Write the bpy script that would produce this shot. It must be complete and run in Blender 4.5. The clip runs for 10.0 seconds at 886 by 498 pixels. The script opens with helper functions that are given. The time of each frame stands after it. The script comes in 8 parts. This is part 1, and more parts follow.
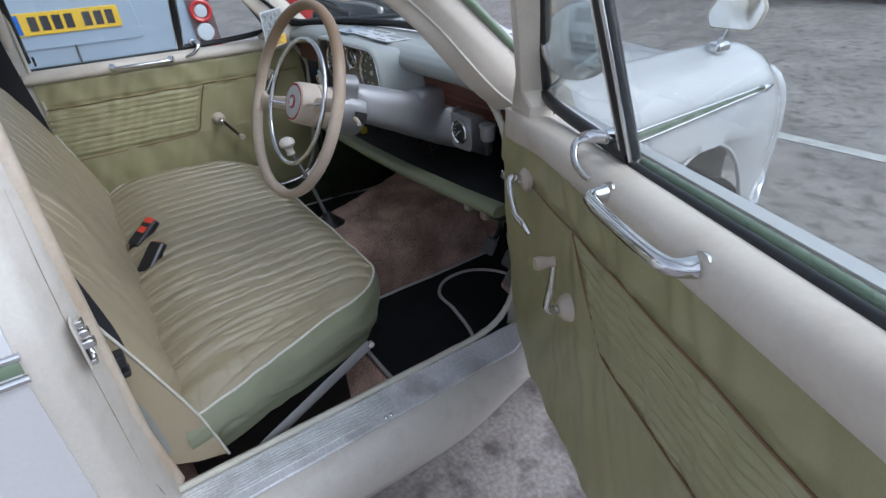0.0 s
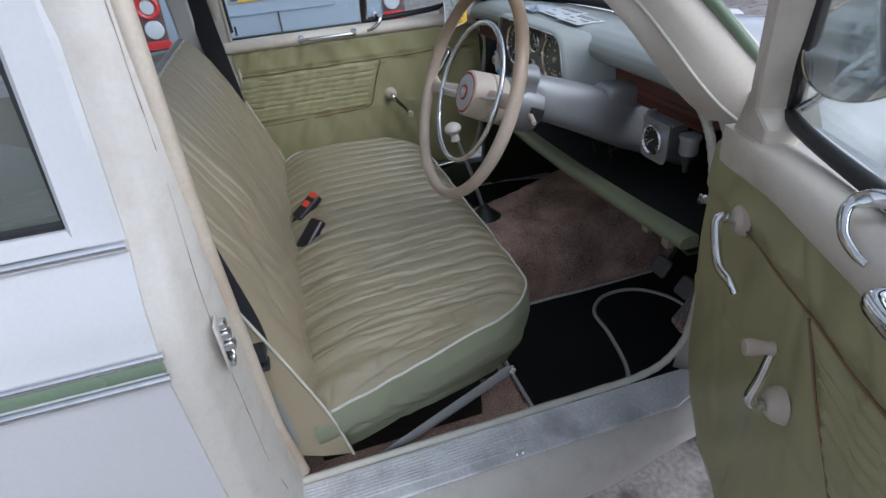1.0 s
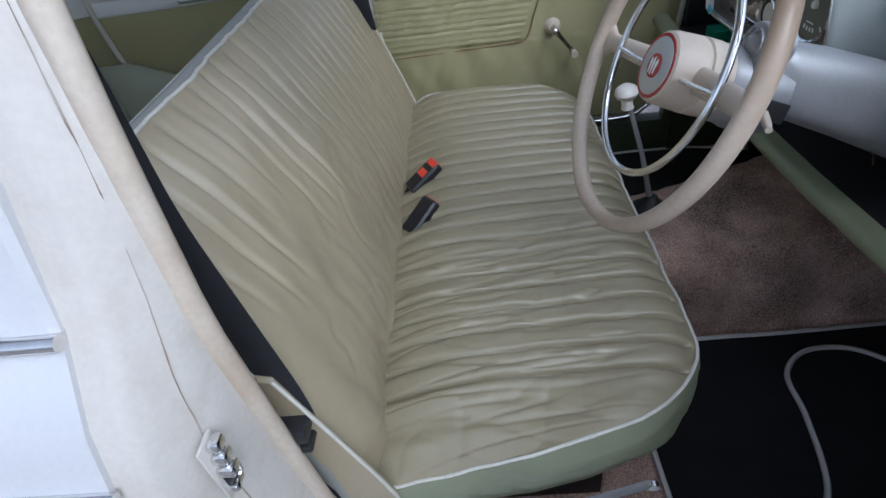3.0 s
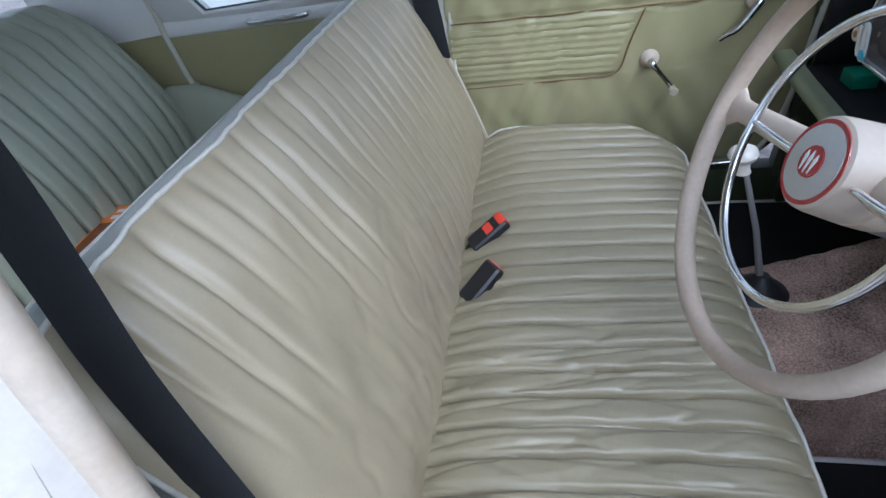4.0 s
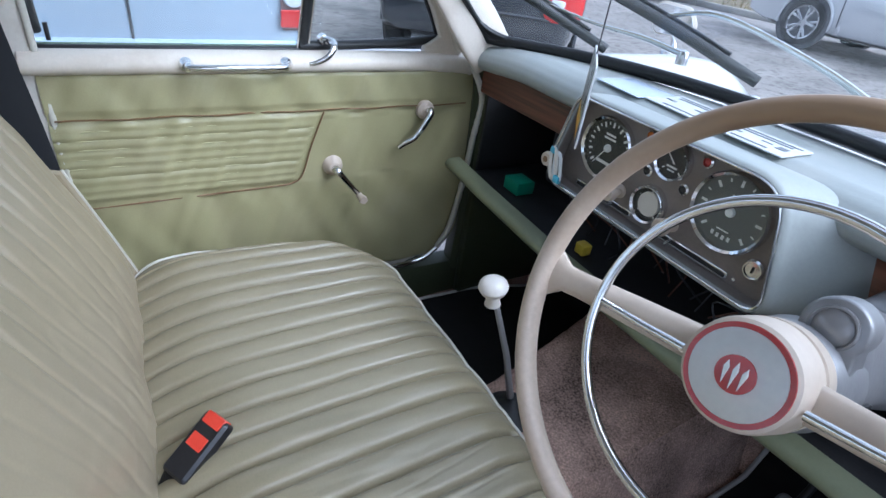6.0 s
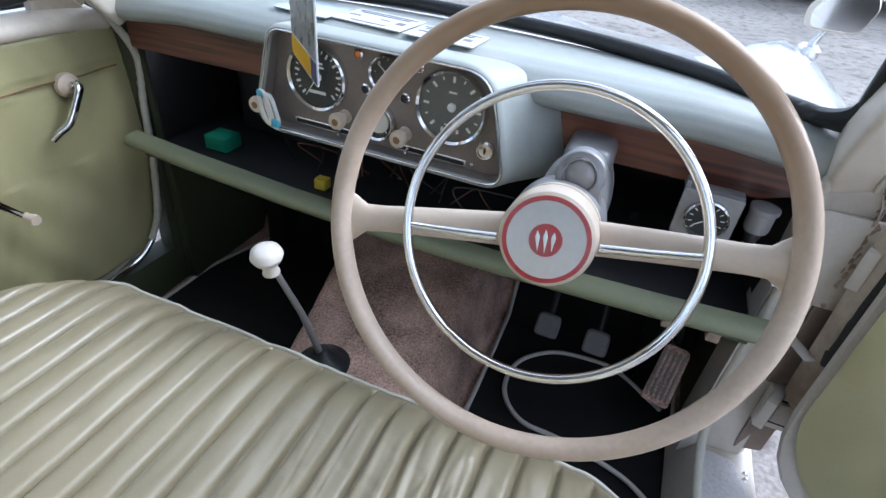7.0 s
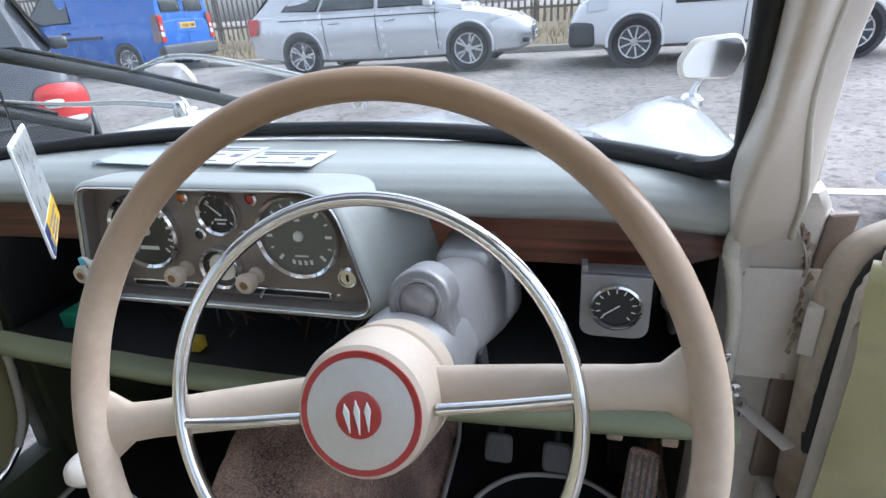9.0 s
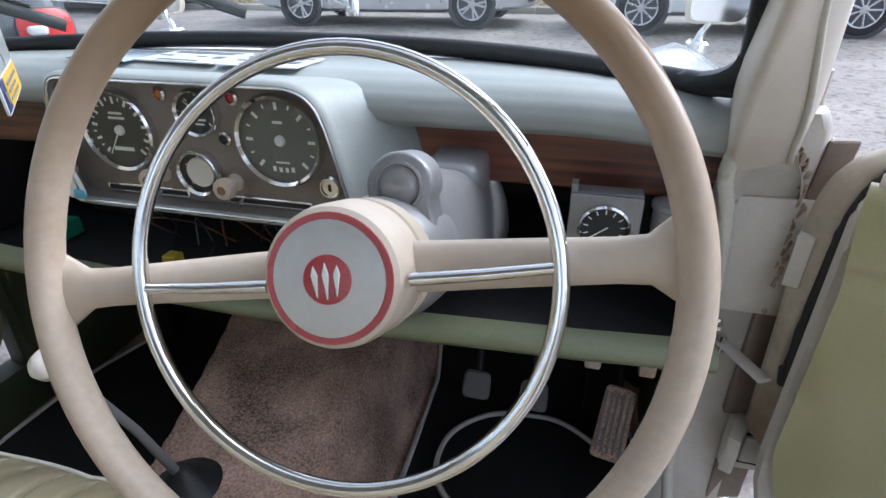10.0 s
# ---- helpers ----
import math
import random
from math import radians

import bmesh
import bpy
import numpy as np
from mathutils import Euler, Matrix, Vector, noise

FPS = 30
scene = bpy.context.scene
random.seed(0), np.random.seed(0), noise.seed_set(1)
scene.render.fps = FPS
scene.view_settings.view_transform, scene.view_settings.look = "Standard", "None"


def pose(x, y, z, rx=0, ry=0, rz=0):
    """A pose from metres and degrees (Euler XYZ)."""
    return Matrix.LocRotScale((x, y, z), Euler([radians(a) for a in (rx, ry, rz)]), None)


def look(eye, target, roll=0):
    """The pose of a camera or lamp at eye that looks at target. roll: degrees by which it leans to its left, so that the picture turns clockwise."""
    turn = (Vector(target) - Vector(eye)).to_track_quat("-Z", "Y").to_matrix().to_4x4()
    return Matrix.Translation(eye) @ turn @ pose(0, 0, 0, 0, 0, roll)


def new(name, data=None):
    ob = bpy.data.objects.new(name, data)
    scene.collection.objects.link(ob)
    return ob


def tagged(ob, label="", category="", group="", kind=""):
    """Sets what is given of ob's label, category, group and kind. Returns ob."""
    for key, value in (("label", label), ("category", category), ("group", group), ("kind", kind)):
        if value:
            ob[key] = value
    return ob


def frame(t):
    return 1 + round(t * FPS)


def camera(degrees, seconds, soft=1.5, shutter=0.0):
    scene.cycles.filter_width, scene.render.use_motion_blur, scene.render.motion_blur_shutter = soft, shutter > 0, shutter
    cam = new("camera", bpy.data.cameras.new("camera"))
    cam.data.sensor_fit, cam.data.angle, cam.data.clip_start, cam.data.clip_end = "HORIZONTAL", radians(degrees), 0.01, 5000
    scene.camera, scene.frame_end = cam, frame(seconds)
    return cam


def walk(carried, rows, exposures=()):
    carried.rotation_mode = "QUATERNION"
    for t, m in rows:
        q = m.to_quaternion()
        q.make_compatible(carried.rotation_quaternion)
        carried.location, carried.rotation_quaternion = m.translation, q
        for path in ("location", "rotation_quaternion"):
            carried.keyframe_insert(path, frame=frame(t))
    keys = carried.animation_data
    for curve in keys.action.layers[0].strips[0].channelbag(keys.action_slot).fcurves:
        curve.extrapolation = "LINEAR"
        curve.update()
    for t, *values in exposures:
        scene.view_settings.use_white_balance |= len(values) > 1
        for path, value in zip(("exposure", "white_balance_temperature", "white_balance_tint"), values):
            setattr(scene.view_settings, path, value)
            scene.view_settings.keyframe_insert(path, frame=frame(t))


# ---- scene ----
cam = camera(79.6, 10.0)
PATH = [
    (0, (1.412, -0.368, 1.219), (-0.034, 0.573, 0.206), -3.5),
    (0.5, (1.36, -0.346, 1.225), (-0.263, 0.262, 0.226), -4.8),
    (1, (1.269, -0.317, 1.229), (-0.37, 0.102, 0.162), -5.2),
    (1.5, (1.185, -0.296, 1.235), (-0.454, -0.016, 0.123), -5.7),
    (2, (1.141, -0.259, 1.245), (-0.498, -0.115, 0.108), -6.4),
    (3.5, (0.819, -0.221, 1.188), (-0.683, -0.5, -0.103), -9.6),
    (4, (0.744, -0.224, 1.205), (-0.786, -0.618, -0.021), -10.1),
    (4.5, (0.657, -0.243, 1.197), (-0.977, -0.607, 0.103), -8.6),
    (5, (0.585, -0.263, 1.205), (-1.113, -0.539, 0.185), -7.0),
    (5.5, (0.523, -0.28, 1.189), (-1.16, -0.136, 0.118), -1.8),
    (6, (0.42, -0.345, 1.187), (-1.003, 0.589, 0.137), 8.1),
    (7.5, (0.337, -0.389, 1.177), (0.012, 1.22, 0.035), 1.9),
    (8, (0.364, -0.307, 1.15), (0.076, 1.373, 0.104), -0.1),
    (8.5, (0.401, -0.251, 1.168), (-0.039, 1.493, 0.293), -3.8),
    (9, (0.419, -0.222, 1.153), (-0.085, 1.527, 0.324), -4.1),
    (9.5, (0.425, -0.221, 1.129), (-0.048, 1.513, 0.251), -2.7),
    (10, (0.425, -0.229, 1.092), (-0.034, 1.472, 0.144), -0.5),
]
EXPOSURES = [(0.0, 0.05, 5500, 12), (1.0, -0.12, 5500, 12), (2.0, -0.15, 5450, 12), (3.5, 0.33, 5120, 12), (4.0, 0.55, 5040, 12), (5.0, 0.8, 4990, 12), (6.0, 0.82, 5080, 12), (7.5, 1.22, 5450, 12), (8.5, 1.06, 5500, 12), (10.0, 0.91, 5600, 12)]
walk(cam, [(t, look(eye, target, roll)) for t, eye, target, roll in PATH], EXPOSURES)

# ---- daylight: overcast, with a broad soft sun high ahead on the driver's side ----
sky_world = bpy.data.worlds.new("overcast_sky")
scene.world = sky_world
sky_world.use_nodes = True
wn = sky_world.node_tree
sky = wn.nodes.new("ShaderNodeTexSky")
sky.sky_type = "NISHITA"
sky.sun_disc = False
sky.sun_elevation = radians(45)
sky.sun_rotation = radians(52)
sky.air_density, sky.dust_density, sky.ozone_density = 1.0, 4.0, 1.0
hsv = wn.nodes.new("ShaderNodeHueSaturation")
hsv.inputs["Saturation"].default_value = 0.25
wn.links.new(sky.outputs[0], hsv.inputs["Color"])
wn.links.new(hsv.outputs[0], wn.nodes["Background"].inputs[0])
wn.nodes["Background"].inputs[1].default_value = 0.215
sun = new("sun", bpy.data.lights.new("sun", "SUN"))
sun.data.energy, sun.data.angle, sun.data.color = 0.4, radians(70), (1.0, 0.97, 0.92)
sun.matrix_world = look((4.67, 3.65, 5.92), (0, 0, 0))


# ---- materials ----
def surface(name, color, rough=0.5, metal=0.0, var=0.12, big=5.0, fine=180.0, bump=0.08, bump_size=None, spec=0.5,
            coat=0.0, dirt=None, dirt_amount=0.0, dirt_size=3.0, sheen=0.0, piece=0.0):
    """A surface with colour and gloss that vary at two scales, fine relief, and stains of their own shape."""
    m = bpy.data.materials.new(name)
    m.use_nodes = True
    nt = m.node_tree
    n, l = nt.nodes, nt.links
    b = n["Principled BSDF"]
    b.inputs["Roughness"].default_value, b.inputs["Metallic"].default_value = rough, metal
    b.inputs["Specular IOR Level"].default_value = spec
    b.inputs["Coat Weight"].default_value = coat
    b.inputs["Coat Roughness"].default_value = 0.08
    b.inputs["Sheen Weight"].default_value = sheen
    tc = n.new("ShaderNodeTexCoord")

    def noise_at(scale, detail):
        t = n.new("ShaderNodeTexNoise")
        t.inputs["Scale"].default_value, t.inputs["Detail"].default_value = scale, detail
        l.new(tc.outputs["Object"], t.inputs["Vector"])
        return t

    a, f = noise_at(big, 4.0), noise_at(fine, 3.0)
    add = n.new("ShaderNodeMath")
    add.operation = "ADD"
    l.new(a.outputs[0], add.inputs[0])
    l.new(f.outputs[0], add.inputs[1])
    rng = n.new("ShaderNodeMapRange")
    rng.inputs["From Min"].default_value, rng.inputs["From Max"].default_value = 0.6, 1.4
    rng.inputs["To Min"].default_value, rng.inputs["To Max"].default_value = 1.0 - var, 1.0 + var
    l.new(add.outputs[0], rng.inputs["Value"])
    last = rng.outputs[0]
    if piece:
        info = n.new("ShaderNodeObjectInfo")
        pr = n.new("ShaderNodeMapRange")
        pr.inputs["To Min"].default_value, pr.inputs["To Max"].default_value = 1 - piece, 1 + piece
        l.new(info.outputs["Random"], pr.inputs["Value"])
        mu = n.new("ShaderNodeMath")
        mu.operation = "MULTIPLY"
        l.new(last, mu.inputs[0])
        l.new(pr.outputs[0], mu.inputs[1])
        last = mu.outputs[0]
    sc = n.new("ShaderNodeVectorMath")
    sc.operation = "SCALE"
    sc.inputs[0].default_value = color
    l.new(last, sc.inputs["Scale"])
    out = sc.outputs[0]
    if dirt:
        d = noise_at(dirt_size, 6.0)
        ramp = n.new("ShaderNodeMapRange")
        ramp.inputs["From Min"].default_value, ramp.inputs["From Max"].default_value = 0.5, 0.72
        ramp.inputs["To Max"].default_value = dirt_amount
        l.new(d.outputs[0], ramp.inputs["Value"])
        mix = n.new("ShaderNodeMix")
        mix.data_type = "RGBA"
        l.new(ramp.outputs[0], mix.inputs["Factor"])
        l.new(out, mix.inputs["A"])
        mix.inputs["B"].default_value = (*dirt, 1)
        out = mix.outputs["Result"]
    l.new(out, b.inputs["Base Color"])
    rr = n.new("ShaderNodeMapRange")
    rr.inputs["From Min"].default_value, rr.inputs["From Max"].default_value = 0.3, 0.7
    rr.inputs["To Min"].default_value, rr.inputs["To Max"].default_value = max(rough - 0.08, 0.02), min(rough + 0.1, 1)
    l.new(a.outputs[0], rr.inputs["Value"])
    l.new(rr.outputs[0], b.inputs["Roughness"])
    if bump:
        bp = n.new("ShaderNodeBump")
        bp.inputs["Strength"].default_value, bp.inputs["Distance"].default_value = bump, 0.004
        g = noise_at(bump_size, 4.0) if bump_size else f
        l.new(g.outputs[0], bp.inputs["Height"])
        l.new(bp.outputs[0], b.inputs["Normal"])
    return m


def pane_glass(name, tint=(0.93, 0.96, 0.95), gloss=1.0, haze=0.0):
    """Thin window glass: clear, with a Fresnel gloss, and a faint film of dust."""
    m = bpy.data.materials.new(name)
    m.use_nodes = True
    nt = m.node_tree
    n, l = nt.nodes, nt.links
    out = n["Material Output"]
    n.remove(n["Principled BSDF"])
    tr, gl, fr, mx, pw, ml = (n.new("ShaderNode" + k) for k in ("BsdfTransparent", "BsdfGlossy", "LayerWeight", "MixShader", "Math", "Math"))
    tr.inputs[0].default_value = (*tint, 1)
    gl.inputs["Roughness"].default_value = 0.02
    fr.inputs[0].default_value = 0.5
    pw.operation, ml.operation = "POWER", "MULTIPLY_ADD"
    pw.inputs[1].default_value = 5.0
    ml.inputs[1].default_value, ml.inputs[2].default_value = 0.85 * gloss, 0.045 * gloss
    l.new(fr.outputs["Facing"], pw.inputs[0])
    l.new(pw.outputs[0], ml.inputs[0])
    l.new(ml.outputs[0], mx.inputs[0])
    l.new(tr.outputs[0], mx.inputs[1])
    l.new(gl.outputs[0], mx.inputs[2])
    last = mx
    if haze:
        df, m2, tc, t, mr = (n.new("ShaderNode" + k) for k in ("BsdfDiffuse", "MixShader", "TexCoord", "TexNoise", "MapRange"))
        t.inputs["Scale"].default_value, t.inputs["Detail"].default_value = 9.0, 5.0
        l.new(tc.outputs["Object"], t.inputs["Vector"])
        l.new(t.outputs[0], mr.inputs["Value"])
        mr.inputs["From Min"].default_value, mr.inputs["From Max"].default_value = 0.35, 0.75
        mr.inputs["To Max"].default_value = haze
        l.new(mr.outputs[0], m2.inputs[0])
        l.new(mx.outputs[0], m2.inputs[1])
        l.new(df.outputs[0], m2.inputs[2])
        last = m2
    l.new(last.outputs[0], out.inputs[0])
    return m


def wood_grain(name, dark, light, axis_scale=(1.5, 30, 40)):
    m = surface(name, light, 0.4, bump=0.05, coat=0.25)
    nt = m.node_tree
    n, l = nt.nodes, nt.links
    tc, mp, t, r = (n.new("ShaderNode" + k) for k in ("TexCoord", "Mapping", "TexNoise", "ValToRGB"))
    mp.inputs["Scale"].default_value = axis_scale
    t.inputs["Scale"].default_value, t.inputs["Detail"].default_value = 2.0, 6.0
    l.new(tc.outputs["Object"], mp.inputs[0])
    l.new(mp.outputs[0], t.inputs["Vector"])
    l.new(t.outputs[0], r.inputs[0])
    r.color_ramp.elements[0].position, r.color_ramp.elements[1].position = 0.35, 0.65
    r.color_ramp.elements[0].color, r.color_ramp.elements[1].color = (*dark, 1), (*light, 1)
    l.new(r.outputs[0], n["Principled BSDF"].inputs["Base Color"])
    return m


def glowing_free_lens(name, color):
    m = surface(name, color, 0.12, var=0.15, big=40, fine=300, bump=0.2, bump_size=120, coat=0.5)
    return m


CREAM = surface("cream_interior_paint", (0.64, 0.58, 0.49), 0.38, var=0.06, bump=0.03, dirt=(0.33, 0.24, 0.15), dirt_amount=0.35, dirt_size=9)
JAMB = surface("worn_cream_jamb_paint", (0.56, 0.525, 0.465), 0.36, var=0.07, bump=0.05, bump_size=30, dirt=(0.34, 0.27, 0.20), dirt_amount=0.22, dirt_size=26)
WHITE = surface("old_white_car_paint", (0.57, 0.565, 0.56), 0.16, var=0.04, bump=0.015, coat=0.5, dirt=(0.55, 0.52, 0.48), dirt_amount=0.12, dirt_size=3)
RUSTY = surface("rusty_scuffed_metal", (0.30, 0.22, 0.16), 0.7, var=0.4, big=25, bump=0.3, dirt=(0.5, 0.46, 0.4), dirt_amount=0.9, dirt_size=18)
SEAT = surface("sage_green_leathercloth", (0.334, 0.280, 0.182), 0.38, spec=0.7, var=0.07, big=7, fine=420, bump=0.05, bump_size=55, dirt=(0.345, 0.295, 0.195), dirt_amount=0.2, dirt_size=2)
# SEAT's leathercloth, worn and made darker: the cushion's dimmer light is in the colour.
CUSHION = surface("worn_sage_cushion_shaded", (0.276, 0.238, 0.150), 0.37, spec=0.7, var=0.09, big=9, fine=420, bump=0.05, bump_size=55, dirt=(0.29, 0.25, 0.17), dirt_amount=0.25, dirt_size=5)
SEATSIDE = surface("green_leathercloth_side", (0.21, 0.225, 0.145), 0.38, var=0.08, big=9, fine=420, bump=0.10, bump_size=45)
REARSEAT = surface("grey_green_leathercloth", (0.33, 0.345, 0.265), 0.42, var=0.08, big=9, fine=420, bump=0.08, bump_size=60)
DOORVINYL = surface("olive_green_door_vinyl", (0.325, 0.300, 0.155), 0.40, var=0.08, big=6, fine=380, bump=0.08, bump_size=40, dirt=(0.36, 0.32, 0.2), dirt_amount=0.4, dirt_size=7)
SCUFFED = surface("scuffed_yellowed_door_lip", (0.46, 0.40, 0.32), 0.45, var=0.12, big=12, bump=0.12, bump_size=40, dirt=(0.17, 0.11, 0.07), dirt_amount=0.85, dirt_size=11)
PRIMER = surface("grey_brown_primer", (0.22, 0.175, 0.145), 0.6, var=0.15, big=14, bump=0.1, bump_size=60, dirt=(0.13, 0.08, 0.055), dirt_amount=0.6, dirt_size=22)
BORDER = surface("grey_leathercloth_border", (0.27, 0.275, 0.255), 0.45, var=0.08, big=9, fine=420, bump=0.08, bump_size=60)
FLUTE = surface("pale_olive_welded_line", (0.40, 0.37, 0.21), 0.4, var=0.1, big=30)
PIPING = surface("pale_sage_piping", (0.60, 0.58, 0.51), 0.42, var=0.12, big=30, bump=0.05)
BEIGEWELT = surface("beige_rubbed_welt", (0.56, 0.485, 0.385), 0.5, var=0.12, big=14, bump=0.1, bump_size=50, dirt=(0.4, 0.29, 0.19), dirt_amount=0.5, dirt_size=12)
WELT = surface("cream_vinyl_piping", (0.55, 0.53, 0.45), 0.45, var=0.1, big=30, bump=0.05)
BROWNSEAM = surface("brown_heat_sealed_seam", (0.19, 0.11, 0.05), 0.5, var=0.2, big=30)
CHROME = surface("aged_chrome", (0.78, 0.78, 0.78), 0.10, 1.0, var=0.08, big=30, bump=0.03, bump_size=60, dirt=(0.4, 0.38, 0.36), dirt_amount=0.3, dirt_size=30)
ALLOY = surface("ribbed_aluminium", (0.74, 0.74, 0.75), 0.5, 0.45, var=0.2, big=14, bump=0.1, bump_size=80, dirt=(0.3, 0.29, 0.28), dirt_amount=0.6, dirt_size=10)
BLACKRUB = surface("black_rubber_seal", (0.018, 0.019, 0.02), 0.45, var=0.3, bump=0.1)
BLACKPL = surface("black_plastic", (0.015, 0.015, 0.017), 0.36, var=0.2, bump=0.05)
WEBBING = surface("black_seat_belt_webbing", (0.010, 0.011, 0.014), 0.75, var=0.3, fine=900, bump=0.4)
MAT = surface("black_ribbed_mat", (0.004, 0.004, 0.0045), 0.95, var=0.4, big=20, fine=500, bump=0.3, dirt=(0.02, 0.019, 0.018), dirt_amount=0.25, dirt_size=40)
MATEDGE = surface("grey_mat_binding", (0.58, 0.55, 0.51), 0.7, var=0.2, fine=600)
CARPET = surface("brown_worn_carpet", (0.45, 0.305, 0.24), 1.0, var=0.95, big=9, fine=260, bump=0.6, bump_size=330, spec=0.1, sheen=0.08, dirt=(0.15, 0.098, 0.078), dirt_amount=0.6, dirt_size=5)
# Near-black for real black parts and for the deep shade under the dash.
DARKVOID = surface("black_paint_and_void_shade", (0.008, 0.008, 0.009), 0.6, var=0.4, big=10)
DASH = surface("pale_mint_grey_dash_paint", (0.315, 0.338, 0.32), 0.40, var=0.05, bump=0.05, bump_size=220, dirt=(0.42, 0.42, 0.38), dirt_amount=0.4, dirt_size=12)
WOOD = wood_grain("dark_mahogany_trim", (0.04, 0.012, 0.008), (0.17, 0.055, 0.03))
PANEL = surface("taupe_instrument_panel", (0.19, 0.165, 0.147), 0.36, 0.25, var=0.12, big=14, bump=0.04, dirt=(0.24, 0.2, 0.17), dirt_amount=0.5, dirt_size=25)
DIAL = surface("black_dial_face", (0.018, 0.019, 0.018), 0.6, var=0.2)
DIALGREY = surface("grey_dial_face", (0.10, 0.105, 0.09), 0.6, var=0.2)
PRINT = surface("white_dial_print", (0.7, 0.7, 0.66), 0.6)
IVORY = surface("ivory_plastic", (0.52, 0.44, 0.35), 0.36, var=0.06, big=18, bump=0.02, dirt=(0.38, 0.28, 0.2), dirt_amount=0.4, dirt_size=16)
RIMTAN = surface("worn_beige_rim", (0.47, 0.385, 0.30), 0.36, var=0.12, big=16, bump=0.03, dirt=(0.34, 0.24, 0.16), dirt_amount=0.45, dirt_size=9)
def sun_aged(m, low, high, aged):
    """Ages a material to another colour towards the top of its object, with an uneven border."""
    nt = m.node_tree
    n, l = nt.nodes, nt.links
    tc, sp, no, ad, mr, mx = (n.new("ShaderNode" + k) for k in ("TexCoord", "SeparateXYZ", "TexNoise", "Math", "MapRange", "Mix"))
    mx.data_type = "RGBA"
    no.inputs["Scale"].default_value, no.inputs["Detail"].default_value = 14.0, 4.0
    ad.operation = "MULTIPLY_ADD"
    ad.inputs[1].default_value = 0.10
    l.new(tc.outputs["Object"], sp.inputs[0])
    l.new(tc.outputs["Object"], no.inputs["Vector"])
    l.new(no.outputs[0], ad.inputs[0])
    l.new(sp.outputs["Z"], ad.inputs[2])
    l.new(ad.outputs[0], mr.inputs["Value"])
    mr.inputs["From Min"].default_value, mr.inputs["From Max"].default_value = low + 0.05, high + 0.05
    b = n["Principled BSDF"]
    src = b.inputs["Base Color"].links[0].from_socket
    l.new(mr.outputs[0], mx.inputs["Factor"])
    l.new(src, mx.inputs["A"])
    mx.inputs["B"].default_value = (*aged, 1)
    l.new(mx.outputs["Result"], b.inputs["Base Color"])
    return m


sun_aged(RIMTAN, 0.93, 1.09, (0.30, 0.20, 0.115))
KNOBWHITE = surface("white_plastic_knob", (0.66, 0.62, 0.56), 0.3, var=0.05)
SILVERHUB = surface("turned_silver_hub", (0.55, 0.54, 0.52), 0.38, 0.6, var=0.06, big=60)
RED = surface("red_enamel", (0.33, 0.02, 0.018), 0.25, var=0.1, coat=0.4)
BELTRED = surface("orange_red_button", (0.75, 0.06, 0.03), 0.4, var=0.06)
SHROUD = surface("silver_grey_column_paint", (0.235, 0.233, 0.235), 0.36, 0.3, var=0.08, big=12, bump=0.05, dirt=(0.3, 0.29, 0.29), dirt_amount=0.5, dirt_size=12)
SHELF = surface("green_padded_shelf_edge", (0.19, 0.205, 0.12), 0.45, var=0.08, big=10, bump=0.1, bump_size=50)
# Green trim, darkened: the shade below the dash is in this colour.
KICK = surface("shaded_green_kick_trim", (0.042, 0.052, 0.024), 0.6, var=0.2, big=9, bump=0.1, bump_size=70)
RUBBERGREY = surface("grey_pedal_rubber", (0.16, 0.155, 0.15), 0.6, var=0.2)
LINER = surface("pale_headlining", (0.55, 0.53, 0.47), 0.8, var=0.06, bump=0.1)
QUARTER = surface("grey_white_quarter_trim", (0.70, 0.69, 0.67), 0.5, var=0.05, bump=0.03)
PAPER = surface("printed_paper", (0.60, 0.62, 0.62), 0.5, var=0.06, big=30)
PRINTGREY = surface("grey_print", (0.16, 0.17, 0.18), 0.6)
BOOKORANGE = surface("orange_book_cover", (0.80, 0.24, 0.04), 0.4, var=0.1, big=20)
BOOKBROWN = surface("brown_cover_picture", (0.20, 0.065, 0.02), 0.5, var=0.6, big=60)
CARDPHOTO = surface("photo_print_grey", (0.26, 0.27, 0.26), 0.3, var=0.7, big=55, fine=200)
CARDYELLOW = surface("yellow_card_band", (0.75, 0.45, 0.02), 0.35)
CARDNAVY = surface("navy_card_patch", (0.03, 0.035, 0.12), 0.4)
GREENBOX = surface("green_plastic_box", (0.02, 0.22, 0.13), 0.4)
YELLOWPL = surface("yellow_connector", (0.65, 0.5, 0.05), 0.4)
BLUEPL = surface("pale_blue_fob", (0.10, 0.40, 0.55), 0.4)
COPPER = surface("brown_wire", (0.12, 0.05, 0.03), 0.5)
MIRROR = surface("mirror_silver", (0.85, 0.86, 0.87), 0.02, 1.0, var=0.02, bump=0)
GLASS = pane_glass("window_glass", haze=0.05)
SCREEN = pane_glass("windscreen_glass", haze=0.07)
DIALGLASS = pane_glass("dial_glass", (0.97, 0.98, 0.98))
ASPHALT = surface("weathered_asphalt", (0.27, 0.245, 0.225), 0.85, var=0.5, big=1.7, fine=75, bump=0.6, bump_size=60, dirt=(0.060, 0.047, 0.042), dirt_amount=0.8, dirt_size=13)
ROADLINE = surface("worn_white_road_paint", (0.55, 0.54, 0.51), 0.7, var=0.25, big=8, fine=60, bump=0.2, dirt=(0.2, 0.19, 0.18), dirt_amount=0.8, dirt_size=7)
KERB = surface("concrete_kerb", (0.36, 0.34, 0.30), 0.85, var=0.2, big=4, bump=0.3, piece=0.15)
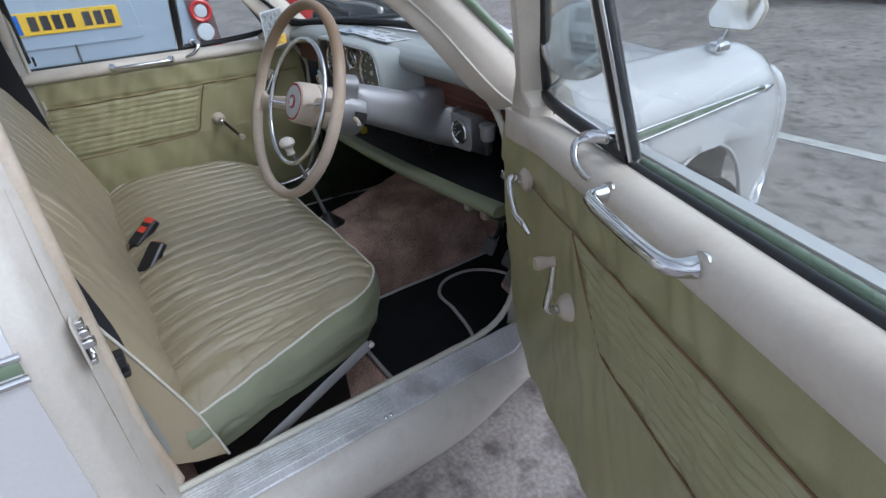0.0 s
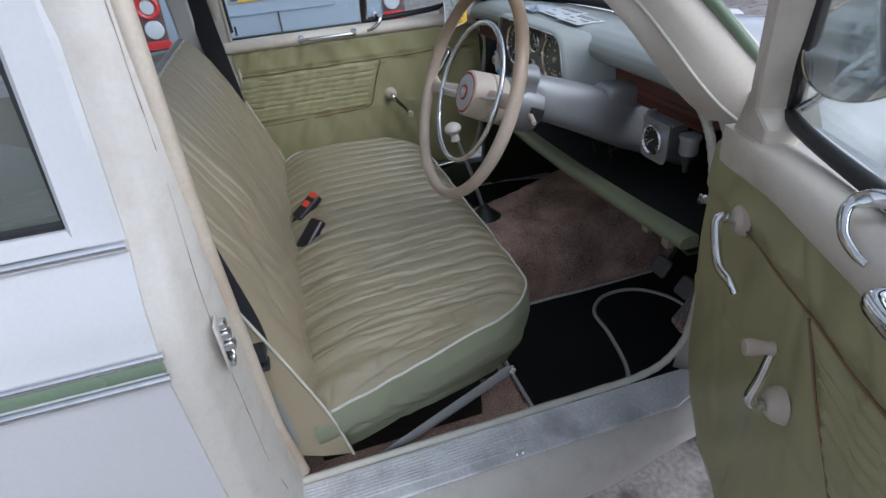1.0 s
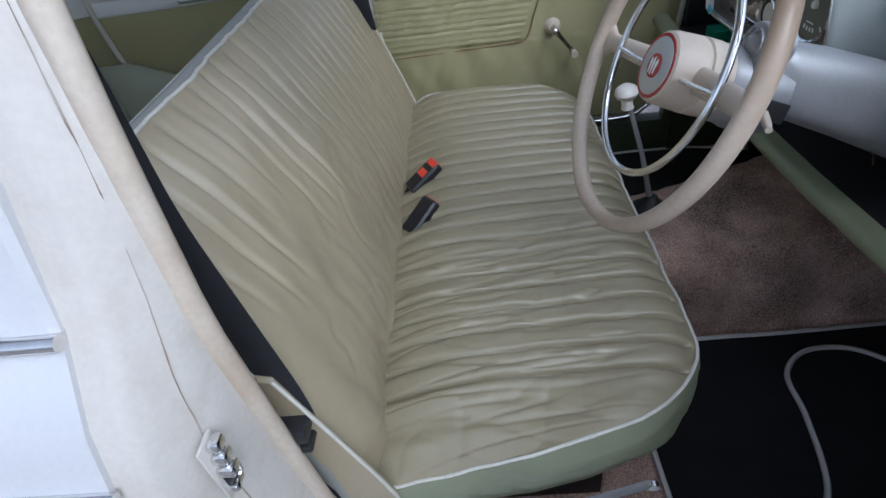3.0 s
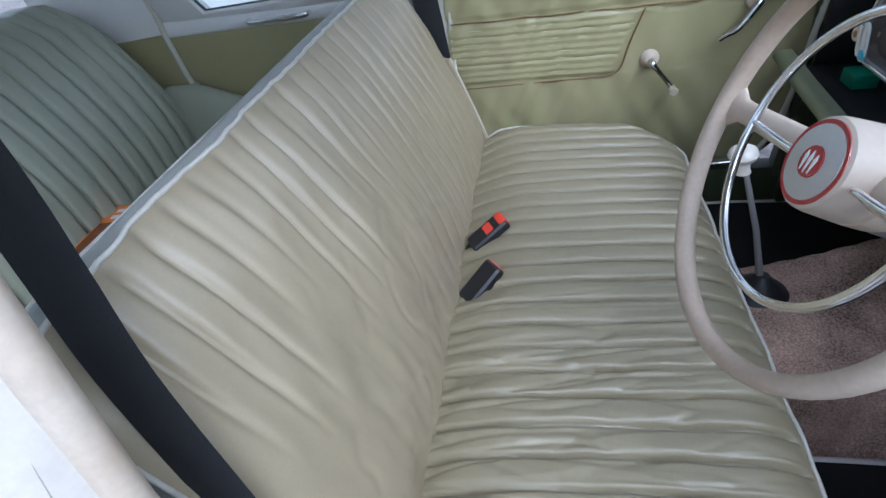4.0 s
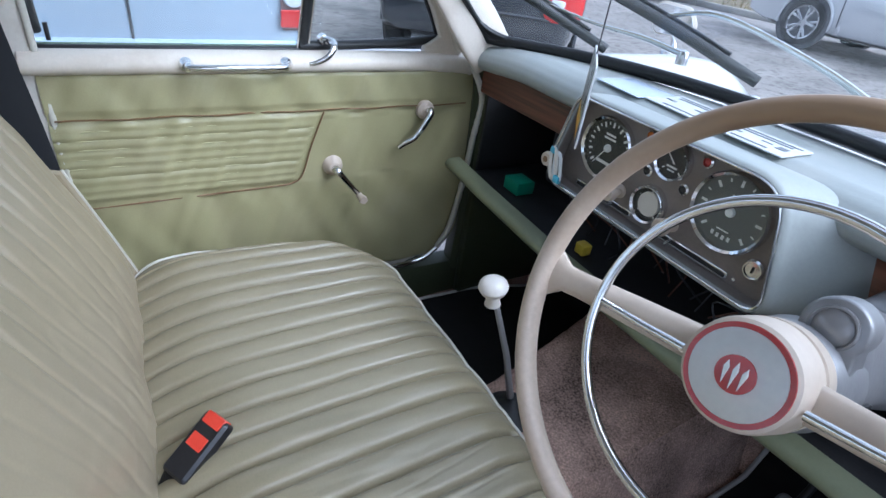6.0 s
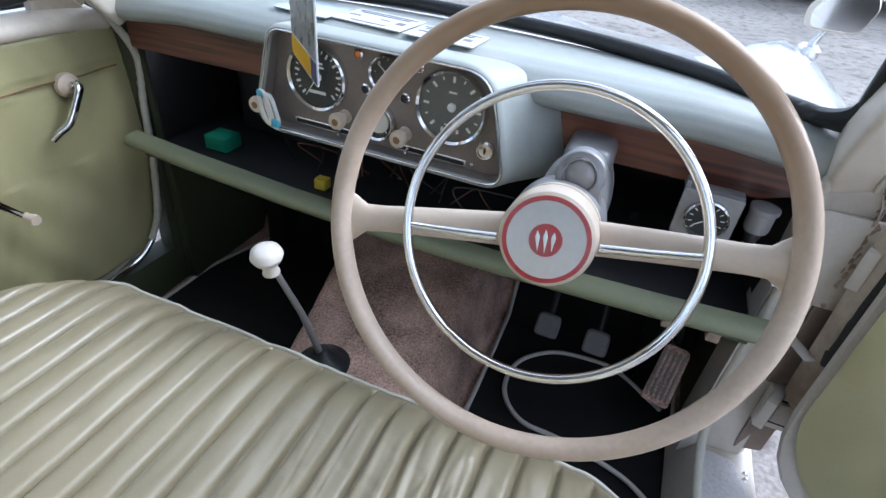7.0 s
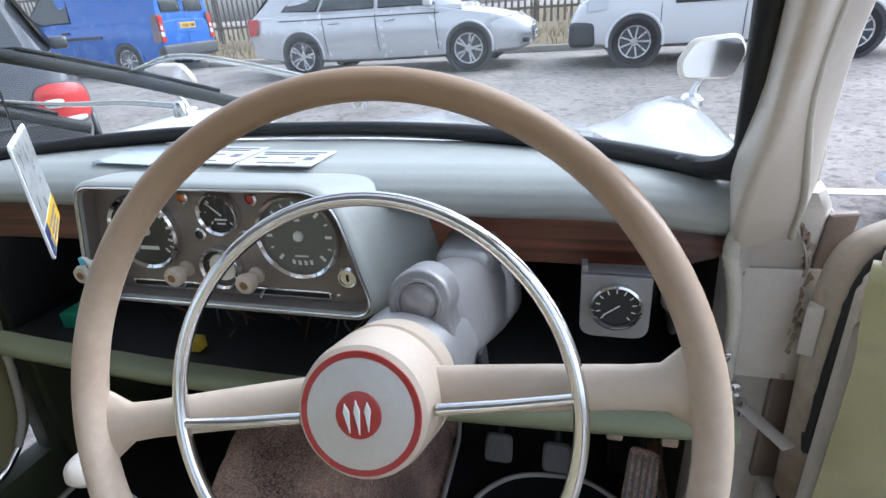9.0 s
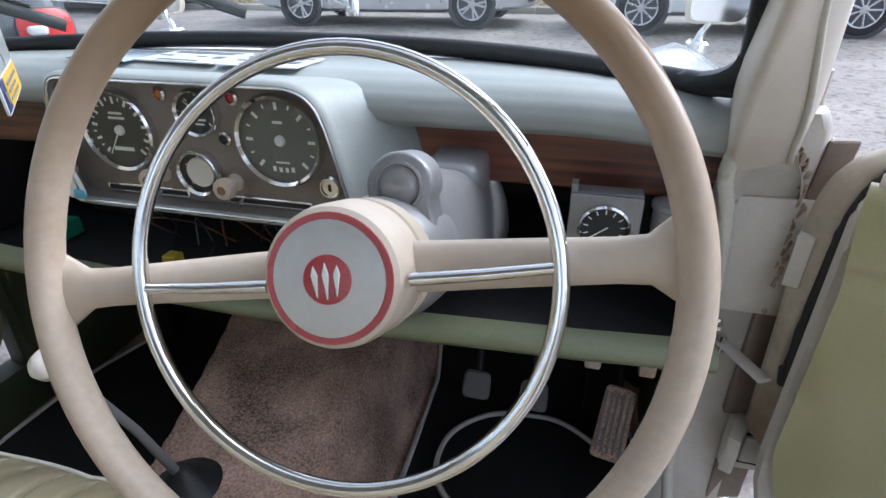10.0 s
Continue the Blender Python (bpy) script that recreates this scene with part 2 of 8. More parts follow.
GRASS = surface("dry_grass", (0.25, 0.20, 0.09), 0.9, var=0.5, big=2, fine=60, bump=0.6, sheen=0.2)
FENCE = surface("weathered_fence_steel", (0.18, 0.16, 0.14), 0.6, 0.2, var=0.2)
PALESILVER = surface("pale_silver_car_paint", (0.66, 0.68, 0.72), 0.16, 0.1, var=0.03, bump=0.0, coat=0.7)
SILVERCAR = surface("silver_car_paint", (0.62, 0.63, 0.64), 0.2, 0.25, var=0.03, bump=0.0, coat=0.7)
WHITECAR = surface("white_car_paint", (0.78, 0.79, 0.80), 0.16, var=0.02, bump=0.0, coat=0.7)
BLUECAR = surface("bright_blue_van_paint", (0.02, 0.13, 0.50), 0.22, var=0.04, bump=0.0, coat=0.7)
BLUEGREYCAR = surface("pale_blue_silver_paint", (0.46, 0.54, 0.64), 0.16, 0.25, var=0.03, bump=0.0, coat=0.6)
DARKCAR = surface("dark_grey_car_paint", (0.06, 0.065, 0.075), 0.2, 0.2, var=0.05, bump=0.0, coat=0.8)
CARGLASS = surface("dark_car_window", (0.045, 0.055, 0.06), 0.06, var=0.2, big=2, bump=0.0, coat=0.6)
BUMPER = surface("dark_grey_bumper_plastic", (0.055, 0.058, 0.065), 0.5, var=0.1)
TYRE = surface("tyre_rubber", (0.022, 0.022, 0.023), 0.8, var=0.25)
WHEELALLOY = surface("silver_alloy_wheel", (0.50, 0.50, 0.51), 0.28, 0.7, var=0.06)
REDLENS = glowing_free_lens("red_lamp_lens", (0.55, 0.03, 0.03))
CLEARLENS = glowing_free_lens("clear_lamp_lens", (0.62, 0.65, 0.68))
DARKLENS = glowing_free_lens("dark_lamp_surround", (0.16, 0.10, 0.10))
AMBERLENS = glowing_free_lens("orange_lamp_lens", (0.55, 0.16, 0.03))
PLATEYELLOW = surface("yellow_number_plate", (0.80, 0.50, 0.03), 0.35, var=0.05)
PLATEWHITE = surface("white_number_plate", (0.75, 0.76, 0.76), 0.35, var=0.05)
GREYPRINT = surface("dark_print", (0.03, 0.03, 0.035), 0.5)
BODYGREEN = surface("pale_green_flash_paint", (0.16, 0.215, 0.14), 0.28, var=0.06, coat=0.3)
BANKSOIL = surface("brown_bank", (0.20, 0.16, 0.10), 0.95, var=0.4, big=3, bump=0.5)

# ---- modelling helpers ----
def thing(name, loc=(0, 0, 0), label="", category="", group="", kind=""):
    ob = new(name)
    ob.empty_display_size = 0.05
    ob.location = loc
    return tagged(ob, label, category, group, kind)


def attach(ob, parent):
    if parent is not None:
        ob.parent = parent
        if parent.type == "EMPTY":
            ob.matrix_parent_inverse = Matrix.Translation(parent.location).inverted()
    return ob


def solid(name, verts, faces, material, parent=None, label="", angle=40, fix=True):
    me = bpy.data.meshes.new(name)
    me.from_pydata([tuple(v) for v in verts], [], [tuple(f) for f in faces])
    if fix:
        bm = bmesh.new()
        bm.from_mesh(me)
        bmesh.ops.recalc_face_normals(bm, faces=bm.faces)
        bm.to_mesh(me)
        bm.free()
    me.polygons.foreach_set("use_smooth", [True] * len(me.polygons))
    me.set_sharp_from_angle(angle=radians(angle))
    me.materials.append(material)
    ob = attach(new(name, me), parent)
    if label:
        ob["label"] = label
    return ob


def part(name, bm, material, parent=None, label="", angle=40):
    """Links a bmesh as one mesh object under a thing or a part."""
    bmesh.ops.recalc_face_normals(bm, faces=bm.faces)
    me = bpy.data.meshes.new(name)
    bm.to_mesh(me)
    bm.free()
    me.polygons.foreach_set("use_smooth", [True] * len(me.polygons))
    me.set_sharp_from_angle(angle=radians(angle))
    me.materials.append(material)
    ob = attach(new(name, me), parent)
    if label:
        ob["label"] = label
    return ob


def block(name, lo, hi, material, parent=None, label="", bevel=0.004, to=None, seg=2):
    """A box with rounded edges between two corners; to() maps its points into place."""
    bm = bmesh.new()
    bmesh.ops.create_cube(bm, size=1.0)
    lo, hi = Vector(lo), Vector(hi)
    for v in bm.verts:
        v.co = Vector([(a + b) / 2 + c * (b - a) for a, b, c in zip(lo, hi, v.co)])
    b = min(bevel, 0.45 * min(abs(h - l) for l, h in zip(lo, hi)))
    if b > 0:
        bmesh.ops.bevel(bm, geom=bm.edges[:], offset=b, segments=seg, affect="EDGES", profile=0.5)
    if to:
        for v in bm.verts:
            v.co = to(v.co)
    return part(name, bm, material, parent, label)


def sheet(name, f, nu, nv, material, parent=None, label="", skirt=None, angle=60):
    """A surface from f(u, v); skirt (a vector) gives it depth, with a back of the same shape."""
    verts = [Vector(f(i / nu, j / nv)) for j in range(nv + 1) for i in range(nu + 1)]
    faces = [(j * (nu + 1) + i, j * (nu + 1) + i + 1, (j + 1) * (nu + 1) + i + 1, (j + 1) * (nu + 1) + i) for j in range(nv) for i in range(nu)]
    if skirt is not None:
        s = Vector(skirt)
        ring = [i for i in range(nu + 1)] + [j * (nu + 1) + nu for j in range(1, nv + 1)]
        ring += [nv * (nu + 1) + i for i in range(nu - 1, -1, -1)] + [j * (nu + 1) for j in range(nv - 1, 0, -1)]
        base, k = len(verts), len(ring)
        verts += [q + s for q in verts]
        faces += [tuple(base + a for a in reversed(q)) for q in faces]
        faces += [(ring[a], base + ring[a], base + ring[(a + 1) % k], ring[(a + 1) % k]) for a in range(k)]
    return solid(name, verts, faces, material, parent, label, angle)


def tube(name, pts, r, material, parent=None, label="", closed=False, n=10, flat=1.0, side=None, angle=60):
    """A round or flattened bar along points. r: radius or a function of 0..1. flat: its depth across 'side' over its width."""
    pts = [Vector(p) for p in pts]
    k = len(pts)
    verts, faces = [], []
    prev = None
    for i, p in enumerate(pts):
        a = pts[(i - 1) % k] if closed or i else p
        b = pts[(i + 1) % k] if closed or i < k - 1 else p
        t = (b - a).normalized()
        if side is not None:
            s = (side(i) if callable(side) else Vector(side))
            s = (s - t * s.dot(t)).normalized()
        elif prev is None:
            s = t.orthogonal().normalized()
        else:
            s = (prev - t * prev.dot(t)).normalized()
        prev = s
        w = t.cross(s)
        rad = r(i / max(k - 1, 1)) if callable(r) else r
        for q in range(n):
            ang = 2 * math.pi * q / n
            verts.append(p + w * (rad * math.cos(ang)) + s * (rad * flat * math.sin(ang)))
    for i in range(k if closed else k - 1):
        for q in range(n):
            i2 = (i + 1) % k
            faces.append((i * n + q, i * n + (q + 1) % n, i2 * n + (q + 1) % n, i2 * n + q))
    if not closed:
        faces += [list(range(n)), list(range((k - 1) * n, k * n))]
    return solid(name, verts, faces, material, parent, label, angle)


def curve_pts(ctrl, per=8, closed=False):
    """Catmull-Rom points through the control points."""
    c = [Vector(p) for p in ctrl]
    k = len(c)
    out = []
    for i in range(k if closed else k - 1):
        p0 = c[(i - 1) % k] if closed or i else c[0] * 2 - c[1]
        p1, p2 = c[i], c[(i + 1) % k]
        p3 = c[(i + 2) % k] if closed or i < k - 2 else c[-1] * 2 - c[-2]
        for j in range(per):
            t = j / per
            out.append(0.5 * ((2 * p1) + (p2 - p0) * t + (2 * p0 - 5 * p1 + 4 * p2 - p3) * t * t + (3 * p1 - p0 - 3 * p2 + p3) * t ** 3))
    if not closed:
        out.append(c[-1])
    return out


def lathe(name, profile, material, parent=None, label="", m=None, n=32, angle=35):
    """Turns a profile of (radius, height) round the z axis of the pose m."""
    m = m or Matrix()
    verts, faces, rows = [], [], []
    for r, h in profile:
        if r < 1e-6:
            rows.append([len(verts)])
            verts.append(m @ Vector((0, 0, h)))
        else:
            rows.append(list(range(len(verts), len(verts) + n)))
            verts += [m @ Vector((r * math.cos(2 * math.pi * q / n), r * math.sin(2 * math.pi * q / n), h)) for q in range(n)]
    for a, b in zip(rows, rows[1:]):
        for q in range(n):
            q2 = (q + 1) % n
            if len(a) == 1 and len(b) > 1:
                faces.append((a[0], b[q], b[q2]))
            elif len(b) == 1 and len(a) > 1:
                faces.append((a[q], a[q2], b[0]))
            elif len(a) > 1:
                faces.append((a[q], a[q2], b[q2], b[q]))
    return solid(name, verts, faces, material, parent, label, angle)


def rounded(corners, seg=5):
    """An outline from (x, y, radius) corners."""
    out = []
    corners = [c for i, c in enumerate(corners) if (Vector(c[:2]) - Vector(corners[i - 1][:2])).length > 1e-6]
    k = len(corners)
    for i in range(k):
        p, r = Vector(corners[i][:2]), corners[i][2]
        a, b = Vector(corners[i - 1][:2]) - p, Vector(corners[(i + 1) % k][:2]) - p
        if r <= 0:
            out.append(tuple(p))
            continue
        half = a.angle(b) / 2
        d = min(r / math.tan(half), 0.49 * a.length, 0.49 * b.length)
        s, e = p + a.normalized() * d, p + b.normalized() * d
        for j in range(seg + 1):
            t = j / seg
            out.append(tuple((1 - t) ** 2 * s + 2 * t * (1 - t) * p + t * t * e))
    return out


def inset(outline, d):
    k = len(outline)
    area = sum(outline[i][0] * outline[(i + 1) % k][1] - outline[(i + 1) % k][0] * outline[i][1] for i in range(k))
    sgn = 1 if area > 0 else -1
    out = []
    for i in range(k):
        a, p, b = Vector(outline[i - 1]), Vector(outline[i]), Vector(outline[(i + 1) % k])
        e1, e2 = p - a, b - p
        if e1.length < 1e-7:
            e1 = e2
        if e2.length < 1e-7:
            e2 = e1
        n1, n2 = Vector((-e1.y, e1.x)).normalized(), Vector((-e2.y, e2.x)).normalized()
        n = n1 + n2
        n = n / max(n.length_squared / 2, 0.25) if n.length > 1e-6 else n1
        out.append(tuple(p + n * d * sgn))
    return out


def prism(name, outline, h0, h1, material, parent=None, label="", to=None, bevel=0.002, hole=None, angle=35):
    """An outline (a, b) swept from h0 to h1, its edges rounded. to(a, b, h) gives the place. hole: an inner outline with as many points."""
    to = to or (lambda a, b, h: (a, b, h))
    k = len(outline)
    sg = 1 if h1 > h0 else -1
    if hole is None:
        rings = [(inset(outline, bevel), h0), (outline, h0 + sg * bevel), (outline, h1 - sg * bevel), (inset(outline, bevel), h1)]
        verts = [to(a, b, h) for o, h in rings for a, b in o]
        faces = [(r * k + i, r * k + (i + 1) % k, (r + 1) * k + (i + 1) % k, (r + 1) * k + i) for r in range(3) for i in range(k)]
        faces += [list(range(k)), list(range(3 * k, 4 * k))]
    else:
        big, small = inset(outline, bevel), inset(hole, -bevel)
        rings = [(big, h0), (outline, h0 + sg * bevel), (outline, h1 - sg * bevel), (big, h1), (small, h1), (hole, h1 - sg * bevel), (hole, h0 + sg * bevel), (small, h0)]
        verts = [to(a, b, h) for o, h in rings for a, b in o]
        faces = [(r * k + i, r * k + (i + 1) % k, ((r + 1) % 8) * k + (i + 1) % k, ((r + 1) % 8) * k + i) for r in range(8) for i in range(k)]
    return solid(name, verts, faces, material, parent, label, angle)


def loft(name, rings, material, parent=None, label="", caps=True, closed=True, angle=40):
    """Joins rings of equally many points."""
    k = len(rings[0])
    verts = [p for r in rings for p in r]
    faces = []
    for a in range(len(rings) - 1):
        for i in range(k if closed else k - 1):
            j = (i + 1) % k
            faces.append((a * k + i, a * k + j, (a + 1) * k + j, (a + 1) * k + i))
    if caps and closed:
        faces += [list(range(k)), list(range((len(rings) - 1) * k, len(rings) * k))]
    return solid(name, verts, faces, material, parent, label, angle)


def smooth01(t):
    t = min(max(t, 0.0), 1.0)
    return t * t * (3 - 2 * t)


def frame_to(o, x, y):
    """A pose with origin o, x and y axes along the given ways, z = x cross y."""
    x = Vector(x).normalized()
    y = Vector(y)
    y = (y - x * y.dot(x)).normalized()
    z = x.cross(y)
    return Matrix(((x.x, y.x, z.x, o[0]), (x.y, y.y, z.y, o[1]), (x.z, y.z, z.z, o[2]), (0, 0, 0, 1)))


def bars(parent, name, m, rows, material, depth=0.0006):
    """Lines of writing too small to read, as thin bars on the plane of the pose m: (x, y, width, height)."""
    verts, faces = [], []
    for x, y, w, h in rows:
        b = len(verts)
        for z in (0.0002, depth):
            verts += [m @ Vector(p) for p in ((x, y, z), (x + w, y, z), (x + w, y + h, z), (x, y + h, z))]
        faces += [(b, b + 1, b + 2, b + 3), (b + 4, b + 5, b + 6, b + 7)]
        faces += [(b + i, b + (i + 1) % 4, b + 4 + (i + 1) % 4, b + 4 + i) for i in range(4)]
    return solid(name, verts, faces, material, parent)


def plane_to(m):
    return lambda a, b, h: m @ Vector((a, b, h))

# ---- ground ----
def ground_z(x, y):
    """The yard rises gently ahead of the car."""
    return 0.028 * max(0.0, min(y, 9.0) - 1.2)


gv, gf = [], []
steps = [-60, -30, -15, -8, -4, -1, 1.2, 2, 3, 4, 5, 6, 7, 8, 9, 9.5, 12, 20, 60, 400, 2500]
xs = [-2500, -400, -60, -20, -8, -3, 0, 3, 8, 20, 60, 400, 2500]
for gy in [-2500, -400] + steps:
    for gx in xs:
        gv.append((gx, gy, ground_z(gx, gy)))
for j in range(len(steps) + 1):
    for i in range(len(xs) - 1):
        a = j * len(xs) + i
        gf.append((a, a + 1, a + len(xs) + 1, a + len(xs)))
ground = tagged(solid("ground", gv, gf, ASPHALT), "weathered grey asphalt of a gently sloping car yard", "ground", kind="structure")


def road_line(x0, x1, y, w):
    vs, fs = [], []
    for i in range(13):
        x = x0 + (x1 - x0) * i / 12
        for dy in (0, w):
            for dz in (0.004, -0.01):
                vs.append((x, y + dy, ground_z(x, y + dy) + dz))
    for i in range(12):
        a, b = 4 * i, 4 * i + 4
        fs += [(a, b, b + 2, a + 2), (a + 1, a + 3, b + 3, b + 1), (a, a + 1, b + 1, b), (a + 2, b + 2, b + 3, a + 3)]
    fs += [(0, 2, 3, 1), (48, 49, 51, 50)]
    return tagged(solid("parking_line", vs, fs, ROADLINE), "worn white painted bay line on the asphalt", "road marking", "bay lines", "structure")


road_line(-1.2, 6.5, 3.05, 0.10)

# ---- the saloon's body shell ----
SIDE = [(0.20, 0.66), (0.26, 0.70), (0.36, 0.722), (0.55, 0.740), (0.80, 0.744), (0.88, 0.718), (0.95, 0.678), (1.02, 0.652), (1.2, 0.620), (1.38, 0.570)]


def side_x(z):
    """Half width of the body at height z."""
    if z <= SIDE[0][0]:
        return SIDE[0][1]
    for (z0, x0), (z1, x1) in zip(SIDE, SIDE[1:]):
        if z <= z1:
            return x0 + (x1 - x0) * (z - z0) / (z1 - z0)
    return SIDE[-1][1]


car = thing("saloon_car", (0, 0, 0), "old white four-door saloon with its driver's door wide open", "car")

# floor, tunnel, toe board and bulkhead
FLOOR_Z = 0.262


def tunnel_half(x, y):
    """Half width of the tunnel's flat top, flaring ahead on the passenger's side."""
    return 0.108 if x > 0 else 0.125 + 0.22 * min(max(0.0, y - 0.15), 0.45)


def floor_f(u, v):
    x, y = -0.66 + 1.32 * u, -1.32 + 1.98 * v
    hump = (0.185 + 0.05 * smooth01((y - 0.20) / 0.45)) * (1 - smooth01((abs(x) - tunnel_half(x, y)) / 0.055))
    if y < -0.25:
        hump *= 0.6
    bumpy = 0.004 * noise.noise(Vector((x * 9, y * 9, 0)))
    return (x, y, FLOOR_Z + hump + bumpy)


sheet("floor_carpet", floor_f, 110, 90, CARPET, car, "worn brown carpet over the floor and tunnel", skirt=(0, 0, -0.05))


def toe_f(u, v):
    x = -0.66 + 1.32 * u
    hump = 0.235 * (1 - smooth01((abs(x) - tunnel_half(x, 0.6)) / 0.055)) * (1 - v)
    return (x, 0.655 + 0.20 * v, FLOOR_Z - 0.002 + 0.40 * v + hump)


sheet("toe_board", toe_f, 60, 12, CARPET, car, skirt=(0, 0.03, -0.02))
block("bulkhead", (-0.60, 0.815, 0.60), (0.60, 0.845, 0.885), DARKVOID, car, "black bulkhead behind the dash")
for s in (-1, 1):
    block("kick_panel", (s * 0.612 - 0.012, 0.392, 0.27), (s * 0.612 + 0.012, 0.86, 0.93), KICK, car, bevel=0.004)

# sill and tread plate on the open side, closed sill on the other
for s in (1, -1):
    def sill_ring(y):
        """The open sill is full amidships and draws in at both ends."""
        o = 0.024 * smooth01((y + 0.52) / 0.08) * (1 - smooth01((y - 0.08) / 0.30)) if s > 0 else 0.0
        up = 0.05 * smooth01((y - 0.05) / 0.35) if s > 0 else 0.0
        prof = [(0.575, 0.262), (0.60, 0.345), (0.612, 0.362)] if s > 0 else [(0.628, 0.262), (0.632, 0.345), (0.638, 0.362)]
        prof += [(0.682 + 0.9 * o, 0.364), (0.703 + o, 0.355), (0.718 + o, 0.335), (0.724 + o, 0.305), (0.722 + o, 0.265 + up), (0.70 + o, 0.215 + up), (0.66, 0.19 + up), (0.575 if s > 0 else 0.628, 0.19)]
        return [(s * x, y, z) for x, z in prof]
    # The closed sill gets KICK's shaded green, not the open side's cream.
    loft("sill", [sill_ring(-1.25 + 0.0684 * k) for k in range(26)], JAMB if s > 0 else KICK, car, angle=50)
tread = prism("tread_plate", rounded([(0.614, -0.462, 0.004), (0.700, -0.462, 0.004), (0.696, 0.28, 0.02), (0.668, 0.358, 0.01), (0.614, 0.362, 0.02)]), 0.364, 0.371, ALLOY, car,
              "scuffed ribbed aluminium tread plate", bevel=0.0015)
for k in range(9):
    x = 0.622 + 0.0068 * k
    block("rib", (x - 0.0016, -0.455, 0.370), (x + 0.0016, -0.03, 0.3735), ALLOY, tread, bevel=0.0008)
for y in (-0.40, -0.062, 0.325):
    lathe("rivet", [(0, 0.0035), (0.003, 0.003), (0.005, 0)], CHROME, tread, m=Matrix.Translation((0.6875, y, 0.371)), n=12)
    lathe("rivet", [(0, 0.0035), (0.003, 0.003), (0.005, 0)], CHROME, tread, m=Matrix.Translation((0.6875, y + 0.012, 0.371)), n=12)


# hinge pillars, with the scuffed cover plate on the open side
def hinge_pillar(s):
    rings = []
    thin = 0.0 if s > 0 else 0.038
    for z, xi, xo, y0 in ((0.34, 0.585, 0.690, 0.375), (0.50, 0.590, 0.695, 0.385), (0.70, 0.592, 0.690, 0.385), (0.88, 0.590, 0.672, 0.372), (0.945, 0.577, 0.662, 0.346), (0.965, 0.573, 0.650, 0.337)):
        xi += thin
        rings.append([(s * (xi - (0.006 if s > 0 else 0.0)), y0 + (0.012 if s < 0 else -0.016), z), (s * (xi + 0.012), y0, z), (s * (xo - 0.012), y0 + 0.004, z), (s * xo, y0 + 0.018, z), (s * (xo + 0.01), y0 + 0.09, z), (s * xi, y0 + 0.09, z)])
    return loft("hinge_pillar", rings, JAMB if s > 0 else KICK, car, "chipped cream hinge pillar" if s > 0 else "dark green trimmed hinge pillar", angle=50)


post_r = hinge_pillar(1)
hinge_pillar(-1)
block("cover_plate", (0.588, 0.368, 0.722), (0.672, 0.376, 0.868), JAMB, post_r, "cream screwed-on pillar plate", bevel=0.0015)
for x, z in ((0.593, 0.862), (0.660, 0.860), (0.593, 0.730), (0.656, 0.728), (0.660, 0.80)):
    lathe("screw", [(0, 0.003), (0.0028, 0.0025), (0.0036, 0)], RUSTY, post_r, m=frame_to((x, 0.368, z), (1, 0, 0), (0, 0, 1)), n=10)
lathe("courtesy_switch", [(0, 0.016), (0.003, 0.016), (0.003, 0.006), (0.008, 0.005), (0.009, 0)], CHROME, post_r, m=frame_to((0.612, 0.381, 0.695), (1, 0, 0), (0, 0, 1)), n=16)
lip_line = curve_pts([(0.646, 0.374, 1.000), (0.649, 0.382, 0.970), (0.655, 0.384, 0.950), (0.664, 0.385, 0.936), (0.678, 0.386, 0.922), (0.689, 0.387, 0.905), (0.697, 0.388, 0.885), (0.699, 0.389, 0.862)], 5)
ridge_line = curve_pts([(0.590, 0.300, 0.990), (0.603, 0.318, 0.966), (0.614, 0.332, 0.948), (0.624, 0.342, 0.932), (0.636, 0.352, 0.914), (0.645, 0.360, 0.898), (0.652, 0.366, 0.880), (0.656, 0.369, 0.862)], 5)


def flange_f(u, v):
    """The hollow between the pillar's chipped ridge and the outer lip."""
    k = u * (len(lip_line) - 1)
    i = min(int(k), len(lip_line) - 2)
    q = ridge_line[i].lerp(ridge_line[i + 1], k - i).lerp(lip_line[i].lerp(lip_line[i + 1], k - i), v)
    return (q.x, q.y + 0.022 * math.sin(math.pi * v), q.z)


sheet("scuttle_flange", flange_f, 36, 10, JAMB, post_r, "cream hollow flange at the pillar's foot", skirt=(0, 0.004, 0))
tube("flange_lip", lip_line, 0.0035, JAMB, post_r, n=8)
# bare primer between the hinges
for z0, z1, x0, x1 in ((0.838, 0.935, 0.662, 0.692), (0.552, 0.752, 0.652, 0.712), (0.38, 0.462, 0.664, 0.714)):
    prism("hinge_recess", rounded([(x0, z0, 0.004), (x1, z0, 0.004), (x1, z1, 0.004), (x0, z1, 0.004)], 2), 0, 0.012, PRIMER, post_r, "grey-brown primer beside the hinges", to=lambda a, b, h: (a, 0.3935 - h - 0.35 * max(0, b - 0.88) + 0.25 * (a - 0.67), b), bevel=0.002)
block("filler_edge", (0.664, 0.378, 0.755), (0.672, 0.392, 0.84), JAMB, post_r, bevel=0.003)
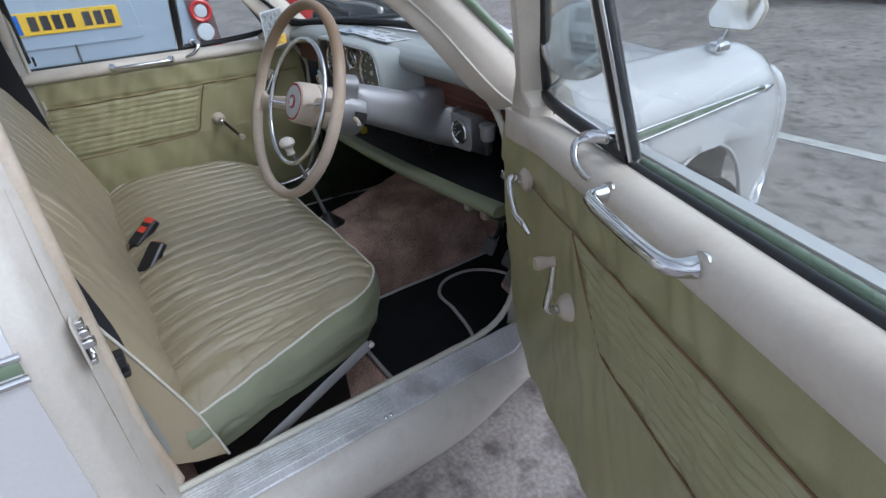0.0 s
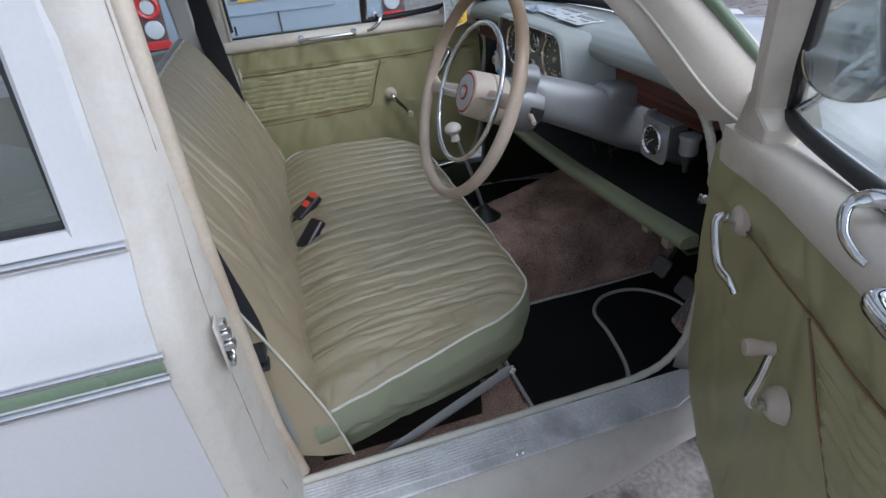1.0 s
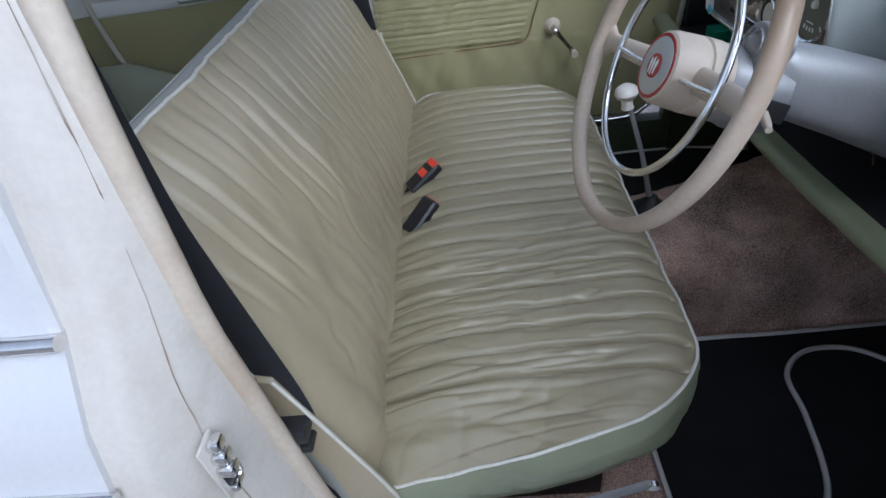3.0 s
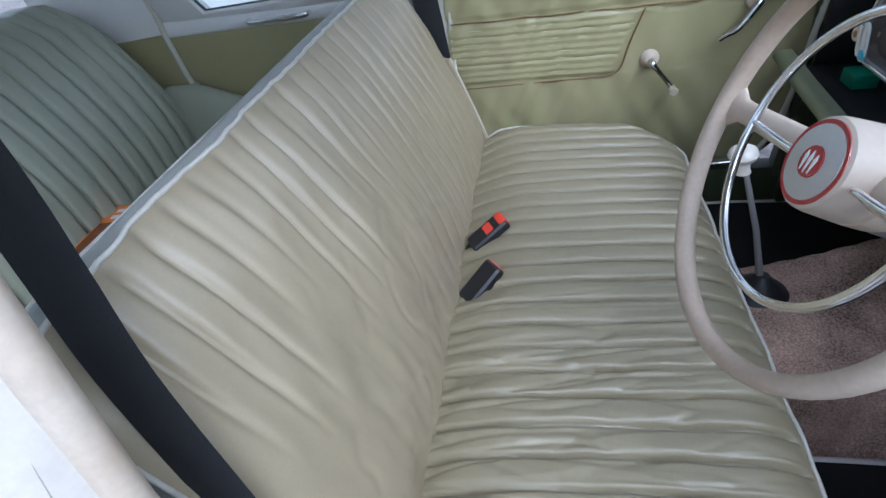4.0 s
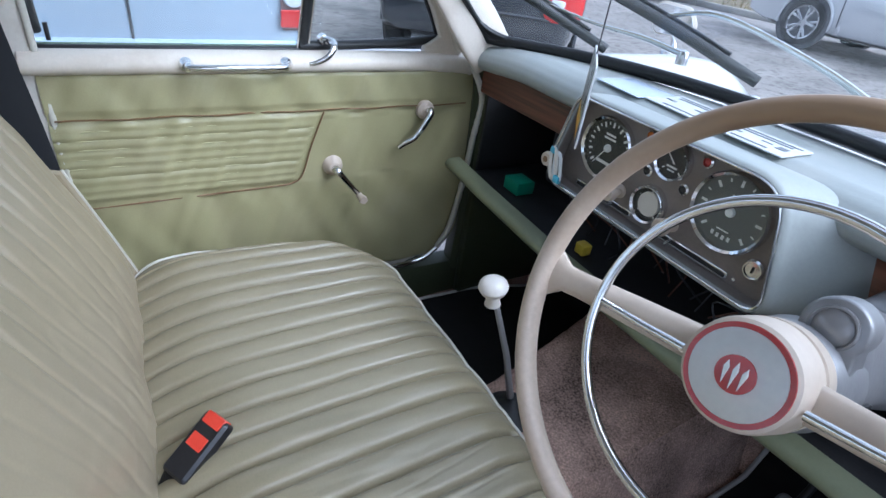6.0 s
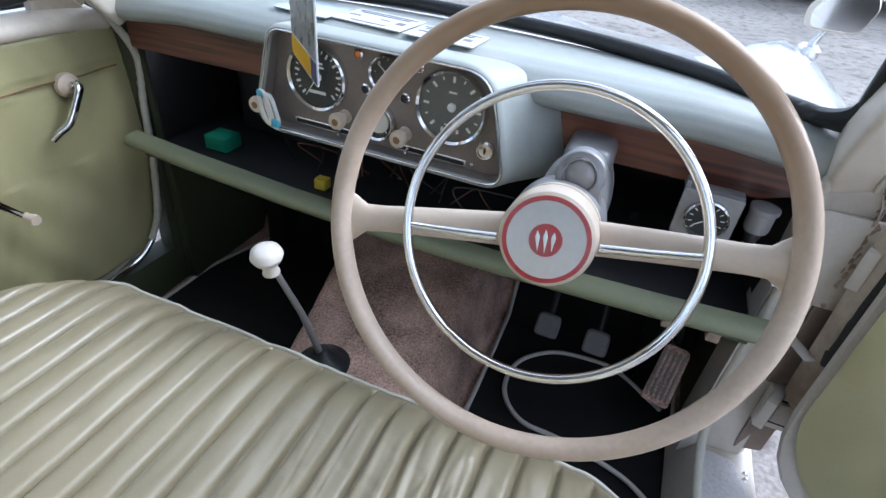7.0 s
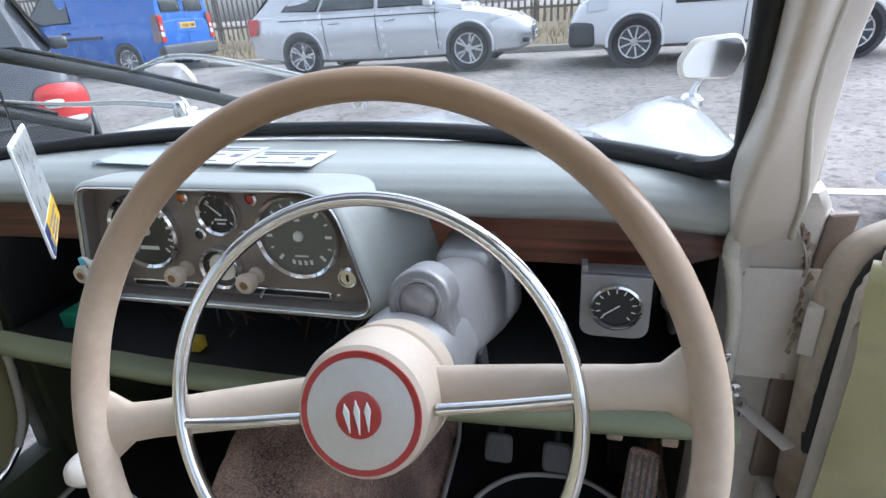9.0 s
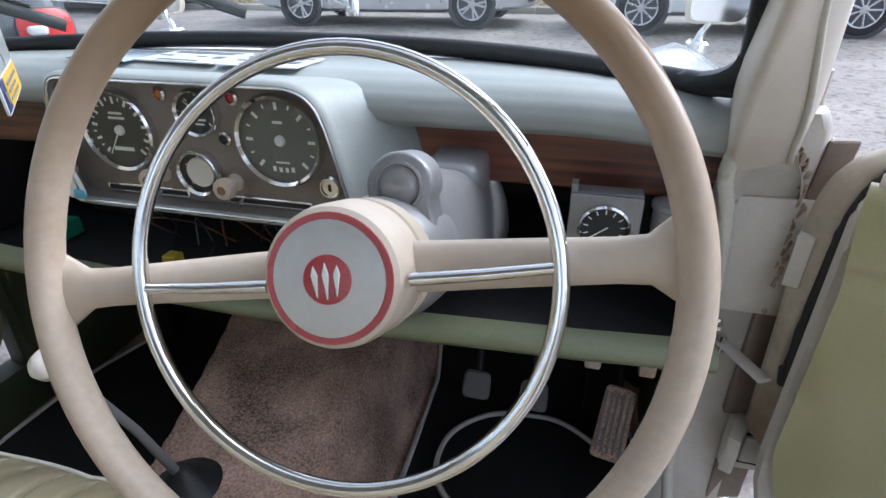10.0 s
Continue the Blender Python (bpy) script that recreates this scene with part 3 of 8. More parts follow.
# chipped paint runs along the pillar edge
for k in range(44):
    z = 0.76 + 0.0050 * k + random.uniform(-0.004, 0.004)
    x = 0.656 - 0.80 * max(0, z - 0.90) + random.uniform(-0.004, 0.003)
    y = 0.3675 if z < 0.870 else 0.376 - 0.66 * max(0, z - 0.885)
    w, h = random.uniform(0.0008, 0.0026), random.uniform(0.002, 0.008)
    o = rounded([(x - w, z - h, 0.001), (x + w * 0.4, z - h * 0.7, 0.001), (x + w, z + h * 0.4, 0.001), (x - w * 0.3, z + h, 0.001)], 2)
    prism("paint_chip", o, y - 0.0012, y + 0.004, RUSTY, post_r, to=lambda a, b, h_: (a, h_, b), bevel=0.0003)

# windscreen pillars
A_LINE = [(0.612, 0.365, 0.925), (0.602, 0.338, 0.948), (0.594, 0.31, 0.975), (0.556, 0.18, 1.11), (0.520, 0.02, 1.255), (0.484, -0.115, 1.385), (0.462, -0.17, 1.42)]
LOW = [(-0.036, 0.034), (-0.043, -0.028), (-0.038, -0.037), (-0.028, -0.033), (0.014, -0.020), (0.034, 0.012), (0.040, 0.065), (-0.025, 0.070)]
HIGH = [(-0.020, 0.022), (-0.026, -0.022), (-0.022, -0.030), (-0.014, -0.027), (0.002, -0.006), (0.030, 0.014), (0.034, 0.062), (-0.012, 0.060)]
for s in (1, -1):
    pts = curve_pts(A_LINE, 6)
    rings = []
    for q in pts:
        k = smooth01((q.z - 0.975) / 0.13)
        corner = [Vector((q.x + a[0] * (1 - k) + b[0] * k, q.y + a[1] * (1 - k) + b[1] * k, 0)) for a, b in zip(LOW, HIGH)]
        ring_p = []
        for m_ in range(len(corner)):
            c0, c1, c2 = corner[m_ - 1], corner[m_], corner[(m_ + 1) % len(corner)]
            for w in (c1.lerp(c0, min(0.3, 0.006 / (c1 - c0).length)), c1.lerp(c2, min(0.3, 0.006 / (c2 - c1).length))):
                ring_p.append((s * w.x, w.y, q.z + 0.5 * (w.y - q.y)))
        rings.append(ring_p)
    loft("windscreen_pillar", rings, CREAM, car, "cream windscreen pillar with chipped edges", angle=50)
    tube("gutter", [(s * (q.x + 0.036), q.y + 0.052, q.z + 0.026) for q in pts[4:]], 0.009, BODYGREEN, car, n=8)
    tube("draught_welt", [(s * (q.x + 0.014 - 0.012 * smooth01((q.z - 0.975) / 0.13)), q.y - 0.020 + 0.014 * smooth01((q.z - 0.975) / 0.13), q.z - 0.010 + 0.007 * smooth01((q.z - 0.975) / 0.13)) for q in pts], 0.0030, WELT, car, n=8)



# windscreen and its rubber
def screen_f(u, v):
    x0 = -0.566 + 1.132 * u
    b = Vector((x0, 0.53 - 0.192 * abs(x0 / 0.566) ** 2.6, 0.992 - 0.010 * abs(x0 / 0.566) ** 2))
    x1 = x0 * 0.803
    t = Vector((x1, 0.03 - 0.12 * abs(x0 / 0.566) ** 2.6, 1.40 - 0.02 * abs(x0 / 0.566) ** 2))
    return b.lerp(t, v)


screen = sheet("windscreen", screen_f, 32, 8, SCREEN, car, "curved windscreen glass with faint film")
screen.visible_shadow = False
loop = [screen_f(i / 30, 0) for i in range(31)] + [screen_f(1, j / 8) for j in range(1, 9)] + [screen_f(1 - i / 30, 1) for i in range(1, 31)] + [screen_f(0, 1 - j / 8) for j in range(1, 8)]
tube("windscreen_rubber", loop, lambda t: 0.016 if t < 0.40 else 0.009, BLACKRUB, car, "black windscreen rubber", closed=True, n=10, flat=0.7, side=(0, 0.6, 0.8))
# the rubber fills the screen's rounded lower corners
for s in (0, 1):
    def corner_arc(p):
        a = math.pi / 2 * p
        u_, v_ = 0.052 * (1 - math.cos(a)), 0.10 * (1 - math.sin(a))
        return screen_f(u_ if s == 0 else 1 - u_, v_)
    tube("windscreen_rubber", [corner_arc(k / 14) for k in range(15)], lambda t: 0.0155 if t > 0.75 else 0.010 + 0.004 * t, BLACKRUB, car, n=8, flat=0.7, side=(0, 0.6, 0.8))
    sheet("corner_rubber", lambda u, v: screen_f(s, 0).lerp(corner_arc(u), v) + Vector((0, -0.006, -0.004)), 14, 3, BLACKRUB, car, skirt=(0, 0.016, 0.006))


# roof, headlining, rear pillars and rear shelf
def roof_f(h, inner):
    def f(u, v):
        y = -0.10 - 1.52 * v
        w = (0.55 - inner) * (1 - 0.05 * abs(2 * v - 1))
        x = -w + 2 * w * u
        return (x, y, h - 0.07 * abs(2 * u - 1) ** 3 - 0.06 * abs(2 * v - 1) ** 2.5 + 0.02)
    return f


sheet("roof", roof_f(1.475, 0.0), 24, 20, WHITE, car, skirt=(0, 0, -0.012))
sheet("headlining", roof_f(1.445, 0.02), 24, 20, LINER, car, skirt=(0, 0, 0.008))
for s in (1, -1):
    tube("cant_rail", curve_pts([(s * 0.485, -0.12, 1.385), (s * 0.545, -0.5, 1.40), (s * 0.545, -1.0, 1.39), (s * 0.47, -1.45, 1.34), (s * 0.44, -1.62, 1.25)], 6), 0.04, CREAM, car, n=12, flat=0.7, side=(0, 0, 1))
    # rear quarter trim between rear door and rear window
    o = rounded([(-1.27, 0.44, 0.02), (-1.25, 0.86, 0.02), (-1.30, 1.36, 0.05), (-1.62, 1.30, 0.05), (-1.58, 0.98, 0.04), (-1.72, 0.92, 0.02), (-1.72, 0.44, 0.02)], 4)
    prism("quarter_trim", o, 0, 0.03, QUARTER, car, "grey-white rear quarter trim",
          to=lambda a, b, h, s=s: (s * (0.665 + h - 0.28 * max(0, b - 0.90) - 0.16 * max(0, -a - 1.3)), a, b), bevel=0.004)
    o2 = rounded([(-1.262, 0.42, 0.02), (-1.256, 0.868, 0.006), (-1.60, 0.858, 0.02), (-1.60, 0.42, 0.02)], 4)
    prism("quarter_panel", o2, 0, 0.012, DOORVINYL, car, "olive vinyl rear quarter panel",
          to=lambda a, b, h, s=s: (s * (0.652 + h - 0.16 * max(0, -a - 1.3)), a, b), bevel=0.003)
    tube("door_welt", curve_pts([(s * 0.545, -1.30, 1.30), (s * 0.595, -1.288, 1.164), (s * 0.642, -1.262, 0.95), (s * 0.648, -1.258, 0.854), (s * 0.648, -1.238, 0.72), (s * 0.647, -1.205, 0.645), (s * 0.645, -1.13, 0.585), (s * 0.645, -1.02, 0.52)], 6), 0.008, WELT, car, "cream draught welt round the door opening")
sheet("parcel_shelf", lambda u, v: (-0.6 + 1.2 * u, -1.46 - 0.46 * v, 0.925), 8, 4, QUARTER, car, skirt=(0, 0, -0.02))
for s in (1, -1):
    block("rear_wing", (s * 0.70 - 0.035, -2.3, 0.35), (s * 0.70 + 0.035, -1.27, 0.93), WHITE, car, bevel=0.03, seg=4)
block("boot_lid", (-0.66, -2.4, 0.35), (0.66, -1.93, 0.92), WHITE, car, bevel=0.08, seg=5)
rear_glass = sheet("rear_window", lambda u, v: (-0.55 + 1.1 * u, -1.92 + 0.29 * v - 0.0 + 0.06 * abs(2 * u - 1) ** 2, 0.945 + 0.40 * v), 12, 4, GLASS, car)
rear_glass.visible_shadow = False
tube("rear_window_rubber", [(-0.55, -1.86, 0.945), (0, -1.92, 0.945), (0.55, -1.86, 0.945), (0.50, -1.58, 1.34), (0, -1.63, 1.36), (-0.50, -1.58, 1.34)], 0.014, BLACKRUB, car, closed=True, n=8)
for s in (1, -1):
    tube("rear_pillar", curve_pts([(s * 0.46, -1.56, 1.36), (s * 0.54, -1.70, 1.14), (s * 0.60, -1.88, 0.93)], 5), 0.05, QUARTER, car, n=12, flat=0.5, side=(1, 0, 0))


# middle pillars with door jambs
JAMBX = [(0.33, 0.580), (0.42, 0.588), (0.70, 0.612), (0.90, 0.626), (1.06, 0.612), (1.18, 0.596), (1.42, 0.535)]


def jamb_x(z):
    for (z0, x0), (z1, x1) in zip(JAMBX, JAMBX[1:]):
        if z <= z1:
            return x0 + (x1 - x0) * (z - z0) / (z1 - z0)
    return JAMBX[-1][1]


def middle_pillar(s):
    rings = []
    for z in (0.33, 0.37, 0.45, 0.60, 0.74, 0.80, 0.88, 0.95, 1.05, 1.2, 1.33, 1.42):
        xo = side_x(z) - 0.006
        xi = jamb_x(z) + (0.032 if s < 0 else 0.0)
        y0 = -0.462 + 0.016 * smooth01((0.55 - z) / 0.2)
        w = xo - xi
        rings.append([(s * xi, y0 - 0.012, z), (s * (xi + 0.008), y0, z), (s * (xi + 0.50 * w), y0 - 0.006, z), (s * (xi + 0.62 * w), y0 - 0.020, z),
                      (s * (xi + 0.92 * w), y0 - 0.030, z), (s * xo, y0 - 0.042, z), (s * xo, y0 - 0.075, z), (s * xi, y0 - 0.09, z)])
    return loft("middle_pillar", rings, JAMB, car, "scratched cream door pillar", angle=55)


pil_r, pil_l = middle_pillar(1), middle_pillar(-1)
for s, pil in ((1, pil_r), (-1, pil_l)):
    tube("door_welt", [(s * (jamb_x(z) + 0.003 + (0.032 if s < 0 else 0.0)), -0.462 + 0.016 * smooth01((0.55 - z) / 0.2), z) for z in [0.375 + 0.05 * k for k in range(21)]],
         0.0055 if s < 0 else 0.0115, WELT if s < 0 else BEIGEWELT, pil, "" if s < 0 else "rubbed beige welt", n=8)

crack = []
for k in range(60):
    z = 0.44 + 0.016 * k
    xi, w = jamb_x(z), side_x(z) - 0.006 - jamb_x(z)
    crack.append((xi + 0.56 * w + 0.0015 * noise.noise(Vector((z * 40, 0, 0))), -0.474 + 0.016 * smooth01((0.55 - z) / 0.2), z))
tube("sealer_crack", crack, lambda t: max(0.0002, 0.0005 + 0.0009 * noise.noise(Vector((t * 30, 1, 0)))), RUSTY, pil_r, "cracked seam sealer", n=6)

# the latch keeper on the open side's pillar
latch = thing("door_latch_keeper", (0.693, -0.470, 0.789), "worn chrome latch keeper screwed to the door pillar", "latch")
block("keeper_plate", (0.680, -0.470, 0.752), (0.706, -0.467, 0.826), JAMB, latch, "cream painted keeper plate", bevel=0.001)
for k, z in enumerate((0.817, 0.803, 0.788)):
    block("keeper_tooth", (0.682 + 0.003 * k, -0.470, z - 0.006), (0.697 + 0.003 * k, -0.456 + 0.002 * k, z + 0.006), CHROME, latch, bevel=0.003)
block("keeper_rail", (0.684, -0.470, 0.755), (0.702, -0.459, 0.764), CHROME, latch, bevel=0.003)
block("keeper_rail", (0.682, -0.470, 0.762), (0.686, -0.459, 0.784), CHROME, latch, bevel=0.0015)
block("keeper_slot", (0.687, -0.470, 0.763), (0.700, -0.464, 0.783), BLACKPL, latch, bevel=0.002)

# ---- front of the car: bonnet, wings, wheels, bumper ----
def bonnet_f(u, v):
    x, y = -0.60 + 1.20 * u, 0.50 + 0.92 * v
    a = abs(x)
    z = 0.955 - 0.115 * v ** 1.3 - 0.05 * (a / 0.6) ** 2 + 0.02 * math.exp(-((a) / 0.10) ** 2) * v
    z -= 0.10 * smooth01((v - 0.9) / 0.1) * 0.9
    return (x, y, z)


sheet("bonnet", bonnet_f, 40, 26, WHITE, car, "white bonnet", skirt=(0, 0, -0.03))


def wing(s):
    def f(u, v):
        y = 0.455 + 0.985 * u
        nose = smooth01((y - 1.12) / 0.32) ** 1.5
        arch = 0.265
        zl = 0.24
        if abs(y - 0.905) < arch:
            zl = 0.31 + 0.415 * math.sqrt(max(0, 1 - ((y - 0.905) / arch) ** 2))
            zl = max(zl, 0.24)
        crest = 0.945 - 0.03 * smooth01((y - 0.9) / 0.5) - 0.06 * nose
        prof = [(0.40, crest - 0.075), (0.48, crest - 0.055), (0.54, crest - 0.018), (0.60, crest), (0.655, crest - 0.025), (0.70, crest - 0.075), (0.722, crest - 0.14), (0.732, crest - 0.22)]
        k = v * 12
        if k <= 7:
            i = min(int(k), 6)
            t = k - i
            x = prof[i][0] + (prof[i + 1][0] - prof[i][0]) * t
            z = prof[i][1] + (prof[i + 1][1] - prof[i][1]) * t
        else:
            t = (k - 7) / 5
            z = (crest - 0.22) * (1 - t) + zl * t
            x = 0.732 - 0.02 * t
        x = 0.55 + (x - 0.55) * (1 - 0.45 * nose)
        z = 0.72 + (z - 0.72) * (1 - 0.25 * nose)
        return (s * x, y, z)
    ob = sheet("front_wing", f, 60, 36, WHITE, car, "rounded white front wing", skirt=(-0.004 * s, 0, -0.004), angle=70)
    lip = [(s * 0.718, 0.905 - 0.265 * math.cos(a), 0.31 + 0.415 * math.sin(a)) for a in [math.pi * k / 24 for k in range(25)]]
    tube("arch_lip", lip, 0.005, WHITE, ob, n=8)
    block("arch_liner", (s * 0.52 - 0.03, 0.62, 0.2), (s * 0.52 + 0.03, 1.34, 0.80), DARKVOID, ob, bevel=0.01)
    ys = [0.50 + 0.065 * k for k in range(10)]

    def fx(y):
        nose = smooth01((y - 1.12) / 0.32) ** 1.5
        return 0.55 + (0.728 - 0.55) * (1 - 0.45 * nose) + 0.004
    for dz in (0.0115, -0.0115):
        tube("chrome_strip", [(s * (fx(y) - (0.004 if dz > 0 else 0)), y, 0.822 + dz * (1.0 - 0.55 * smooth01((y - 0.55) / 0.55)) + 0.028 * (y - 0.5)) for y in ys], 0.0034, CHROME, ob, n=8)
    tube("green_flash", [(s * (fx(y) - 0.003), y, 0.822 + 0.028 * (y - 0.5)) for y in ys], lambda t: 0.0095 - 0.005 * t, BODYGREEN, ob, n=8, flat=0.35, side=(1, 0, 0))
    lathe("strip_tip", [(0, 0.05), (0.006, 0.03), (0.012, 0.0), (0.011, -0.012), (0, -0.014)], CHROME, ob, m=frame_to((s * (fx(1.09) + 0.0), 1.09, 0.839), (0, 0, 1), (1, 0, 0)), n=14)
    return ob


wing(1)
wing(-1)


def road_wheel(parent, at, r, w, tyre_m=TYRE, rim_m=WHEELALLOY, spokes=5, rim_ratio=0.68, axis=(1, 0, 0), names=("wheel", "tyre", "rim")):
    """A road wheel: tyre with shoulders, dished rim with spokes, hub cap. Axis points outwards."""
    m = frame_to(at, Vector(axis).cross(Vector((0, 0, 1))), (0, 0, 1))
    if (m.to_3x3() @ Vector((0, 0, 1))).dot(Vector(axis)) < 0:
        m = frame_to(at, -Vector(axis).cross(Vector((0, 0, 1))), (0, 0, 1))
    rr = r * rim_ratio
    tyre = lathe(names[1], [(rr, 0.0), (rr * 1.02, w * 0.48), (r * 0.90, w * 0.5), (r * 0.98, w * 0.38), (r, w * 0.2), (r, -w * 0.2), (r * 0.98, -w * 0.38), (r * 0.9, -w * 0.5), (rr, -w * 0.48), (rr, 0.0)], tyre_m, parent, m=m, n=40)
    rim = lathe(names[2], [(rr * 1.01, w * 0.47), (rr * 0.94, w * 0.44), (rr * 0.90, w * 0.1), (rr * 0.2, w * 0.05), (0, w * 0.05)], BUMPER, tyre, m=m, n=36)
    for k in range(spokes):
        a = 2 * math.pi * k / spokes
        for side in ((-1, 1) if spokes <= 6 else (0,)):
            da = side * 0.17
            p0 = Vector((rr * 0.12 * math.cos(a), rr * 0.12 * math.sin(a), w * 0.40))
            p1 = Vector((rr * 0.93 * math.cos(a + da), rr * 0.93 * math.sin(a + da), w * 0.44))
            tube("spoke", [m @ p0, m @ p0.lerp(p1, 0.5), m @ p1], rr * (0.075 if spokes <= 6 else 0.06), rim_m, rim, n=6, flat=0.5, side=m.to_3x3() @ Vector((0, 0, 1)))
    lathe("rim_ring", [(rr * 1.015, w * 0.46), (rr * 1.0, w * 0.50), (rr * 0.92, w * 0.47), (rr * 0.93, w * 0.42)], rim_m, rim, m=m, n=36)
    lathe("hub_cap", [(rr * 0.26, w * 0.36), (rr * 0.24, w * 0.46), (0, w * 0.48)], rim_m, rim, m=m, n=20)
    return tyre


for s in (1, -1):
    road_wheel(car, (s * 0.62, 0.98, 0.30), 0.30, 0.15, spokes=5, axis=(s, 0, 0))
    road_wheel(car, (s * 0.62, -1.46, 0.30), 0.30, 0.15, spokes=5, axis=(s, 0, 0))
tube("front_bumper", curve_pts([(0.66, 1.16, 0.46), (0.685, 1.26, 0.47), (0.62, 1.40, 0.48), (0.3, 1.56, 0.48), (-0.3, 1.56, 0.48), (-0.62, 1.40, 0.48), (-0.685, 1.26, 0.47), (-0.66, 1.16, 0.46)], 6), 0.045, CHROME, car, "chrome front bumper", n=14, flat=0.5, side=(0, 1, 0))
block("grille", (-0.40, 1.36, 0.45), (0.40, 1.42, 0.78), BUMPER, car, bevel=0.02)


# wipers parked across the screen
def on_screen(x, z, off):
    q = screen_f((x + 0.566) / 1.132, (z - 0.99) / 0.405)
    return Vector((x, q[1] + 0.63 * off, q[2] + 0.77 * off))


for arm, blade in (([(-0.210, 1.012, 0.030), (-0.285, 1.022, 0.034), (-0.365, 1.034, 0.030), (-0.43, 1.060, 0.024)], [(-0.50, 1.125, 0.012), (-0.43, 1.06, 0.014), (-0.35, 1.005, 0.012)]),
                   ([(0.100, 1.020, 0.030), (0.020, 1.048, 0.036), (-0.110, 1.086, 0.034), (-0.205, 1.078, 0.024)], [(-0.350, 1.142, 0.012), (-0.205, 1.078, 0.014), (-0.060, 1.020, 0.012)])):
    base = on_screen(*arm[0])
    wiper = thing("windscreen_wiper", base, "silver wiper arm with a black blade, parked across the screen", "wiper", "windscreen wipers")
    lathe("spindle", [(0.010, -0.016), (0.010, 0), (0.008, 0.006), (0, 0.009)], CHROME, wiper, m=Matrix.Translation(base), n=16)
    pa = curve_pts([on_screen(*q) for q in arm], 5)
    tube("wiper_arm", pa, lambda t: 0.0085 - 0.005 * t, CHROME, wiper, n=8, flat=0.6, side=(0, 0.63, 0.77))
    pb = curve_pts([on_screen(*q) for q in blade], 6)
    tube("wiper_blade", pb, 0.0075, BLACKRUB, wiper, n=8, flat=1.3, side=(0, 0.63, 0.77))
    tube("blade_spine", [q + Vector((0, 0.008, 0.010)) for q in pb[2:-2]], 0.0035, BLACKPL, wiper, n=6)


# wing mirrors
def wing_mirror(s):
    x, y = s * 0.628, 1.02
    t = thing("wing_mirror", (x, y, 0.93), "chrome-stalked wing mirror with a cream rounded back", "mirror", "wing mirrors")
    prism("foot", rounded([(x - 0.02, y - 0.035, 0.015), (x + 0.02, y - 0.035, 0.015), (x + 0.02, y + 0.03, 0.015), (x - 0.02, y + 0.03, 0.015)]), 0.925, 0.950, CHROME, t, bevel=0.006)
    tube("stalk", curve_pts([(x, y, 0.942), (x + s * 0.006, y + 0.004, 0.962), (x + s * 0.018, y, 0.985)], 5), lambda k: 0.010 - 0.005 * k, CHROME, t, n=10)
    m = frame_to((x + s * 0.030, y, 1.022), (0.966, 0.257, 0), (0.018, -0.068, 1))
    o = rounded([(-0.062, -0.040, 0.03), (0.050, -0.044, 0.03), (0.068, 0.010, 0.03), (0.050, 0.046, 0.03), (-0.045, 0.040, 0.03), (-0.070, 0.0, 0.03)])
    if s < 0:
        o = [(-a, b) for a, b in o]
    prism("mirror_shell", o, -0.012, 0.008, CREAM, t, to=plane_to(m), bevel=0.007)
    prism("mirror_glass", inset(o, 0.006), 0.0075, 0.0095, MIRROR, t, "silvered mirror glass", to=plane_to(m), bevel=0.0005)
    return t


wing_mirror(1)
wing_mirror(-1)

# ---- front doors: built closed in (X into the cabin, Y ahead, Z up), put in place by to() ----
HINGE, ALONG, INTO = Vector((0.6475, 0.3015, 0)), Vector((0.902, -0.432, 0)).normalized(), Vector((-0.432, -0.902, 0)).normalized()


def to_driver(p):
    x, y, z = p
    return HINGE + ALONG * (0.40 - y) + INTO * x + Vector((0, 0, z + 0.019 + 0.065 * (0.40 - y)))


def to_passenger(p):
    x, y, z = p
    return Vector((-0.655 + x, y, z))


def panel_front(z, edge=0.385, cut=0.05, r=0.115):
    low = 0.385 + r
    if z < low:
        return edge - r + math.sqrt(max(0, r * r - min(low - z, r) ** 2))
    return edge - cut * smooth01((z - 0.79) / 0.10)


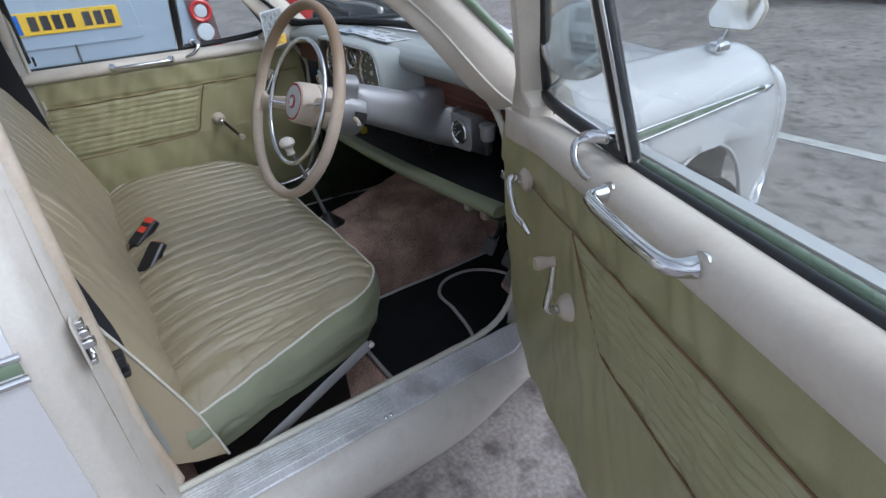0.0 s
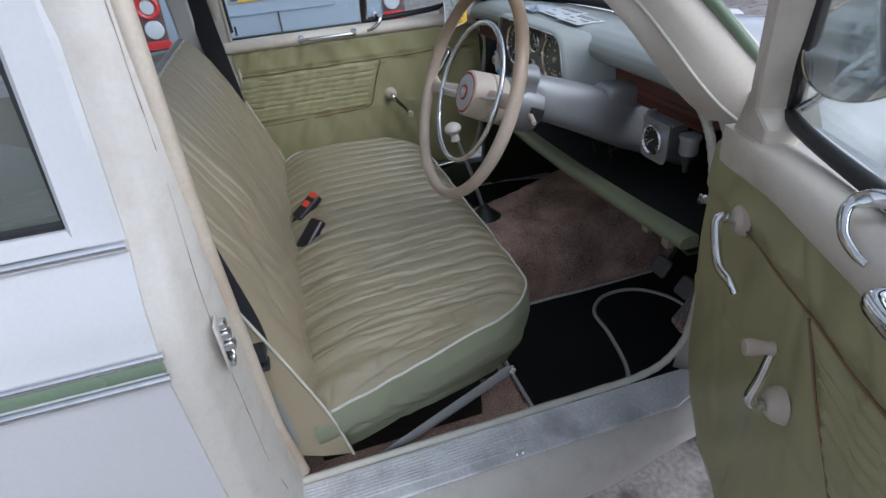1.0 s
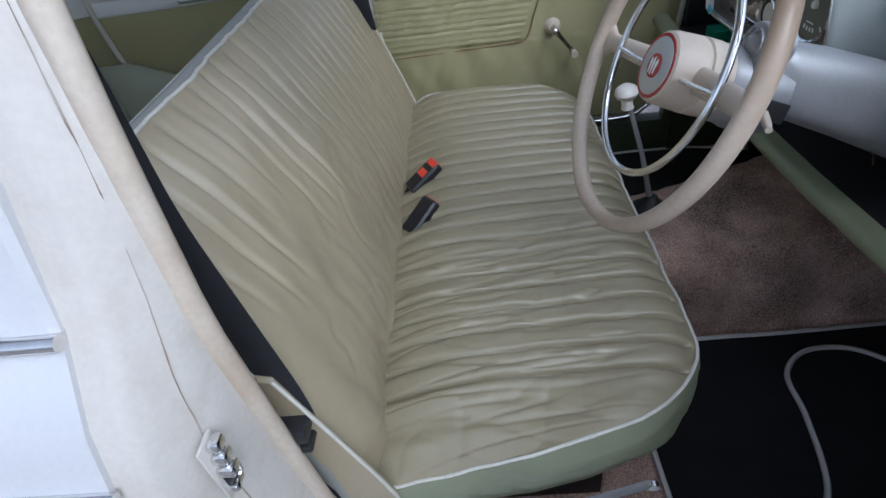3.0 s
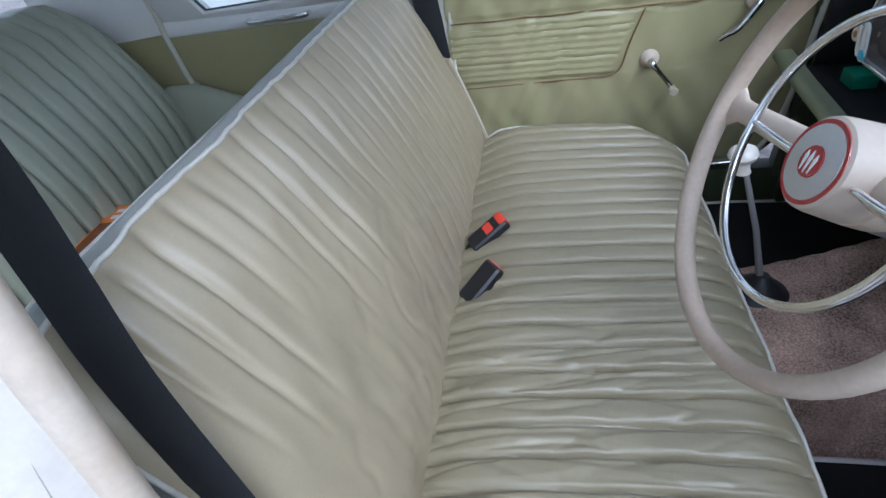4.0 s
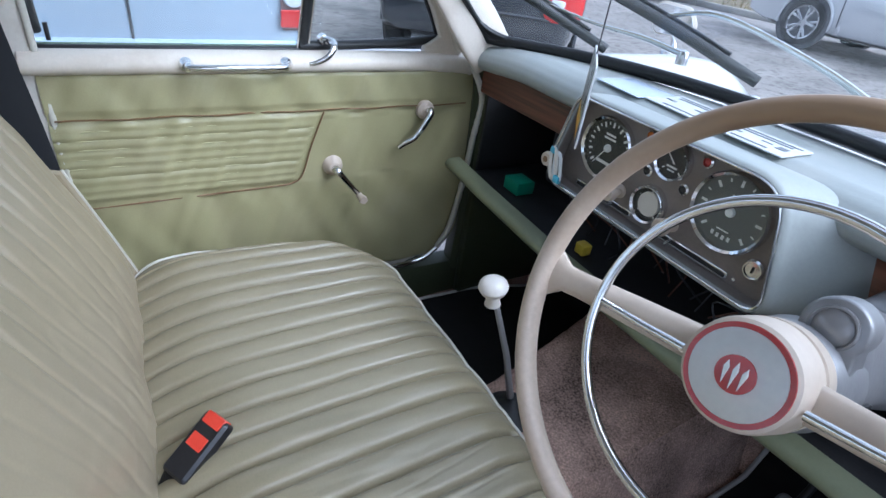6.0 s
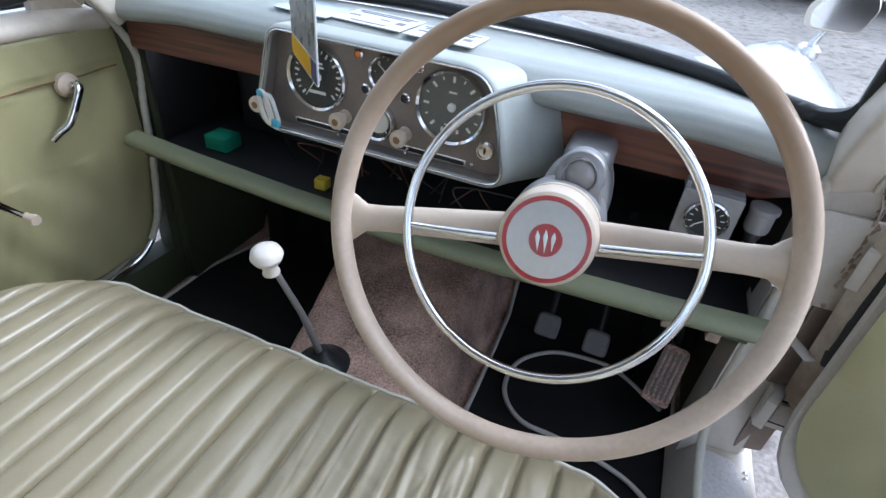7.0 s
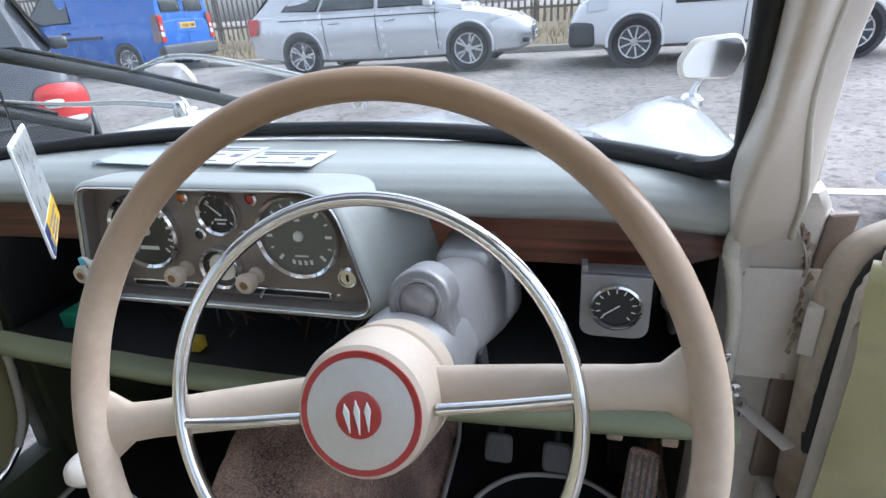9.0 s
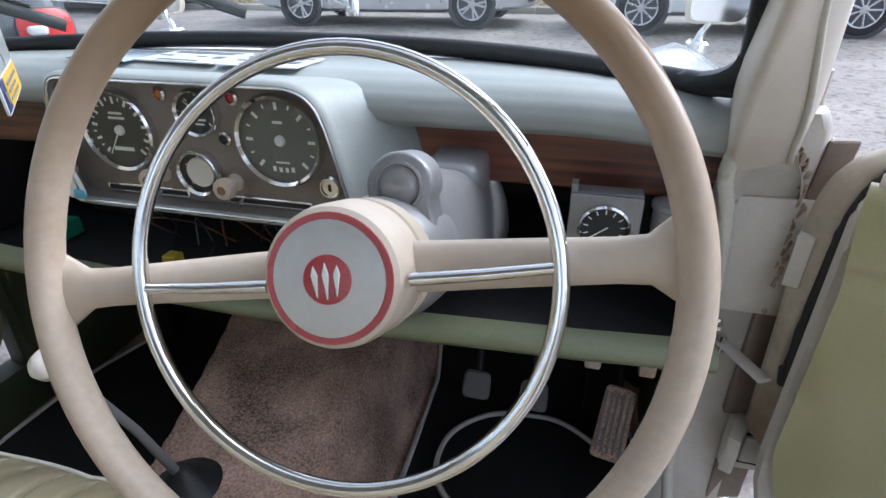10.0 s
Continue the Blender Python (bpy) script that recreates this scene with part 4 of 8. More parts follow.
def front_door(to, name, label, driver):
    door = thing(name, to((0, 0.38, 0.36)), label, "car door")
    # shell
    outline = rounded([(-0.465, 0.36, 0.03), (0.376, 0.36, 0.20), (0.377, 0.86, 0.02), (0.350, 0.905, 0.02), (-0.485, 0.912, 0.01)], 7)
    prism("shell", outline, -0.095, -0.006, JAMB, door, "cream painted door shell with worn edges", to=lambda a, b, h: to((h, a, b)), bevel=0.006)
    # outer skin, bulging
    def skin(u, v):
        z = 0.35 + 0.565 * v
        y = -0.48 + u * (panel_front(max(z, 0.386)) + 0.015 + 0.48)
        return to((-0.094 - (side_x(z) - 0.69) * 0.9 - 0.002, y, z))
    sheet("outer_skin", skin, 20, 16, WHITE, door, skirt=to((0.02, 0, 0)) - to((0, 0, 0)))

    # upholstered trim panel with fluted pad
    pad_y, pad_lean, pad_top, pad_low = (0.040, 0.115, 0.806, 0.682) if driver else (0.006, 0.056, 0.812, 0.657)
    flute = (pad_top - pad_low) / 9
    def trim(u, v):
        z = 0.385 + 0.515 * v
        y = -0.47 + u * (panel_front(z, 0.363 if driver else 0.385, -0.008 if driver else 0.008, 0.205 if driver else 0.115) + 0.47)
        x = 0.004
        if driver:
            # the old board bows away from the door towards its hinge edge
            x += 0.017 * smooth01((y - 0.20) / 0.16) * smooth01((z - 0.55) / 0.22)
        x += 0.0085 * noise.noise(Vector((y * 16 + z * 9, z * 4, 3.1))) * (1.0 if z > 0.80 or z < 0.66 else 0.35)
        x += 0.0048 * noise.noise(Vector((y * 36 - z * 16, z * 7, 1.7))) * (1.0 if y < 0.1 else 0.3)
        edge_y = pad_y - pad_lean * (pad_top - z) / (pad_top - pad_low)
        inside = smooth01((edge_y - y) / 0.012) * smooth01((pad_top - z) / 0.008) * smooth01((z - pad_low) / 0.008)
        x += 0.006 * inside
        if inside > 0.5:
            k = ((z - pad_low) / flute) % 1.0
            x -= 0.0032 * math.exp(-((min(k, 1 - k)) / 0.16) ** 2)
        x += 0.004 * smooth01((z - pad_top - 0.010) / 0.01)
        x -= 0.008 * (1 - smooth01((0.90 - z) / 0.012)) + 0.006 * (1 - smooth01((z - 0.385) / 0.01))
        return to((x, y, z))
    sheet("trim_panel", trim, 130, 110, DOORVINYL, door, "olive green vinyl trim with a fluted pad", skirt=to((-0.012, 0, 0)) - to((0, 0, 0)))
    tube("seam", [to((0.008, y, pad_top + 0.004 + 0.0012 * math.sin(y * 40))) for y in [-0.46 + 0.02 * k for k in range(42)] if y < 0.372], 0.0018, BROWNSEAM, door, "brown heat-sealed seam", n=6)
    pe = pad_y - pad_lean
    tube("seam", curve_pts([to((0.007, pad_y + 0.004, pad_top)), to((0.007, pad_y - 0.45 * pad_lean, pad_top - 0.5 * (pad_top - pad_low))), to((0.007, pe + 0.012, pad_low + 0.016)), to((0.007, pe - 0.010, pad_low - 0.002)), to((0.007, pe - 0.06, pad_low - 0.006)), to((0.006, -0.28, pad_low - 0.009)), to((0.006, -0.46, pad_low - 0.012))], 6), 0.0018, BROWNSEAM, door, n=6)
    for k in range(1, 9):
        z = pad_low + flute * k
        tube("flute_seam", [to((0.0062, y, z)) for y in (-0.46, -0.25, -0.12, pad_y - 0.006 - pad_lean * (pad_top - z) / (pad_top - pad_low))], 0.0015, FLUTE, door, n=5)

    # rounded cream belt rail along the window's foot
    low = 0.878 if driver else 0.893
    ring = [(-0.012, low), (0.008, low + 0.001), (0.018, low + 0.008), (0.021, 0.910), (0.017, 0.921), (0.006, 0.929), (-0.012, 0.932), (-0.022, 0.930), (-0.024, 0.90)]
    def rail_ring(y):
        if not driver:
            return [to((a * (1.0 if y < 0.3 else 0.6), y, b - 0.012 * max(0, (y - 0.24) / 0.12) ** 1.5)) for a, b in ring]
        k = smooth01((y - 0.14) / 0.20)
        e = smooth01((y - 0.345) / 0.022)
        return [to((((a * (1 - k) + 0.024 * k) if a > 0 else a) * (1 - 0.6 * e), y, b - 0.004 * k - 0.4 * e * (b - low))) for a, b in ring]
    loft("belt_rail", [rail_ring(y) for y in [-0.485, -0.3, -0.1, 0.1, 0.15, 0.2, 0.25, 0.28, 0.31, 0.335, 0.347, 0.354, 0.360, 0.365]], CREAM, door, "cream belt rail, its paint yellowed", angle=60)

    # window frame
    frame_line = [(0.345, 0.935), (0.318, 0.965), (0.275, 1.03), (0.195, 1.14), (0.10, 1.245), (0.02, 1.325), (-0.05, 1.365), (-0.20, 1.378), (-0.38, 1.372), (-0.455, 1.35), (-0.480, 1.30), (-0.485, 1.15), (-0.485, 0.95)]

    def lean(z):
        return -0.030 + 0.30 * max(0.0, z - 0.95)
    pts = curve_pts([to((lean(z), y, z)) for y, z in frame_line], 5)
    into = (to((1, 0, 0)) - to((0, 0, 0))).normalized()
    tube("window_frame", pts, 0.021, CREAM, door, "cream window frame", n=12, flat=1.0, side=into)
    # scuffed band between the frame's outer lip and the draught rubber
    lip_pts = curve_pts([(0.402, 0.56, 0), (0.406, 0.70, 0), (0.410, 0.80, 0), (0.410, 0.845, 0), (0.404, 0.878, 0), (0.388, 0.903, 0), (0.362, 0.922, 0), (0.333, 0.945, 0), (0.300, 1.005, 0), (0.218, 1.12, 0), (0.12, 1.235, 0)], 5)
    rub_pts = curve_pts([(0.374, 0.54, 0), (0.377, 0.68, 0), (0.379, 0.77, 0), (0.378, 0.835, 0), (0.373, 0.872, 0), (0.362, 0.898, 0), (0.342, 0.920, 0), (0.318, 0.942, 0), (0.284, 1.000, 0), (0.200, 1.115, 0), (0.102, 1.230, 0)], 5)

    def lip_band(u, v):
        k = u * (len(lip_pts) - 1)
        i = min(int(k), len(lip_pts) - 2)
        a = lip_pts[i].lerp(lip_pts[i + 1], k - i)
        b = rub_pts[i].lerp(rub_pts[i + 1], k - i)
        q = a.lerp(b, v)
        return to((-0.045 + 0.30 * max(0, q.y - 0.95) + 0.014 * math.sin(math.pi * v * 0.6), q.x, q.y))
    sheet("frame_lip", lip_band, 60, 6, SCUFFED, door, "scuffed cream outer lip of the frame", skirt=into * -0.02)
    gusset = [(0.245, 0.905), (0.340, 0.875), (0.372, 0.830), (0.374, 0.872), (0.361, 0.900), (0.341, 0.922), (0.317, 0.945), (0.283, 1.003), (0.199, 1.118), (0.101, 1.233), (0.075, 1.232), (0.166, 1.130), (0.246, 1.020), (0.280, 0.965), (0.245, 0.945)]
    prism("frame_corner", gusset, -0.030, 0.010 if driver else -0.008, CREAM, door, "cream corner of the window frame", to=lambda a, b, h: to((h + 0.30 * max(0, b - 0.95), a, b)), bevel=0.003)
    seal = [(0.285, 0.968), (0.245, 1.03), (0.170, 1.135), (0.08, 1.235), (0.005, 1.305), (-0.06, 1.338), (-0.20, 1.352), (-0.37, 1.346), (-0.435, 1.33), (-0.455, 1.29), (-0.458, 1.15), (-0.458, 0.955)]
    tube("window_seal", curve_pts([to((lean(z) - 0.004, y, z)) for y, z in seal], 5), 0.010, BLACKRUB, door, "black window rubber", n=8)
    # lower seals: along the quarter light and along the drop glass
    tube("window_seal", curve_pts([to((-0.024, 0.288, 0.957)), to((-0.024, 0.20, 0.947)), to((-0.026, 0.08, 0.940)), to((-0.026, -0.03, 0.938))], 4), 0.0095, BLACKRUB, door, n=8)
    tube("window_seal", [to((-0.026, -0.03, 0.930)), to((-0.026, -0.48, 0.930))], 0.006, BLACKRUB, door, n=8)
    tube("waist_strip", [to((-0.043, -0.03, 0.929)), to((-0.043, -0.48, 0.929))], 0.0065, BODYGREEN, door, "grey-green outer waist strip", n=8)
    # dividing post, black channel with a bright edge
    d0, d1 = (-0.024, 0.935), (-0.006, 1.335)
    for dx, dy, r, mm in ((0.0, 0.0, 0.011, BLACKRUB), (0.007, -0.011, 0.0026, CHROME), (0.007, 0.011, 0.0026, CHROME)):
        tube("dividing_post", [to((lean(z) + dx, y + dy, z)) for y, z in (d0, d1)], r, mm, door, n=8)
    quarter = [(0.285, 0.962), (0.245, 1.03), (0.170, 1.135), (0.08, 1.235), (0.005, 1.305), (-0.012, 1.325), (-0.024, 0.945)]
    main = [(-0.024, 0.925), (-0.012, 1.325), (-0.06, 1.338), (-0.20, 1.352), (-0.37, 1.346), (-0.435, 1.33), (-0.455, 1.29), (-0.458, 0.925)]
    for nm, o in (("quarter_light_glass", quarter), ("door_glass", main)):
        g = prism(nm, o, -0.002, 0.002, GLASS, door, "clear door glass", to=lambda a, b, h: to((lean(b) + h - 0.002, a, b)), bevel=0.0004)
        g.visible_shadow = False

    # chrome fittings
    def chrome_tube(nm, ctrl, r, flat=1.0):
        return tube(nm, curve_pts([to(p) for p in ctrl], 7), r, CHROME, door, n=12, flat=flat, side=into)
    grab = chrome_tube("grab_handle", [(0.022, -0.070, 0.913), (0.040, -0.076, 0.913), (0.047, -0.10, 0.914), (0.048, -0.16, 0.914), (0.047, -0.215, 0.914), (0.040, -0.240, 0.913), (0.022, -0.246, 0.913)], lambda t: (0.0075 if driver else 0.0055) + 0.003 * abs(2 * t - 1) ** 4)
    for y in (-0.070, -0.246):
        lathe("handle_foot", [(0.013, 0.0), (0.012, 0.006), (0.007, 0.014)], CHROME, grab, m=frame_to(to((0.017, y, 0.913)), to((0, 1, 0)) - to((0, 0, 0)), (0, 0, 1)) if driver else frame_to(to((0.017, y, 0.913)), (0, 1, 0), (0, 0, 1)), n=16)

    def rose(nm, at, prof, material):
        ax = into
        m = frame_to(to(at), Vector((0, 0, 1)).cross(ax), (0, 0, 1))
        if (m.to_3x3() @ Vector((0, 0, 1))).dot(ax) < 0:
            m = frame_to(to(at), -Vector((0, 0, 1)).cross(ax), (0, 0, 1))
        return lathe(nm, prof, material, door, m=m, n=24)
    rz = 0.806 if not driver else 0.818
    rose("handle_rose", (0.006, 0.250, rz), [(0, 0.016), (0.014, 0.015), (0.021, 0.009), (0.0225, 0)], IVORY)
    end = (0.030, 0.180, 0.727) if not driver else (0.030, 0.165, 0.752)
    chrome_tube("pull_handle", [(0.016, 0.252, rz), (0.036, 0.252, rz + 0.004), (0.043, 0.243, rz - 0.008), (0.043, (0.246 + end[1]) / 2, (rz + end[2]) / 2 - 0.012), (0.036, end[1] + 0.012, end[2] + 0.012), end], lambda t: 0.010 - 0.004 * t, 0.8)
    wb, wk = ((0.006, 0.030, 0.688), (0.045, 0.086, 0.618)) if not driver else ((0.004, 0.041, 0.679), (0.050, 0.037, 0.768))
    rose("winder_rose", wb, [(0, 0.018), (0.012, 0.017), (0.020, 0.010), (0.0235, 0)], IVORY)
    chrome_tube("window_winder", [(0.020, wb[1], wb[2]), (0.034, wb[1], wb[2]), (0.040, wb[1] + 0.12 * (wk[1] - wb[1]), wb[2] + 0.12 * (wk[2] - wb[2])), (0.036, (wb[1] + wk[1]) / 2, (wb[2] + wk[2]) / 2), (0.034, wk[1], wk[2])], lambda t: 0.009 - 0.0035 * t, 0.75)
    rose("winder_knob", (0.034, wk[1], wk[2]), [(0.0, 0.030), (0.009, 0.029), (0.0105, 0.022), (0.007, 0.006), (0.008, 0)], IVORY)
    # quarter light catch
    chrome_tube("quarter_light_catch", [(-0.022, 0.016, 0.950), (0.004, 0.026, 0.952), (0.020, 0.026, 0.944), (0.026, 0.010, 0.927), (0.024, -0.010, 0.917), (0.020, -0.024, 0.913)], lambda t: 0.0095 - 0.006 * t, 0.7)
    rose("catch_rose", (-0.026, 0.016, 0.952), [(0, 0.014), (0.009, 0.012), (0.011, 0)], CHROME)
    tube("lock_pin", [to((-0.012, -0.440, 0.945)), to((-0.012, -0.440, 0.972))], 0.0035, BLACKPL, door, n=8)
    return door


driver_door = front_door(to_driver, "driver_door", "wide open driver's door with olive vinyl trim and chrome handles", True)
front_door(to_passenger, "passenger_door", "closed passenger door with olive vinyl trim and a fluted pad", False)

# round mirror clamped outside the driver's quarter light
dm_at = to_driver((-0.052, 0.210, 1.043))
dm_n = (to_driver((0.35, -0.90, 0.0)) - to_driver((0, 0, 0)))
dm_n.z = 0.06
dm = frame_to(dm_at, Vector((0, 0, 1)).cross(dm_n), (0, 0, 1))
dm_shell = lathe("door_mirror", [(0.0545, 0.004), (0.0565, 0.002), (0.0565, -0.002), (0.050, -0.012), (0.034, -0.021), (0.014, -0.026), (0, -0.027)], CHROME, driver_door, "round chrome door mirror", m=dm, n=40)
lathe("mirror_glass", [(0.0, 0.0042), (0.0540, 0.0030)], MIRROR, dm_shell, "silvered round mirror glass", m=dm, n=40)
tube("mirror_arm", curve_pts([dm @ Vector((0, -0.01, -0.024)), to_driver((-0.062, 0.245, 1.02)), to_driver((-0.050, 0.262, 0.985)), to_driver((-0.034, 0.270, 0.965))], 5), 0.006, CHROME, dm_shell, n=10)

# rubber seal and hinges at the open door's edge
seal_thing = thing("door_edge_seal", to_driver((-0.03, 0.40, 0.40)), "perished black rubber seal hanging on the door's edge", "seal")
tube("rubber_strip", curve_pts([to_driver((-0.026, y, z)) for y, z in ((0.379, 0.645), (0.380, 0.72), (0.379, 0.79), (0.377, 0.845), (0.370, 0.88), (0.358, 0.905), (0.340, 0.925), (0.318, 0.945))] + [to_driver((-0.012, 0.290, 1.0)), to_driver((0.02, 0.206, 1.115))], 5), lambda t: 0.0058 + 0.0016 * noise.noise(Vector((t * 40, 2, 0))), BLACKRUB, seal_thing, "perished black rubber", n=8)
o = rounded([(0.362, 0.648, 0.003), (0.384, 0.644, 0.003), (0.388, 0.670, 0.003), (0.368, 0.674, 0.003)], 2)
prism("torn_flap", o, -0.026, -0.022, BLACKRUB, seal_thing, to=lambda a, b, h: to_driver((h, a, b)), bevel=0.001)
for z in (0.795, 0.505):
    h = block("hinge", (0.664, 0.372, z - 0.043), (0.715, 0.392, z + 0.043), JAMB, post_r, "chipped cream steel hinge", bevel=0.003)
    block("hinge_boss", (0.684, 0.366, z - 0.024), (0.716, 0.376, z + 0.022), JAMB, h, bevel=0.003)
    tube("hinge_gap", [(0.714, 0.3705, z - 0.027), (0.682, 0.3705, z - 0.027), (0.682, 0.3705, z + 0.025), (0.714, 0.3705, z + 0.025)], 0.0024, DARKVOID, h, n=6)
    tube("hinge_pin", [(0.722, 0.384, z - 0.036), (0.722, 0.384, z + 0.036)], 0.008, RUSTY, h, n=12)
    block("door_leaf", (-0.075, 0.396, z - 0.03), (-0.03, 0.412, z + 0.03), JAMB, h, bevel=0.002, to=to_driver)
check = thing("door_check_strap", (0.66, 0.40, 0.63), "pale steel check strap between pillar and door", "check strap")
q0, q1 = Vector((0.625, 0.384, 0.665)), to_driver((-0.02, 0.395, 0.645))
tube("strap", [q0, q0.lerp(q1, 0.5), q1], 0.010, JAMB, check, n=8, flat=0.25, side=(0, 0, 1))
tube("strap_pin", [q0 + Vector((0, -0.004, -0.012)), q0 + Vector((0, -0.004, 0.012))], 0.005, CHROME, check, n=8)


# ---- rear doors ----
def rear_door(s):
    d = thing("rear_door", (s * 0.69, -0.95, 0.36), "closed white rear door with green flash between chrome strips", "car door", "rear doors")
    y0, y1 = (-0.526 if s > 0 else -0.545), -1.262

    def skin(u, v):
        z = 0.33 + (0.62 if s > 0 else 0.575) * v
        return (s * side_x(z), y0 + (y1 - y0) * u, z)
    sheet("outer_skin", skin, 10, 26, WHITE, d, "white outer door skin", skirt=(-0.02 * s, 0, 0))
    fr = [(y0 - 0.016, 0.96), (y0 - 0.014, 1.15), (y0 - 0.016, 1.30), (y0 - 0.05, 1.365), (-0.85, 1.38), (-1.15, 1.36), (-1.27, 1.25), (-1.262, 1.1), (-1.16, 0.96)]
    if s > 0:
        hole_r = [(-0.582, 0.968), (-0.579, 1.15), (-0.582, 1.30), (-0.61, 1.34), (-0.85, 1.352), (-1.13, 1.33), (-1.235, 1.26), (-1.228, 1.1), (-1.118, 0.968)]
        rim_r = [(-0.527, 0.940), (-0.524, 1.15), (-0.530, 1.30), (-0.56, 1.385), (-0.85, 1.40), (-1.16, 1.38), (-1.28, 1.30), (-1.272, 1.12), (-1.262, 0.940)]
        prism("window_frame", rim_r, 0.0, 0.03, WHITE, d, "white window frame", to=lambda a, b, h: (side_x(b) - 0.030 + h, a, b), bevel=0.006, hole=hole_r)
        tube("window_seal", [(side_x(z) - 0.016, y, z) for y, z in inset(hole_r, 0.003)], 0.006, BLACKRUB, d, "black window rubber", closed=True, n=8)
        for zz_ in (1.115, 1.103):
            lathe("paint_chip", [(0, 0.0006), (0.0022, 0.0004), (0.0028, 0)], RUSTY, d, m=frame_to((side_x(zz_) + 0.001, -0.548, zz_), (0, 1, 0), (0, 0, 1)), n=8)
    sl = [(y0 - 0.040, 0.965), (y0 - 0.040, 1.15), (y0 - 0.042, 1.30), (y0 - 0.07, 1.34), (-0.85, 1.352), (-1.13, 1.33), (-1.235, 1.24), (-1.228, 1.1), (-1.118, 0.965)]
    if s < 0:
        hole = [(-0.607, 0.936), (-0.603, 1.15), (-0.603, 1.30), (y0 - 0.08, 1.34), (-0.85, 1.352), (-1.13, 1.33), (-1.268, 1.26), (-1.236, 1.15), (-1.115, 0.916)]
        rim_o = [(y0 - 0.004, 0.90), (y0 - 0.004, 1.15), (y0 - 0.006, 1.30), (y0 - 0.03, 1.385), (-0.85, 1.40), (-1.16, 1.38), (-1.285, 1.30), (-1.272, 1.15), (-1.262, 0.885)]
        prism("window_frame", rim_o, 0.0, 0.05, QUARTER, d, "white inner window frame", to=lambda a, b, h: (-(side_x(b) - 0.055 + h), a, b), bevel=0.006, hole=hole)
        sl = hole
        tube("window_seal", [(-(side_x(z) - 0.040), y, z) for y, z in inset(hole, -0.004)], 0.009, BLACKRUB, d, "black window rubber", closed=True, n=8)
    g = prism("door_glass", sl, -0.002, 0.002, GLASS, d, to=lambda a, b, h: (s * (side_x(b) - 0.022 + h), a, b), bevel=0.0004)
    g.visible_shadow = False
    zs_ = 0.945 if s > 0 else 0.895
    tube("chrome_strip", [(s * (side_x(zs_) + 0.003), y0 + 0.001, zs_ + 0.002), (s * (side_x(zs_) + 0.003), y1, zs_ - 0.002)], 0.007, CHROME, d, n=8)
    zz = 0.814
    for dz in (0.0135, -0.0135):
        tube("chrome_strip", [(s * (side_x(zz + dz) + 0.003), y0 + 0.006, zz + dz), (s * (side_x(zz + dz) + 0.003), y1, zz + dz)], 0.0055, CHROME, d, n=8)
    tube("green_flash", [(s * (side_x(zz) + 0.001), y0 + 0.002, zz), (s * (side_x(zz) + 0.001), y1, zz)], 0.010, BODYGREEN, d, n=8, flat=0.3, side=(1, 0, 0))
    # inside: vinyl panel, cream rail, grab handle
    def trim(u, v):
        z = 0.40 + 0.478 * v - 0.010 * u
        y = y0 - 0.03 - 0.685 * u
        x = 0.655 + 0.002 * noise.noise(Vector((y * 12, z * 8, 5.0 + s)))
        return (s * x, y, z)
    sheet("trim_panel", trim, 40, 24, DOORVINYL, d, "olive green vinyl trim", skirt=(0.012 * s, 0, 0))
    rail = [(0.668, 0.864), (0.656, 0.867), (0.650, 0.876), (0.650, 0.900), (0.655, 0.914), (0.664, 0.922), (0.68, 0.922), (0.68, 0.87)]
    loft("inner_rail", [[(s * a, y, b - 0.010 * (y0 - y) / 0.7) for a, b in rail] for y in (y0 - 0.01, -0.9, y1)], QUARTER if s < 0 else CREAM, d, angle=60)
    tube("grab_handle", curve_pts([(s * 0.652, -0.825, 0.886), (s * 0.630, -0.83, 0.886), (s * 0.624, -0.86, 0.886), (s * 0.624, -0.95, 0.883), (s * 0.630, -0.99, 0.881), (s * 0.652, -0.995, 0.881)], 5), 0.007, CHROME, d, n=10)
    lathe("winder_rose", [(0, 0.016), (0.013, 0.015), (0.02, 0.008), (0.022, 0)], IVORY, d, m=frame_to((s * 0.652, -0.72, 0.74), (0, s * 1.0, 0), (0, 0, 1)) @ pose(0, 0, 0, 180), n=20)
    return d


rear_door(1)
rear_door(-1)
# bright sill moulding and braided welt at the foot of the passenger side opening
trim_l = thing("door_opening_trim", (-0.64, 0.3, 0.38), "chrome sill moulding running into a cream braided welt", "trim")
tube("chrome_moulding", curve_pts([(-0.640, -0.42, 0.376), (-0.640, 0.0, 0.376), (-0.640, 0.20, 0.378), (-0.638, 0.28, 0.388), (-0.636, 0.325, 0.420)], 6), 0.0075, CHROME, trim_l, n=8)
tube("braided_welt", curve_pts([(-0.636, 0.325, 0.420), (-0.634, 0.355, 0.48), (-0.632, 0.375, 0.60), (-0.628, 0.385, 0.74), (-0.624, 0.392, 0.82), (-0.618, 0.375, 0.865), (-0.612, 0.345, 0.91), (-0.604, 0.315, 0.965)], 8), lambda t: 0.0075 + 0.0010 * math.sin(t * 160), WELT, trim_l, n=8)
trim_r = thing("door_opening_trim", (0.60, 0.36, 0.38), "cream braided welt curving up from the tread plate", "trim")
